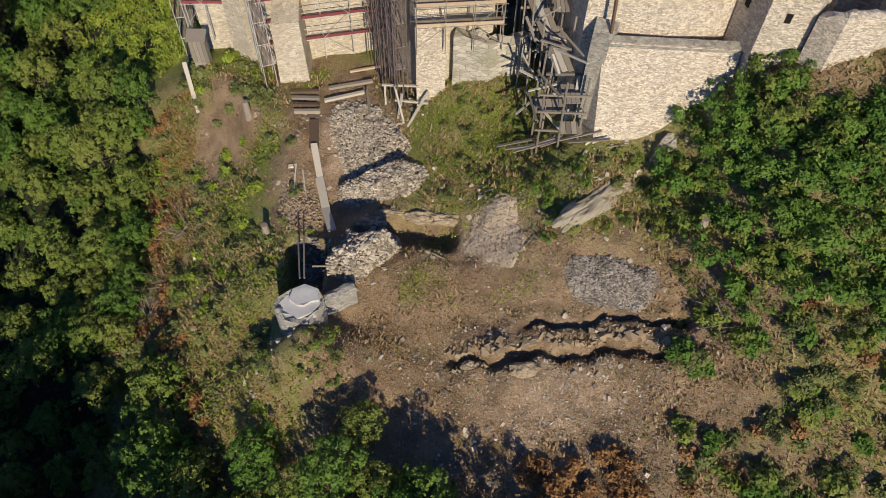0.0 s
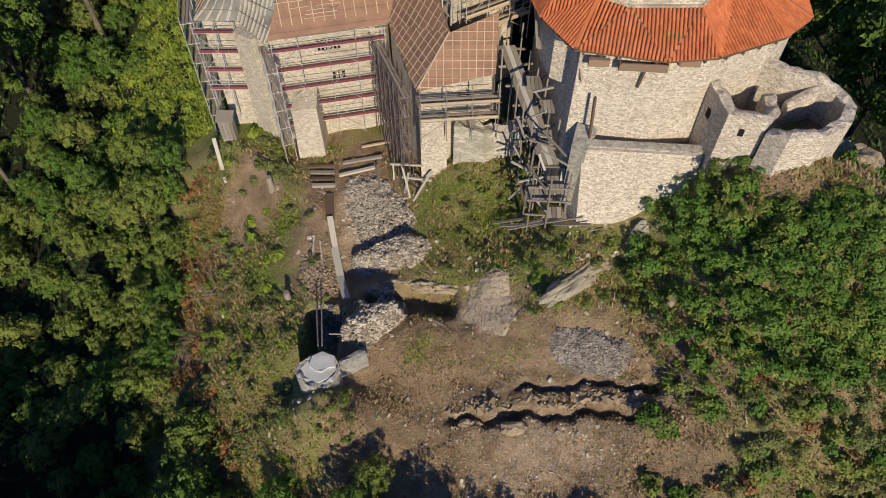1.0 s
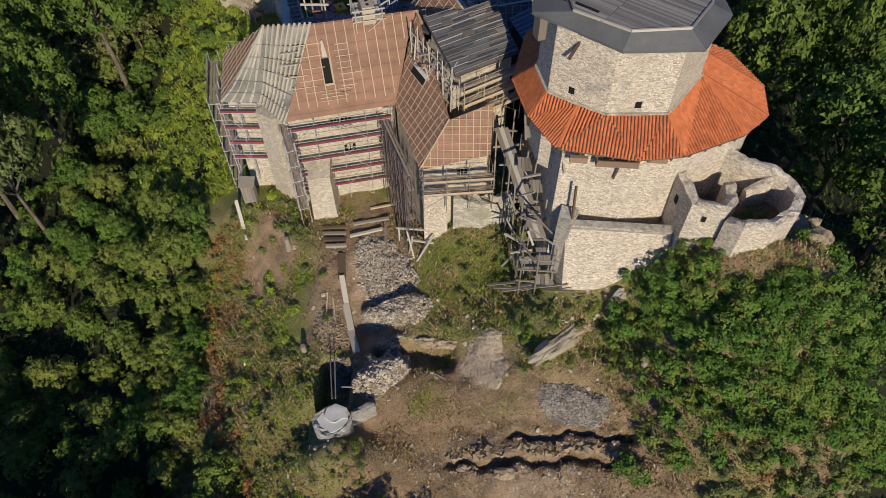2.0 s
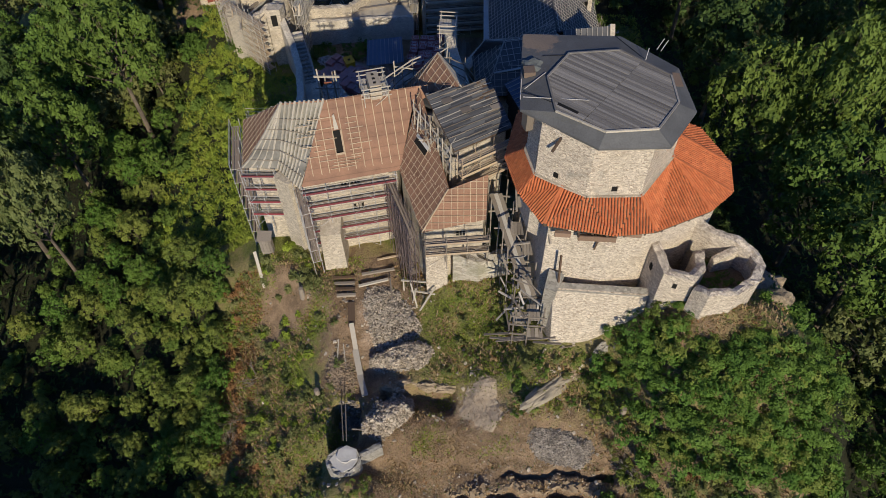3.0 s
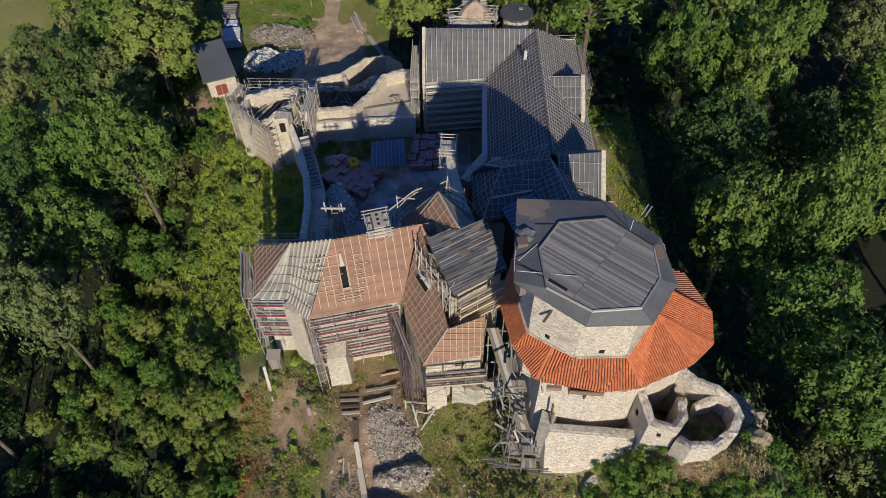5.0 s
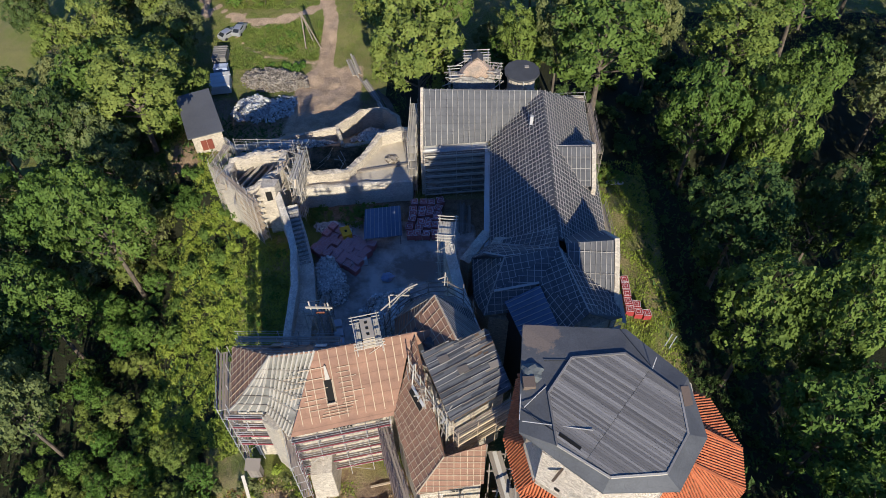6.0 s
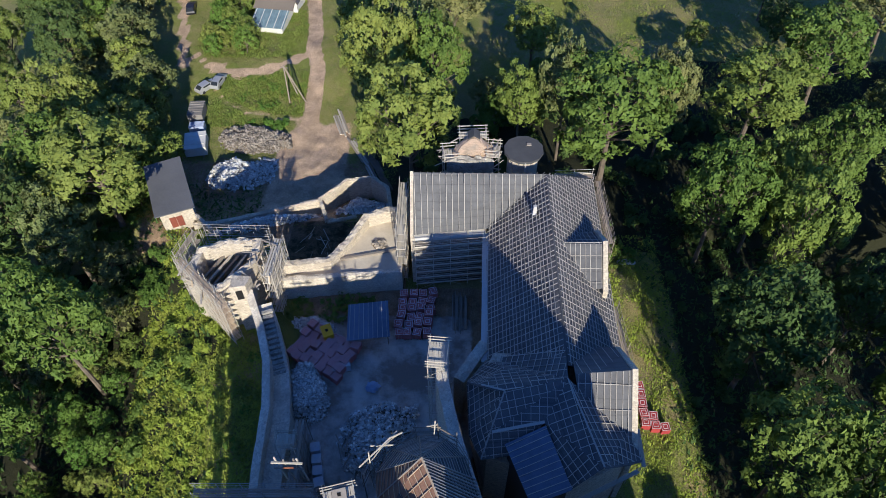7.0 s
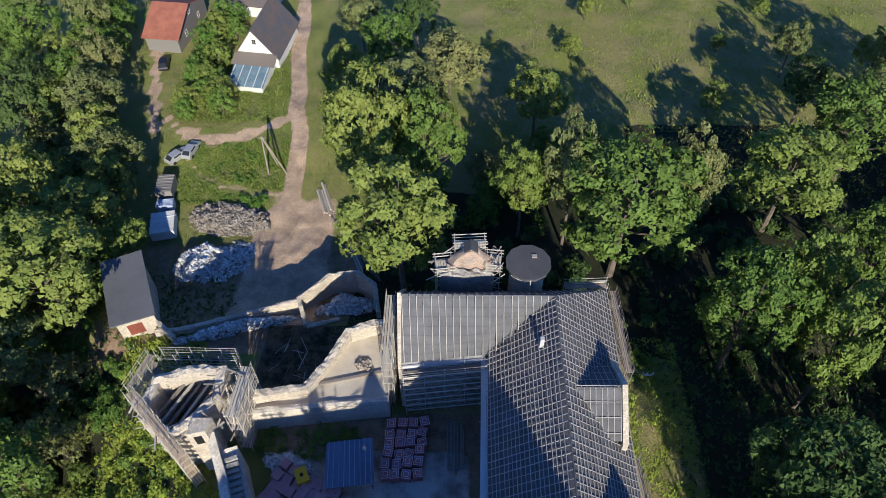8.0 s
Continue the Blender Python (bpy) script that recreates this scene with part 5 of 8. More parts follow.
# ---- chapel end with half-covered rafters ----
def chapel():
    h = thing("chapel", "rounded chapel end under a half-battened brown and grey roof", "chapel", at=(-1, 60.5, -7))
    A, R = Vector((-0.8, 59.1, 13.4)), Vector((1.35, 54.3, 13.2))
    W = [Vector(q) for q in ((-4.3, 55.6, 8.2), (-4.75, 57.6, 8.1), (-5.1, 60.1, 7.6), (-3.9, 62.5, 7.1), (-1.4, 64.0, 6.7), (1.2, 63.9, 6.4), (2.9, 62.3, 6.2), (3.7, 60.2, 6.1), (4.4, 57.4, 6.3), (4.4, 55.6, 6.6))]
    plan = [(q.x * 0.94 - 0.05, 60 + (q.y - 60) * 0.92) for q in W]
    part("wall", G().prism(plan[::-1], -8, [q.z - 0.5 for q in W[::-1]]), PLASTER, h, "curved plastered chapel wall")
    part("roof", G().slab([A, W[1], W[0]], 0.12).slab([A, W[0], R], 0.12), MEM_BROWN, h, "brown membrane slope with battens")
    battens([tuple(q) for q in (A, W[1], W[0])], h, WOOD_NEW, 0.75, True, (0.06, 0.05), 0.03)
    battens([tuple(q) for q in (A, W[0], R)], h, WOOD_NEW, 0.75, True, (0.06, 0.05), 0.03)
    battens([tuple(q) for q in (A, W[0], R)], h, WOOD_NEW, 1.0, False, (0.06, 0.05), 0.06)
    # grey north-west hip, then the apse facets with close courses of laths
    for a, b in zip(W[1:8], W[2:9]):
        part("roof_boarding", G().slab([b, a, A], 0.1) if (b - a).cross(A - a).z < 0 else G().slab([a, b, A], 0.1), MEM_GREY if a is not W[1] else MEM_BROWN, h, "dark boarding under close laths")
        battens([tuple(q) for q in (a, b, A)], h, BATTEN_GREY if a is not W[1] else WOOD_OLD, 0.52, True, (0.07, 0.05), 0.05, 0.04)
        piece("hip_board", a + Vector((0, 0, 0.1)), A + Vector((0, 0, 0.1)), 0.1, 0.08, WOOD_OLD, h)
    part("roof", G().slab([W[8], W[9], R], 0.1).slab([W[8], R, A], 0.1), MEM_GREY, h, "dark boarding under open rafters")
    for k in range(17):
        t = k / 16
        lo = W[7].lerp(W[8], t * 2) if t < 0.5 else W[8].lerp(W[9], t * 2 - 1)
        hi = A.lerp(R, max(0.02, t))
        piece("rafter", lo + Vector((0.1, 0, 0.18)), hi + Vector((0.05, 0, 0.18)), 0.09, 0.12, BATTEN_GREY, h)
    piece("ridge_board", A + Vector((0, 0, 0.12)), R + Vector((0, 0, 0.12)), 0.16, 0.1, WOOD_NEW, h)
    # flat infill with a crumpled sheet between the ridges
    part("flat_roof", G().slab([(-3.4, 55.2, 10.9), (0.6, 52.6, 11.0), (1.9, 54.6, 10.9), (-2.4, 58.0, 10.7)], 0.3), BITUMEN, h, "dark flat roof between the ridges")
    part("sheet", rock_mass((-0.6, 55.3, 11.1), (0.95, 0.75, 0.45), 33), BITUMEN, h, "crumpled grey sheet")
    part("gable_wall", G().prism([(-1.0, 53.3), (1.3, 54.0), (4.3, 55.3), (4.2, 55.8), (1.0, 54.6), (-1.2, 53.8)], 2.0, [10.6, 12.6, 6.4, 6.4, 12.6, 10.6]), PLASTER, h, "patched gable wall")
    rng = random.Random(52)
    ring = [Vector(q) for q in ((-6.0, 58.8, 9.6), (-5.55, 60.0, 9.6), (-4.6, 61.5, 9.6), (-3.5, 62.6, 9.6), (-1.6, 63.5, 9.6), (0.4, 63.6, 9.6), (2.0, 62.8, 9.3), (3.2, 61.0, 9.0))]
    for z in (0.0, -0.9, -1.7):
        for a, b in zip(ring, ring[1:]):
            d = (b - a) * 0.12
            piece("rail", a - d + Vector((0, 0, z + rng.uniform(-0.1, 0.1))), b + d + Vector((0, 0, z + rng.uniform(-0.1, 0.1))), 0.06, 0.11, WOOD_PALE if z == 0 and a.x < -3.0 else WOOD_OLD, h)
    for q in ring:
        tube("post", q + Vector((0.1, -0.1, -5)), q + Vector((rng.uniform(-0.2, 0.2), 0.1, rng.uniform(0.2, 1.0))), 0.09, WOOD_OLD, h)
    for p, q in (((-6.3, 59.6, 10.0), (-3.2, 62.9, 10.2)), ((-3.9, 62.2, 10.2), (-2.7, 62.7, 10.4)), ((-5.4, 60.1, 8.6), (-5.4, 60.3, 11.6)), ((-0.6, 63.2, 10.6), (0.3, 63.0, 11.4)), ((0.1, 62.7, 10.2), (0.2, 63.2, 11.8)), ((-3.4, 62.0, 9.3), (-5.5, 61.6, 9.9))):
        piece("loose_beam", p, q, 0.1, 0.12, WOOD_PALE, h)


chapel()


# ---- the east wing and the north wing ----
def east_wing():
    w = thing("east_wing", "long stone wing with a steep grey battened roof", "castle wing", at=(13, 85, -8))
    NW, NE, SW = (-3.6, 93.2, 1.7), (20.2, 103.4, 1.6), (5.4, 75.0, 1.7)
    IN, RC, RG = (6.0, 94.4, 1.7), (12.95, 97.9, 8.0), (-3.6, 97.9, 8.1)
    SE, RS = (20.0, 72.5, 1.9), (13.0, 71.2, 7.8)
    NN = (-3.6, 103.0, 1.6)
    part("wall", G().prism([(6.0, 75.2), (19.3, 73), (19.4, 102.7), (-3.1, 102.4), (-3.1, 93.9), (6.5, 95.0)], -14, 1.5), PLASTER, w, "pale plastered walls")
    planes = {"north_south": [NW, IN, RC, RG], "west": [SW, RS, RC, IN], "east": [SE, NE, RC, RS], "north": [NE, NN, RG, RC]}
    for key, pts in planes.items():
        pts = pts if key != "west" else [IN, SW, RS, RC]
        roof_plane("roof", pts, MEM_GREY, w, 0.16, "grey roofing membrane under battens")
    battens(planes["north_south"], w, BATTEN_GREY, 0.78, False, (0.065, 0.05), 0.03, 0.06)
    for key in ("west", "east"):
        battens(planes[key], w, BATTEN_GREY, 0.78, False, (0.065, 0.05), 0.03, 0.06)
        battens(planes[key], w, BATTEN_GREY, 0.5, True, (0.06, 0.05), 0.08, 0.05)
    battens(planes["north"], w, BATTEN_GREY, 0.8, False, (0.065, 0.05), 0.03, 0.05)
    # gable parapet of the north wing
    g = G().add([(-3.9, 92.9, -10), (-3.5, 92.9, -10), (-3.5, 103.2, -10), (-3.9, 103.2, -10), (-3.9, 92.9, 1.9), (-3.5, 92.9, 1.9), (-3.5, 103.2, 1.9), (-3.9, 103.2, 1.9), (-3.9, 97.9, 8.3), (-3.5, 97.9, 8.3)], [(3, 2, 1, 0), (0, 1, 5, 4), (2, 3, 7, 6), (4, 5, 9, 8), (6, 7, 8, 9), (1, 2, 6, 9, 5), (3, 0, 4, 8, 7)])
    part("gable", g, PLASTER, w, "pale rendered gable parapet")
    part("cornice", G().slab([(-3.5, 93.0, 1.2), (5.7, 94.1, 1.2), (5.7, 94.9, 1.2), (-3.5, 93.9, 1.2)], 0.6), WHITE, w, "pale plastered eaves cornice")
    part("cornice", G().slab([(4.75, 75.4, 1.1), (5.9, 75.3, 1.1), (6.4, 94.2, 1.1), (5.25, 94.1, 1.1)], 0.5), WHITE, w, "pale plastered eaves cornice")
    for k in range(9):
        y = 76.5 + 2.1 * k
        piece("bracket", (5.9, y, 0.4), (4.9, y, 0.4), 0.14, 0.14, WOOD_PALE, w)
    part("chimney", G().box((11.2, 92.6, 7.2), (0.45, 0.45, 1.4), 0, 0.9), CEMENT, w, "short pale chimney pipe")
    # cross gable on the east side
    ridge = [(12.2, 87.6, 7.0), (18.6, 87.6, 7.0)]
    s1 = [(14.9, 83.4, 4.0), (18.6, 83.4, 4.0), ridge[1], ridge[0]]
    n1 = [(18.6, 92.0, 4.0), (14.9, 92.0, 4.0), ridge[0], ridge[1]]
    for pts in (s1, n1):
        roof_plane("cross_roof", pts, MEM_GREY, w, 0.14, "grey cross roof with battens")
        battens(pts, w, BATTEN_GREY, 0.6, False, (0.055, 0.05), 0.03, 0.05)
        battens(pts, w, BATTEN_GREY, 1.5, True, (0.05, 0.05), 0.08, 0.1)
    for x0, y0, y1, zt, zp in ((18.65, 83.0, 92.4, 4.0, 7.4), (18.75, 63.6, 75.4, 4.6, 9.7)):
        ym = (y0 + y1) / 2 if zp < 8 else 69.8
        g = G().add([(x0, y0, -14), (x0 + 0.55, y0, -14), (x0 + 0.55, y1, -14), (x0, y1, -14), (x0, y0, zt), (x0 + 0.55, y0, zt), (x0 + 0.55, y1, zt), (x0, y1, zt), (x0, ym, zp), (x0 + 0.55, ym, zp)], [(3, 2, 1, 0), (0, 1, 5, 4), (2, 3, 7, 6), (4, 5, 9, 8), (6, 7, 8, 9), (1, 2, 6, 9, 5), (3, 0, 4, 8, 7)])
        part("cross_gable", g, PLASTER, w, "pale rendered cross gable")
    # southern cross roofs
    part("wall", G().prism([(5.0, 63.4), (8.6, 62.4), (12.4, 60.3), (18.0, 63.0), (19.0, 64.2), (19.0, 75), (6, 75), (3.6, 70)], -14, 3.6), PLASTER, w)
    part("boarded_wall", G().prism([(6.95, 63.3), (9.05, 58.7), (12.2, 59.75), (10.3, 64.4)], -14, [5.3, 4.9, 5.6, 6.6]), WOOD_DARK, w, "dark boarded wall below the metal roof")
    top = [(14.4, 64.0, 5.2), (18.7, 63.8, 5.0), (18.7, 69.8, 9.4), (13.4, 69.6, 9.0)]
    roof_plane("cross_roof", top, MEM_GREY, w, 0.14, "grey cross roof with battens")
    battens(top, w, BATTEN_GREY, 0.6, False, (0.055, 0.05), 0.03, 0.05)
    battens(top, w, BATTEN_GREY, 2.4, True, (0.05, 0.05), 0.08, 0.1)
    nb = [(18.7, 75.2, 4.8), (14.0, 75.2, 4.8), (13.4, 69.6, 9.0), (18.7, 69.8, 9.4)]
    roof_plane("cross_roof", nb, MEM_GREY, w, 0.14)
    battens(nb, w, BATTEN_GREY, 0.9, False, (0.065, 0.05), 0.03, 0.05)
    RN, RSO, W0, WB, J = (12.7, 69.2, 8.6), (15.0, 60.4, 8.9), (6.6, 67.8, 8.7), (4.4, 68.6, 8.3), (10.35, 65.4, 7.1)
    BR, L, M = (12.35, 59.5, 5.9), (5.4, 64.5, 6.7), (4.4, 62.6, 4.9)
    planes2 = [
        [J, BR, RSO, RN],
        [RSO, (18.3, 62.5, 4.6), (19.6, 63.0, 4.5), (19.2, 66.4, 4.9), RN],
        [L, J, RN, W0],
        [M, (7.0, 63.0, 4.9), J, L],
        [(3.3, 65.2, 4.4), M, L, W0],
        [(3.1, 71.0, 4.4), (3.3, 65.2, 4.4), W0, WB],
        [WB, W0, RN, (6.8, 71.4, 6.4)],
        [(3.1, 71.0, 4.4), WB, (6.8, 71.4, 6.4), (5.4, 75.0, 2.4)],
        [(5.4, 75.0, 2.4), (6.8, 71.4, 6.4), RN, (12.9, 73.2, 7.9)],
    ]
    for i, pts in enumerate(planes2):
        p = [Vector(q) for q in pts]
        g = G()
        for k in range(1, len(p) - 1):
            tri = [p[0], p[k], p[k + 1]]
            if (tri[1] - tri[0]).cross(tri[2] - tri[0]).z < 0:
                tri = tri[::-1]
            g.slab(tri, 0.14)
        part("south_roof", g, MEM_GREY, w, "blue-grey roof slope with battens")
        for k in range(1, len(p) - 1):
            tri = [tuple(p[0]), tuple(p[k]), tuple(p[k + 1])]
            battens(tri, w, BATTEN_GREY, 0.8, False, (0.065, 0.05), 0.03, 0.05)
            battens(tri, w, BATTEN_GREY, 0.75, True, (0.06, 0.05), 0.08, 0.05)
    piece("flashing_board", Vector(L) + Vector((0, 0, 0.18)), Vector(J) + Vector((0, 0, 0.18)), 0.3, 0.06, BATTEN_GREY, w)
    for a, b in ((W0, M), (WB, W0), (RN, RSO)):
        piece("hip_board", Vector(a) + Vector((0, 0, 0.15)), Vector(b) + Vector((0, 0, 0.15)), 0.14, 0.12, BATTEN_GREY, w)
    # standing-seam metal roof over the yard entrance
    mt = [(6.6, 63.7, 6.0), (8.8, 58.3, 5.3), (12.5, 59.4, 6.2), (10.4, 65.0, 7.35)]
    part("metal_roof", G().slab(mt[:3], 0.08).slab([mt[0], mt[2], mt[3]], 0.08), TIN, w, "blue metal sheet roof with pale seams")
    for k in range(10):
        t = (k + 0.5) / 10
        a, b = Vector(mt[0]).lerp(Vector(mt[1]), t), Vector(mt[3]).lerp(Vector(mt[2]), t)
        piece("seam", a + Vector((0, 0, 0.08)), b + Vector((0, 0, 0.08)), 0.05, 0.07, WOOD_PALE, w)
    # small red-brown chimney stubs and the south gable rails
    piece("ledge_board", (12.5, 58.9, 3.6), (19.4, 62.3, 3.6), 0.35, 0.1, WOOD_PALE, w)
    piece("ledge_board", (19.9, 62.6, 3.8), (19.9, 66.5, 3.8), 0.4, 0.1, WOOD_PALE, w)
    for k in range(7):
        t = k / 6
        tube("rail_post", (12.5 + 6.9 * t, 58.9 + 3.4 * t, 2.0), (12.5 + 6.9 * t, 58.8 + 3.4 * t, 4.8), 0.06, STEEL, w)
    tube("guard_rail", (12.4, 58.8, 4.6), (19.5, 62.3, 4.6), 0.06, STEEL, w)
    for k in range(5):
        tube("rail_post", (20.0, 62.6 + 1.0 * k, 2.0), (20.05, 62.6 + 1.0 * k, 4.9), 0.06, WOOD_OLD, w)


east_wing()
scaffold((-3.4, 92.7), (5.6, 93.8), -8.0, 0.9, 1.0, 2.2, 1.25, "pale timber scaffold in front of the shaded wing", toe=WOOD_PALE, pole=WOOD_PALE, plank=WOOD_OLD, seed=15)
scaffold((-4.6, 102.0), (-4.6, 92.9), -8.5, 2.2, 1.1, 1.9, 1.5, "pale timber scaffold beside the gable", toe=WOOD_PALE, plank=WOOD_PALE, pole=WOOD_PALE, seed=16)
scaffold((20.6, 73.5), (20.0, 83.0), -11.5, 1.0, 0.8, 2.0, 1.9, "old timber scaffold along the east wall", toe=None, pole=WOOD_OLD, seed=17)
scaffold((20.9, 92.6), (20.6, 103.6), -11.5, 1.2, 0.8, 2.2, 1.9, "old timber scaffold along the east wall", toe=None, pole=WOOD_OLD, seed=18)
scaffold((20.4, 103.9), (15.4, 103.6), -11.5, 1.4, 0.8, 2.2, 1.9, "tube scaffold at the north-east corner", toe=WOOD_PALE, seed=19)


def clutter(name, label, box, n, seed, keep=None, wide=0.12):
    """Boards and poles lying every way within a space."""
    t = thing(name, label, "timber", at=(box[0], box[2], box[4]))
    rng = random.Random(seed)
    made = 0
    while made < n:
        p = Vector((rng.uniform(box[0], box[1]), rng.uniform(box[2], box[3]), rng.uniform(box[4], box[5])))
        if keep and not keep(p.x, p.y):
            continue
        an, el = rng.choice((0.0, 0.7, 1.57, 2.3)) + rng.uniform(-0.5, 0.5), rng.choice((0.0, 0.05, 0.1, 0.6, 1.3))
        d = Vector((math.cos(an) * math.cos(el), math.sin(an) * math.cos(el), math.sin(el))) * rng.uniform(0.5, 1.3)
        piece("board", p - d, p + d, wide * rng.uniform(0.6, 2.0), 0.06, rng.choice((WOOD_PALE, WOOD_OLD, BATTEN_GREY, WOOD_NEW)), t)
        made += 1
    return t


def north_bits():
    t = thing("round_turret", "round stair turret with a flat dark octagonal roof", "turret", at=(10.4, 102.6, -9))
    ring = [(10.4 + 2.0 * math.cos(2 * math.pi * k / 16), 102.7 + 2.0 * math.sin(2 * math.pi * k / 16)) for k in range(16)]
    part("wall", G().prism(ring, -10, 7.5), PLASTER, t, "pale rendered turret wall")
    r8 = [(10.4 + 2.55 * math.cos(2 * math.pi * (k + 0.5) / 12), 102.6 + 2.55 * math.sin(2 * math.pi * (k + 0.5) / 12)) for k in range(12)]
    part("roof", G().prism(r8, 7.5, 7.85), BITUMEN, t, "flat dark bitumen roof")
    hatch = G().box((11.1, 103.4, 7.92), (0.6, 0.5, 0.12))
    part("hatch", hatch, WOOD_OLD, t, "small grey roof hatch")
    tube("drain_pipe", (10.5, 100.1, 7.7), (10.5, 99.9, 5.0), 0.12, STEEL, t)
    g = thing("stepped_gable", "crumbling brick gable stump wrapped in scaffold", "gable", at=(3.9, 103, 2))
    body = wall_line([(1.3, 103.0), (2.4, 103.1), (3.9, 103.2), (5.3, 103.3), (6.5, 103.4)], 1.1, 2.0, [6.6, 8.2, 9.7, 8.4, 7.0], 0.28, 55, 0.35)
    part("brickwork", body, stone_wall_mat("weathered_pink_brick", (0.62, 0.46, 0.34), (0.45, 0.32, 0.23), (0.5, 0.4, 0.31), scale=6.0), g, "weathered pinkish brick stump")
    part("shoulder", wall_line([(0.6, 102.2), (3.2, 101.9), (6.6, 102.4)], 0.9, 0.0, [6.3, 6.9, 6.2], 0.3, 56, 0.4), STONE_GREY, g, "dark rubble shoulder below the stump")
    part("capping", G().slab([(3.2, 102.5, 9.5), (4.0, 102.5, 10.1), (4.0, 104.0, 10.1), (3.2, 104.0, 9.5)], 0.1).slab([(4.0, 102.5, 10.1), (4.8, 102.5, 9.5), (4.8, 104.0, 9.5), (4.0, 104.0, 10.1)], 0.1), BITUMEN, g, "dark felt capping")
    for px, py, z1, sx, sy, rz in ((1.0, 103.0, 6.4, 1.8, 2.2, 8), (6.6, 103.2, 6.8, 1.6, 2.2, -6), (3.9, 104.8, 8.2, 3.4, 1.2, 4)):
        platform(px, py, -9, z1, sx, sy, rz, "ramshackle pale timber platform at the gable stump", WOOD_PALE)
    clutter("loose_timber", "loose boards round the gable stump", (-0.4, 7.6, 101.6, 105.4, 5.6, 8.0), 26, 64, lambda x, y: not (1.6 < x < 6.2 and y < 104.2))
    return g


north_bits()


# ---- courtyard walls, ruin and tower stump ----
def court():
    cw = thing("court_wall", "thick pale courtyard wall with a stepped wall walk", "castle wall", at=(-19, 74, -7))
    outer = [(-18.3, 57.6), (-18.4, 61.0), (-18.7, 66), (-18.9, 71.2), (-19.9, 76.9), (-21.4, 81.4), (-23.3, 85.6)]
    part("parapet", wall_line(outer, 0.9, -14, [-1.6, -1.6, -1.6, -1.7, -1.8, -1.2, -0.1], 0.08, 5, 0.9), WHITEWASH, cw, "pale stone parapet")
    inner = [(-16.9, 57.6), (-17.0, 61.5), (-17.2, 66), (-17.4, 70.5), (-18.6, 76.5), (-19.9, 80.5), (-21.6, 84.6)]
    part("wall_walk", wall_line(inner, 2.0, -9, [-3.2, -3.2, -3.2, -3.6, -4.1, -3.3, -1.6], 0.05, 6, 1.0), WHITEWASH, cw, "worn pale wall walk")
    for k in range(13):
        t = k / 12
        p = Vector((-18.7, 76.6)).lerp(Vector((-21.0, 83.4)), t)
        part("step", G().box((p.x, p.y, -4.2 + 2.6 * t), (1.5, 0.42, 0.5), 20), STONE_GREY, cw)
    ew = thing("yard_wall", "tall pale wall between yard and east wing", "castle wall", at=(1.5, 67, -7))
    part("wall", wall_line([(0.3, 74.2), (0.7, 70), (2.0, 64.5), (4.0, 58.3)], 1.2, -9, [6.3, 6.0, 5.6, 5.4], 0.06, 8, 1.0), WHITEWASH, ew, "tall pale rubble wall")
    part("wall", wall_line([(5.2, 77.6), (2.3, 73.2)], 1.3, -9, [1.5, 1.0], 0.08, 3, 0.8), WHITEWASH, ew, "short pale link wall")
    platform(0.2, 72.3, -7, 7.6, 1.9, 2.9, -4, "pale timber scaffold tower on the yard wall", WOOD_PALE)
    # stump of the north-west tower
    t = thing("tower_stump", "roofless round tower stump with bare floor beams", "tower", at=(-27, 89.5, -9))
    ring = [(-23.4, 92.7), (-23.4, 89.4), (-25.0, 86.2), (-27.4, 85.4), (-31.2, 87.8), (-30.7, 91.8), (-27.0, 92.8)]
    part("wall", wall_line(ring[::-1], 0.95, -12, [0.7, 0.2, -0.3, 0.3, 1.5, 0.7, 0.9], 0.24, 21, 0.6, True), PLASTER, t, "thick broken tower wall of pale rubble")
    for k in range(6):
        x = -28.9 + 0.95 * k
        piece("floor_beam", (x - 1.7, 86.4 + 0.2 * abs(k - 3), -1.6), (x + 0.9, 92.4, -1.6), 0.3, 0.34, WOOD_PALE if k % 2 else WOOD_OLD, t)
    part("door_block", G().prism([(-25.0, 84.5), (-23.2, 85.0), (-22.9, 86.6), (-24.8, 86.4)], -8, [1.9, 1.7, 1.5, 1.8]), PLASTER, t, "pale wall block with a doorway")
    hole(t, (-24.1, 84.74, 0.1), (1.8, 0.5), 0.8, 1.7, "doorway")
    scaffold((-32.6, 90.4), (-25.0, 83.2), -12, 0.4, 1.1, 1.3, 1.15, "old timber scaffold round the tower stump", toe=None, pole=WOOD_PALE, plank=WOOD_NEW, seed=22)
    scaffold((-31.6, 94.8), (-32.8, 90.5), -12, 0.0, 1.0, 1.7, 1.6, "old timber scaffold round the tower stump", toe=None, pole=WOOD_PALE, seed=23)
    scaffold((-21.8, 87.0), (-21.3, 93.0), -8, 1.0, 1.3, 1.6, 1.5, "old timber scaffold beside the tower stump", toe=WOOD_PALE, pole=WOOD_PALE, plank=WOOD_PALE, seed=24)
    clutter("loose_timber", "loose boards and poles lodged in the tower scaffold", (-24.4, -20.6, 86.0, 93.4, -2.0, 1.6), 46, 61)
    clutter("loose_timber", "loose boards and poles lodged in the tower scaffold", (-32.6, -25.6, 83.4, 89.0, -1.5, 0.6), 30, 62, lambda x, y: abs((x + 32.6) * 0.69 + (y - 90.0) * 0.73 + 0.6) < 1.2)
    clutter("loose_timber", "loose poles standing behind the tower stump", (-20.0, -11.5, 94.6, 101.5, -8.5, -6.0), 22, 63, None, 0.06)
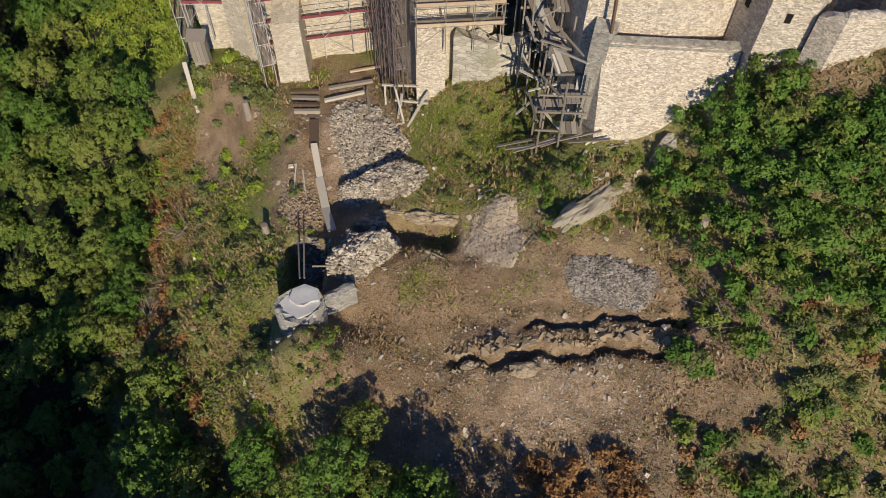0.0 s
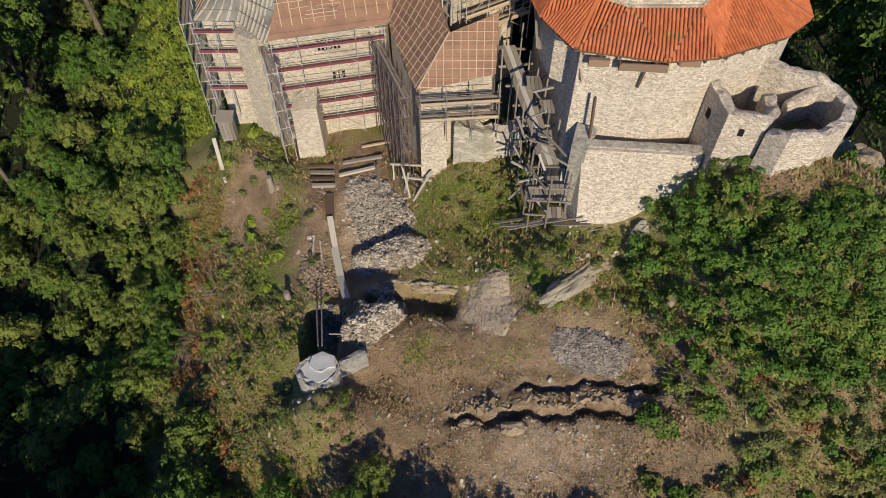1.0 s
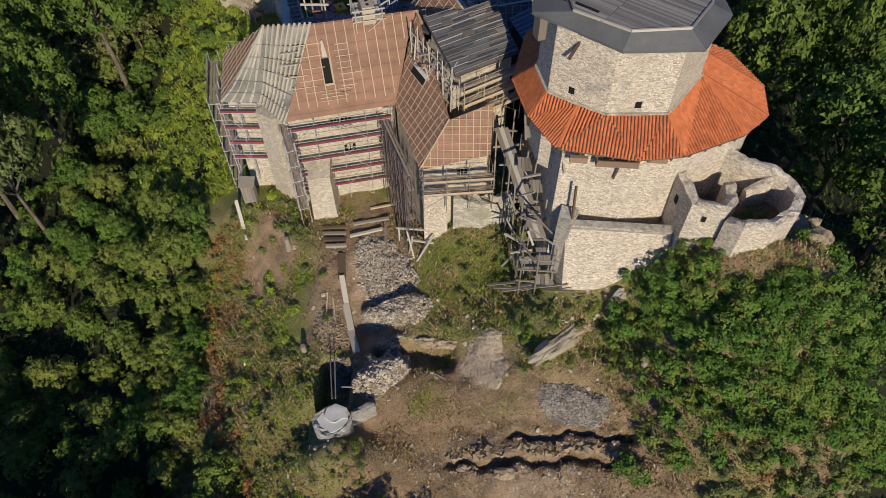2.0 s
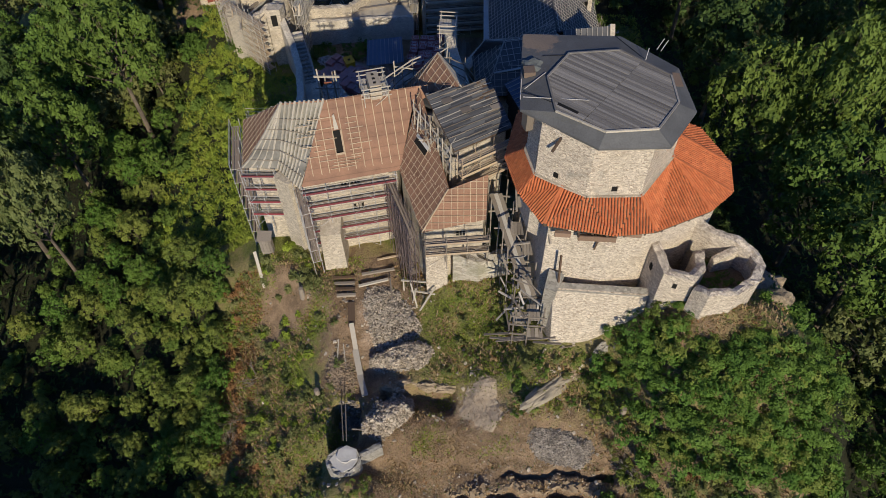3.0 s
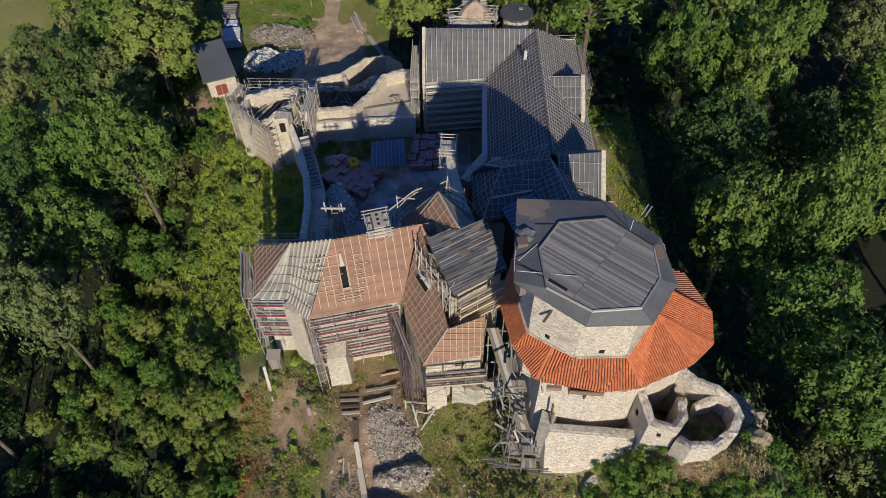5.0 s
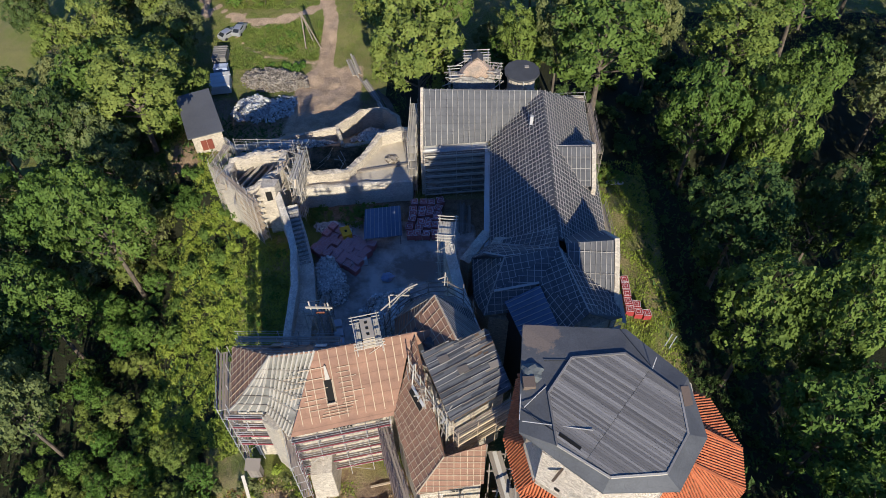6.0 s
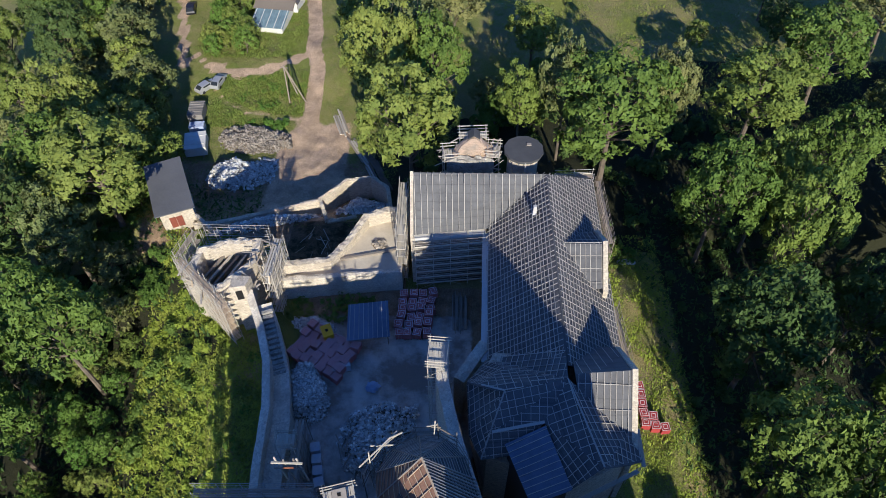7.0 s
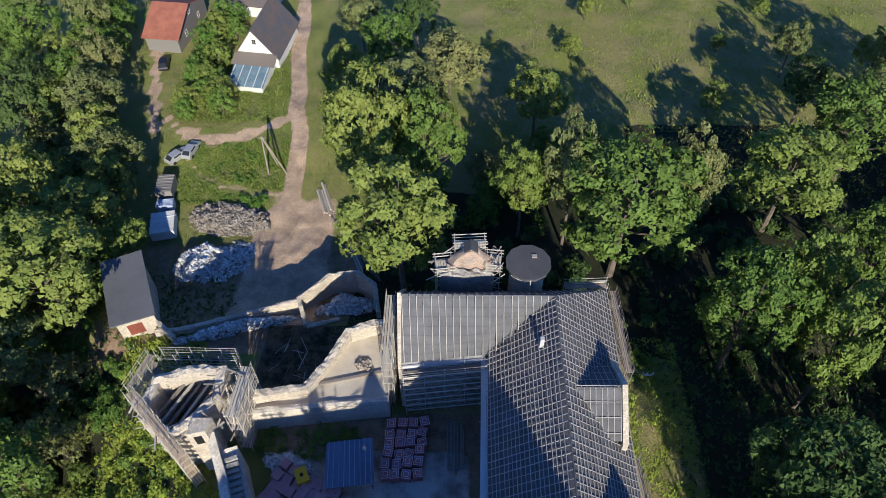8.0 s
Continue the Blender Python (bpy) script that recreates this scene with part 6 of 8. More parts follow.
    scaffold((-22.6, 94.6), (-31.2, 94.7), -10, -0.4, 0.9, 1.8, 1.7, "timber scaffold behind the tower stump", toe=None, deck=False, pole=BATTEN_GREY, seed=25)
    # vaulted ruin with a bare upper floor
    r = thing("vault_ruin", "roofless vaulted range with a bare dusty upper floor", "ruin", at=(-12, 94, -8))
    floor = [(-20.8, 89.9), (-5.2, 91.9), (-5.2, 101.4), (-9.6, 100.1), (-12.0, 96.4), (-14.2, 92.6), (-20.6, 91.4)]
    part("vault", G().prism(floor, -12, -3.7), TERRACE, r, "bare dusty floor over vaults")
    part("front_wall", wall_line([(-21.0, 89.7), (-5.2, 91.7)], 0.7, -12, [-3.2, -3.5], 0.08, 31, 0.9), WHITEWASH, r, "pale courtyard front with arched openings")
    part("back_wall", wall_line([(-20.6, 91.2), (-14.6, 92.4), (-12.6, 95.6), (-10.4, 99.6), (-7.8, 100.6), (-5.2, 100.9)], 0.9, -12, [-1.9, -2.3, -2.4, -1.8, -1.5, -1.7], 0.13, 32, 0.5), PLASTER, r, "broken pale wall with a ragged top")
    piece("old_beam", (-13.4, 93.4, -3.6), (-6.0, 95.2, -3.6), 0.35, 0.3, WOOD_OLD, r)
    for k, x in enumerate((-18.0, -15.6)):
        hole(r, (x, 89.70 + (x + 21) * 0.1266 + 0.04, -5.9), (15.8, 2.0), 1.0, 1.5, "arched_opening")
    # outer curtain wall and its little bastion
    o = thing("curtain_wall", "low pale curtain wall with a ruined round bastion", "castle wall", at=(-20, 106, -9))
    part("wall", wall_line([(-36.8, 103.4), (-33.8, 103.8), (-19.0, 108.6)], 0.6, -14, [-8.0, -8.2, -8.2], 0.12, 33, 0.8), PLASTER, o, "long low pale wall")
    part("bastion", wall_line([(-17.4, 105.0), (-18.9, 109.0), (-15.2, 112.8), (-11.4, 113.5), (-8.7, 111.3), (-7.9, 107.0)], 0.55, -14, [-8.6, -8.2, -8.0, -7.9, -8.0, -8.5], 0.22, 34, 0.7), PLASTER, o, "ruined round bastion wall")
    part("bastion_front", wall_line([(-17.4, 105.0), (-13.2, 106.6)], 0.6, -14, [-9.0, -9.4], 0.2, 35, 0.7), PLASTER, o)


court()


# ---- outbuildings to the north ----
def shed():
    s = thing("shed", "small pale shed with a grey felt roof and red doors", "shed", at=(-41, 108, -9))
    part("wall", G().prism([(-40.9, 102.7), (-36.5, 104.4), (-41.0, 113.8), (-45.3, 111.8)], -13, [-5.5, -5.3, -5.2, -5.4]), PLASTER, s, "cream rendered walls")
    T = [(-41.2, 101.9, -5.2), (-35.9, 103.9, -5.0), (-40.8, 114.5, -4.9), (-45.9, 112.3, -5.1)]
    part("roof", G().slab(T, 0.16), plain_mat("smooth_grey_felt", (0.15, 0.152, 0.16), (0.125, 0.127, 0.135), 0.6, 0.7), s, "smooth grey felt roof")
    u = Vector((4.4, 1.7, 0)).normalized()
    out = Vector((u.y, -u.x, 0))
    for t in (1.55, 2.5):
        c = Vector((-40.9, 102.7, -7.6)) + u * t
        g = G().add([c + u * i + Vector((0, 0, k)) + out * d for d in (0.0, 0.08) for i, k in ((-0.45, -1), (0.45, -1), (0.45, 1), (-0.45, 1))], [(3, 2, 1, 0), (4, 5, 6, 7), (0, 1, 5, 4), (1, 2, 6, 5), (2, 3, 7, 6), (3, 0, 4, 7)])
        part("door", g, RED_DOOR, s, "faded red door leaf")
    part("side_wall", wall_line([(-36.2, 104.0), (-33.8, 102.2)], 0.5, -12, [-6.6, -7.6], 0.05, 3, 0.7), PLASTER, s)


shed()


def gable_house(x0, y0, lx, ly, rz, z0, eave, ridge, wall_mat, roof_mat, name, label, walls="white rendered walls"):
    """A plain gabled house; its gable faces south before turning."""
    h = thing(name, label, "house", at=(x0, y0, z0))
    rot = Matrix.Rotation(radians(rz), 3, 'Z')

    def P(x, y, z):
        return tuple(Vector((x0, y0, z0)) + rot @ Vector((x, y, z)))

    a, b = lx / 2, ly / 2
    v = [P(-a, -b, -2), P(a, -b, -2), P(a, b, -2), P(-a, b, -2), P(-a, -b, eave), P(a, -b, eave), P(a, b, eave), P(-a, b, eave), P(0, -b, ridge), P(0, b, ridge)]
    part("wall", G().add(v, [(3, 2, 1, 0), (0, 1, 5, 8, 4), (2, 3, 7, 9, 6), (1, 2, 6, 5), (3, 0, 4, 7)]), wall_mat, h, walls)
    k = (ridge - eave) / a
    for s in (-1, 1):
        pts = [P(s * (a + 0.5), -b - 0.5, eave - 0.5 * k + 0.1), P(s * (a + 0.5), b + 0.5, eave - 0.5 * k + 0.1), P(0, b + 0.5, ridge + 0.1), P(0, -b - 0.5, ridge + 0.1)]
        roof_plane("roof", pts if s > 0 else pts[::-1], roof_mat, h, 0.15)
    for wx, wz in ((0, (eave + ridge) / 2),) + (((-a * 0.45, 1.6), (a * 0.45, 1.6)) if eave > 2.5 else ()):
        u = rot @ Vector((1, 0, 0))
        window(h, P(wx, -b, wz), (u.x, u.y), 0.7, 1.0, 2, 2, WHITE)
    return h, P


h1, HP = gable_house(-34.8, 172.4, 8.2, 12.0, -8, -12.5, 3.4, 8.8, WHITE, SLATE_ROOF, "cottage", "white gabled cottage with a rusty dark sheet roof")
lt = [HP(-3.5, -14.0, 1.9), HP(3.5, -14.0, 1.9), HP(3.5, -9.0, 2.9), HP(-3.5, -9.0, 2.9)]
part("porch_roof", G().slab([HP(-4.2, -8.9, 2.9), HP(4.2, -8.9, 2.9), HP(4.2, -6.05, 3.8), HP(-4.2, -6.05, 3.8)], 0.12), WOOD_OLD, h1, "weathered boarded porch roof")
part("lean_to_roof", G().slab(lt, 0.12), TEAL, h1, "teal corrugated lean-to roof")
for i in range(13):
    a, b = Vector(lt[0]).lerp(Vector(lt[1]), (i + 0.5) / 13), Vector(lt[3]).lerp(Vector(lt[2]), (i + 0.5) / 13)
    piece("sheet_rib", a + Vector((0, 0, 0.04)), b + Vector((0, 0, 0.04)), 0.12, 0.08, TEAL if i % 3 else WHITE, h1)
part("lean_to_wall", G().prism([HP(-3.3, -13.8, 0)[:2], HP(3.3, -13.8, 0)[:2], HP(3.3, -6.1, 0)[:2], HP(-3.3, -6.1, 0)[:2]], -14.5, [-10.8, -10.8, -9.4, -9.4]), WHITE, h1, "white lean-to walls")
gable_house(-54.4, 178.6, 15.0, 6.6, 84, -11.5, 3.0, 6.0, BOARD_GREY, RED_ROOF, "barn", "low grey outbuilding with an old red roof", "weathered grey board walls")
gable_house(-41.0, 189.0, 10.0, 11.0, 80, -12.5, 3.6, 7.6, WHITE, SLATE_ROOF, "farmhouse", "white farmhouse with a rusty roof")


# ---- loose stone, timber and building stores ----
# earth kept dark, so its colour gives the shade in the stones' gaps
HEAP_EARTH = plain_mat("rubble_earth", (0.24, 0.19, 0.135), (0.15, 0.12, 0.09), 3.0, 0.95)


def heap(name, label, corners, rise, mat, n, size, seed, lift=0.0, core_mat=None):
    """A heap of broken stone, uneven in outline, within a plan quadrilateral and highest in the middle; joined as stuff."""
    n, size = int(n * 1.9), size * 0.8
    rng = random.Random(seed)
    g = G()
    a, b, c, d = (Vector(q) for q in corners)
    mid = (a + b + c + d) / 4
    a, b, c, d = (mid + (q - mid) * 1.1 for q in (a, b, c, d))

    def inward(u, v, p):
        return 1.0 - math.hypot(2 * u - 1, 2 * v - 1) ** 1.5 + 0.5 * noise.noise((p.x * 0.55, p.y * 0.55, seed)) + 0.2 * noise.noise((p.x * 1.7, p.y * 1.7, seed))

    for i in range(n):
        u, v = rng.random(), rng.random()
        p = a.lerp(b, u).lerp(d.lerp(c, u), v)
        e = inward(u, v, p) + rng.uniform(-0.12, 0.06)
        if e < 0:
            continue
        edge = min(1.0, 1.7 * e)
        z = height(p.x, p.y) + lift + rise * edge * rng.uniform(0.75, 1.0) + rng.uniform(-0.08, 0.12) * min(1.0, rise)
        stone_blob(g, (p.x, p.y, z), size * rng.choice((0.45, 0.6, 0.75, 0.9, 1.0, 1.5)), rng)
    # earth core under the stones, coloured dark for the shade between them
    m = 12
    core = []
    for j in range(m + 1):
        for i in range(m + 1):
            u, v = i / m, j / m
            p = a.lerp(b, u).lerp(d.lerp(c, u), v)
            edge = max(-0.4, min(1.0, 1.7 * inward(u, v, p)))
            core.append((p.x, p.y, height(p.x, p.y) + lift - 0.14 + rise * edge * 0.82))
    first = len(g.f)
    g.add(core, [(j * (m + 1) + i, j * (m + 1) + i + 1, (j + 1) * (m + 1) + i + 1, (j + 1) * (m + 1) + i) for j in range(m) for i in range(m)])
    ob = solo(name, g, mat, label, "rubble heap", "stuff")
    ob.data.materials.append(core_mat or HEAP_EARTH)
    ob.data.polygons.foreach_set("material_index", [0] * first + [1] * (len(g.f) - first))
    return ob


GRAVEL = plain_mat("pale_gravel", (0.56, 0.455, 0.335), (0.43, 0.345, 0.25), 5.0, 0.95, 0.0, 0.6)
SCREE = plain_mat("brown_scree", (0.44, 0.34, 0.235), (0.34, 0.26, 0.18), 5.0, 0.95, 0.0, 0.6)
heap("rubble_heap", "pale broken building stone tipped below the house", [(-9.2, 43.4), (-5.2, 44.0), (-1.6, 36.6), (-7.6, 36.0)], 0.5, RUBBLE, 3300, 0.11, 1)
heap("rubble_heap", "ridge of pale broken stone above the pit", [(-7.6, 34.5), (-1.1, 34.0), (-1.5, 37.0), (-7.2, 37.0)], 1.2, RUBBLE, 2700, 0.12, 2)
heap("rubble_heap", "grey broken stone piled on the old wall", [(-7.8, 26.8), (-3.6, 27.6), (-2.7, 32.0), (-7.0, 31.6)], 2.1, RUBBLE, 2700, 0.14, 3)
heap("rubble_heap", "dark grey split stone lying in weeds", [(6.9, 27.2), (9.4, 24.3), (13.2, 23.6), (14.0, 26.0)], 0.55, RUBBLE_GREY, 4200, 0.1, 4)
heap("gravel_heap", "pale earth and gravel slide", [(1.3, 27.8), (5.9, 27.4), (5.6, 32.0), (1.9, 32.2)], 0.45, GRAVEL, 900, 0.05, 5, 0.0, GRAVEL)
heap("rubble_heap", "scree of pale stone on the trodden bank", [(-12.4, 36.6), (-9.2, 36.6), (-8.8, 31.0), (-11.6, 31.4)], 0.25, SCREE, 900, 0.1, 6, 0.0, SCREE)
heap("rubble_heap", "grey stone spilled beside the pit", [(-10.9, 31.2), (-8.6, 31.4), (-8.2, 29.4), (-10.6, 29.2)], 0.4, RUBBLE_GREY, 260, 0.2, 7)
heap("stone_heap", "heap of pale cut stone in the shaded yard", [(-18.6, 79.4), (-14.2, 78.6), (-12.6, 72.4), (-17.0, 70.8)], 1.9, RUBBLE_PALE, 2600, 0.17, 8)
heap("stone_heap", "long heap of salvaged stone and timber in the yard", [(-11.4, 66.8), (-6.4, 65.4), (-1.4, 73.8), (-10.2, 74.2)], 1.8, RUBBLE_PALE, 2300, 0.21, 9)
heap("stone_heap", "grey stone dumped along the yard wall", [(-20.0, 86.8), (-14.4, 86.2), (-13.4, 84.4), (-17.4, 83.8)], 0.8, RUBBLE_PALE, 800, 0.17, 10)
heap("rubble_heap", "weedy rubble heap beside the track", [(-40.0, 125.0), (-27.4, 124.0), (-26.8, 129.8), (-38.6, 132.2)], 1.3, RUBBLE_GREY, 2300, 0.2, 11)
heap("stone_heap", "pale stone heap beside the shed", [(-39.4, 115.4), (-33.0, 114.2), (-31.2, 120.8), (-38.4, 122.2)], 1.6, RUBBLE_PALE, 1600, 0.26, 12)
heap("stone_heap", "pale stone spread over the shaded yard", [(-34.2, 114.6), (-28.6, 116.4), (-28.0, 123.0), (-33.6, 122.8)], 0.35, RUBBLE_PALE, 700, 0.22, 16)
heap("stone_heap", "stone pile on the ledge of the curtain wall", [(-33.6, 101.6), (-19.4, 106.2), (-19.2, 107.9), (-34.2, 103.3)], 1.1, RUBBLE_PALE, 900, 0.24, 13)
heap("stone_heap", "stones heaped in the ruined bastion", [(-17.0, 107.8), (-8.8, 108.0), (-9.2, 112.2), (-15.0, 112.0)], 1.3, RUBBLE_PALE, 900, 0.26, 14)
heap("stone_heap", "small stone pile on the bare floor", [(-9.6, 95.4), (-7.4, 95.4), (-7.4, 97.2), (-9.6, 97.2)], 0.4, RUBBLE, 120, 0.2, 15, 4.1)


def scatter_stones():
    rng = random.Random(31)
    g = G()
    for i in range(2600):
        x, y = rng.uniform(-20, 18), rng.uniform(13, 46)
        if noise.noise((x * 0.25, y * 0.25, 5)) + rng.uniform(-0.35, 0.35) < 0.05:
            continue
        stone_blob(g, (x, y, height(x, y) + 0.02), rng.choice((0.05, 0.07, 0.09, 0.13, 0.2)), rng)
    for k in range(60):
        x, y = 10.5 + rng.uniform(-7, 5), 20.2 + rng.uniform(-4, 2)
        stone_blob(g, (x, y, height(x, y)), rng.uniform(0.05, 0.16), rng)
    for k in range(5200):
        x, y = rng.gauss(6.5, 5.5), rng.gauss(19.5, 3.6)
        if 12.5 < y < 27 and noise.noise((x * 0.5, y * 0.5, 15)) > -0.25:
            stone_blob(g, (x, y, height(x, y)), rng.choice((0.03, 0.04, 0.05, 0.06, 0.09)), rng)
    solo("loose_stones", g, RUBBLE, "loose stones strewn over the slope", "stones", "stuff")


scatter_stones()


FOOTING = plain_mat("tan_footing_stone", (0.4, 0.3, 0.19), (0.29, 0.22, 0.14), 3.0, 0.9, 0.0, 0.5)


def old_wall():
    """The dug-out footing: broken masonry along the trench."""
    rng = random.Random(41)
    w = thing("old_footing", "excavated old wall footing of broken tan stone", "wall footing", at=(7, 23.8, -8))
    for i in range(62):
        x = 0.6 + 14.4 * i / 61
        for row in range(3):
            g = G()
            y = trench_y(x) + 0.12 + 0.36 * row + rng.uniform(-0.09, 0.09)
            stone_blob(g, (x + rng.uniform(-0.1, 0.1), y, height(x, trench_y(x) + 0.6) - 0.13 + rng.uniform(-0.06, 0.06)), rng.uniform(0.17, 0.33), rng, 0.7)
            part("stone", g, FOOTING, w)
    for k in range(3):
        x = 1.5 + 0.9 * k + rng.uniform(-0.2, 0.2)
        y = trench_y(x) - 0.7 + rng.uniform(-0.4, 0.3)
        part("fallen_block", rock_mass((x, y, height(x, y) + 0.25), (0.5, 0.35, 0.45), 50 + k), ROCK, w, "fallen block of tan stone")
    part("fallen_block", rock_mass((5.2, 20.8, height(5.2, 20.8) + 0.2), (1.0, 0.5, 0.5), 60), ROCK, w, "fallen block of tan stone")


old_wall()


def stump_tower():
    s = thing("bastion_stump", "low round masonry stump capped with pale cement", "masonry stump", at=(-9.2, 24.3, -9))
    ring = [(-9.15 + 1.35 * math.cos(2 * math.pi * k / 18), 24.4 + 1.15 * math.sin(2 * math.pi * k / 18)) for k in range(18)]
    part("wall", wall_line(ring, 0.5, -12, -5.95, 0.25, 3, 0.4, True), STONE_GREY, s, "rough round stone rim")
    part("cap", G().prism([(-10.39, 24.50), (-10.04, 23.72), (-9.18, 23.29), (-8.24, 23.72), (-7.81, 24.50), (-8.01, 25.44), (-8.94, 25.79), (-9.96, 25.36)], -10, [-5.85, -5.95, -5.9, -5.8, -5.8, -5.75, -5.8, -5.85]), CEMENT, s, "rough pale cement cap")
    part("cap_layer", G().prism([(-9.80, 24.58), (-9.26, 24.19), (-8.79, 24.11), (-8.40, 24.42), (-7.89, 24.50), (-8.05, 25.36), (-8.94, 25.75), (-9.65, 25.36)], -6, [-5.6, -5.66, -5.6, -5.62, -5.6, -5.55, -5.6, -5.6]), CEMENT, s, "broken second layer of pale cement")
    part("side_wall", wall_line([(-7.8, 25.0), (-5.8, 26.0)], 0.6, -11, [-6.2, -6.0], 0.15, 4, 0.5), STONE_GREY, s, "short rough stone wall")
    c = thing("pit_poles", "weathered poles laid across the dark pit", "poles", at=(-9.6, 28.4, -8))
    for p, q in (((-9.3, 26.2, -5.6), (-9.9, 30.0, -5.9)), ((-9.0, 26.2, -5.6), (-9.5, 30.0, -5.9)), ((-8.7, 27.6, -6.2), (-7.4, 27.4, -5.9))):
        piece("pole", p, q, 0.1, 0.1, WOOD_OLD, c)


stump_tower()


def ground_boards():
    """Planks and beams lying about on the trodden slope."""
    def plank(p, q, w, h, mat, name, label, lift=0.08):
        a, b = Vector((*p, height(*p) + lift)), Vector((*q, height(*q) + lift))
        ob = new(name, unit("box", mat))
        ob.matrix_basis = between(a, b, w, h)
        return tagged(ob, label, "timber", "loose boards")

    plank((-9.85, 39.4), (-9.2, 36.6), 0.5, 0.07, WOOD_PALE, "walkway_plank", "long pale gangway plank over the rubble", 0.35)
    plank((-9.3, 36.8), (-8.55, 33.9), 0.62, 0.07, WOOD_PALE, "walkway_plank", "long pale gangway plank over the rubble", 0.4)
    plank((-8.65, 34.1), (-7.85, 31.6), 0.62, 0.07, WOOD_PALE, "walkway_plank", "long pale gangway plank over the rubble", 0.45)
    plank((-10.1, 42.0), (-9.85, 39.2), 0.75, 0.12, WOOD_DARK, "walkway_plank", "dark stepped gangway plank", 0.12)
    plank((-9.2, 45.5), (-5.6, 46.0), 0.3, 0.22, WOOD_OLD, "beam", "weathered beam lying across the bank", 0.2)
    plank((-9.4, 43.9), (-6.2, 44.6), 0.28, 0.22, WOOD_PALE, "beam", "pale beam lying across the bank", 0.3)
    plank((-6.0, 44.6), (-5.6, 42.0), 0.16, 0.14, WOOD_OLD, "beam", "weathered beam lying on rubble", 0.5)
    plank((-7.6, 47.4), (-5.0, 48.0), 0.2, 0.16, WOOD_NEW, "beam", "fresh beam lying by the wall")
    for i in range(4):
        plank((-12.3 + 0.2 * i, 44.9 - 0.75 * i), (-10.0 + 0.1 * i, 45.2 - 0.75 * i), 0.3, 0.3, WOOD_OLD if i % 2 else WOOD_DARK, "retaining_board", "rough timber retaining step", 0.1)
    plank((-11.1, 37.8), (-11.0, 34.6), 0.12, 0.1, WOOD_PALE, "lath", "thin pale lath on the ground")
    plank((-10.6, 37.4), (-10.1, 34.8), 0.1, 0.1, WOOD_PALE, "lath", "thin pale lath on the ground")
    r = random.Random(6)
    for i in range(9):
        x, y = 5.2 + 0.56 * i, 36.2 - 0.26 * i + r.uniform(-0.3, 0.3)
        a = r.uniform(-0.5, 0.1)
        plank((x - 1.2, y + 0.3), (x + 1.3 * math.cos(a), y + 1.3 * math.sin(a) - 0.3), 0.22, 0.08, WOOD_OLD, "board", "weathered board in a loose pile", 0.75 + 0.05 * (i % 4))
    for i in range(14):
        x, y = r.uniform(-2, 14), r.uniform(27.5, 33.5)
        a = r.uniform(0, 3.1)
        plank((x, y), (x + 1.2 * math.cos(a), y + 1.2 * math.sin(a)), 0.07, 0.07, BARK_DEAD, "branch", "bleached fallen branch lying in grass", 0.12)
    for i in range(26):
        x, y = r.uniform(-10.8, -4.5), r.uniform(64.5, 69.5)
        a = r.uniform(0.9, 2.2)
        plank((x, y), (x + 2.4 * math.cos(a), y + 2.4 * math.sin(a)), 0.14, 0.1, WOOD_OLD, "board", "salvaged board heaped in the yard", 0.5 + r.uniform(0, 0.9))
    for i in range(12):
        plank((1.6 + 0.16 * i, 84.5 + r.uniform(-0.4, 0.4)), (1.5 + 0.17 * i, 90.5 + r.uniform(-0.6, 0.6)), 0.1, 0.1, WOOD_OLD, "pole", "scaffold pole stacked in the yard", 0.2)
    for i in range(7):
        plank((-13.6 + 0.32 * i, 124.6 - 0.35 * i), (-10.4 + 0.32 * i, 117.0 - 0.35 * i), 0.3, 0.26, BARK, "log", "felled log stacked beside the track", 0.2)
    for x, y, hgt in ((-12.9, 32.4, 1.3), (-15.6, 43.2, 1.5), (16.1, 27.4, 0.9)):
        z = height(x, y)
        g = G()
        limb0 = [(math.cos(2 * math.pi * k / 9), math.sin(2 * math.pi * k / 9)) for k in range(9)]
        g.add([(x + 0.34 * a, y + 0.34 * b, z - 0.3) for a, b in limb0] + [(x + 0.24 * a, y + 0.24 * b, z + hgt) for a, b in limb0], [(k, (k + 1) % 9, 9 + (k + 1) % 9, 9 + k) for k in range(9)] + [tuple(range(9, 18))])
        solo("tree_stump", g, BARK_DEAD, "bleached sawn tree stump on the slope", "stump")
    h = thing("tool_locker", "small grey wooden locker beside the scaffold", "locker", at=(-20.0, 48.6, height(-20, 48.6)))
    z = height(-20, 48.6)
    for i in range(4):
        part("board", G().box((-20.5 + 0.34 * i, 48.2, z + 1.5), (0.32, 0.06, 2.2)), WOOD_OLD, h)
    part("roof", G().slab([(-20.8, 48.0, z + 2.6), (-19.2, 48.0, z + 2.6), (-19.2, 49.2, z + 3.0), (-20.8, 49.2, z + 3.0)], 0.06), WOOD_OLD, h)
    part("carcass", G().box((-20.0, 48.6, z + 1.2), (1.3, 0.7, 2.6)), WOOD_OLD, h)
    piece("leaning_beam", (-21.6, 48.4, height(-21.6, 48.4) + 1.6), (-20.6, 45.6, height(-20.6, 45.6)), 0.35, 0.2, WOOD_PALE, h)


ground_boards()


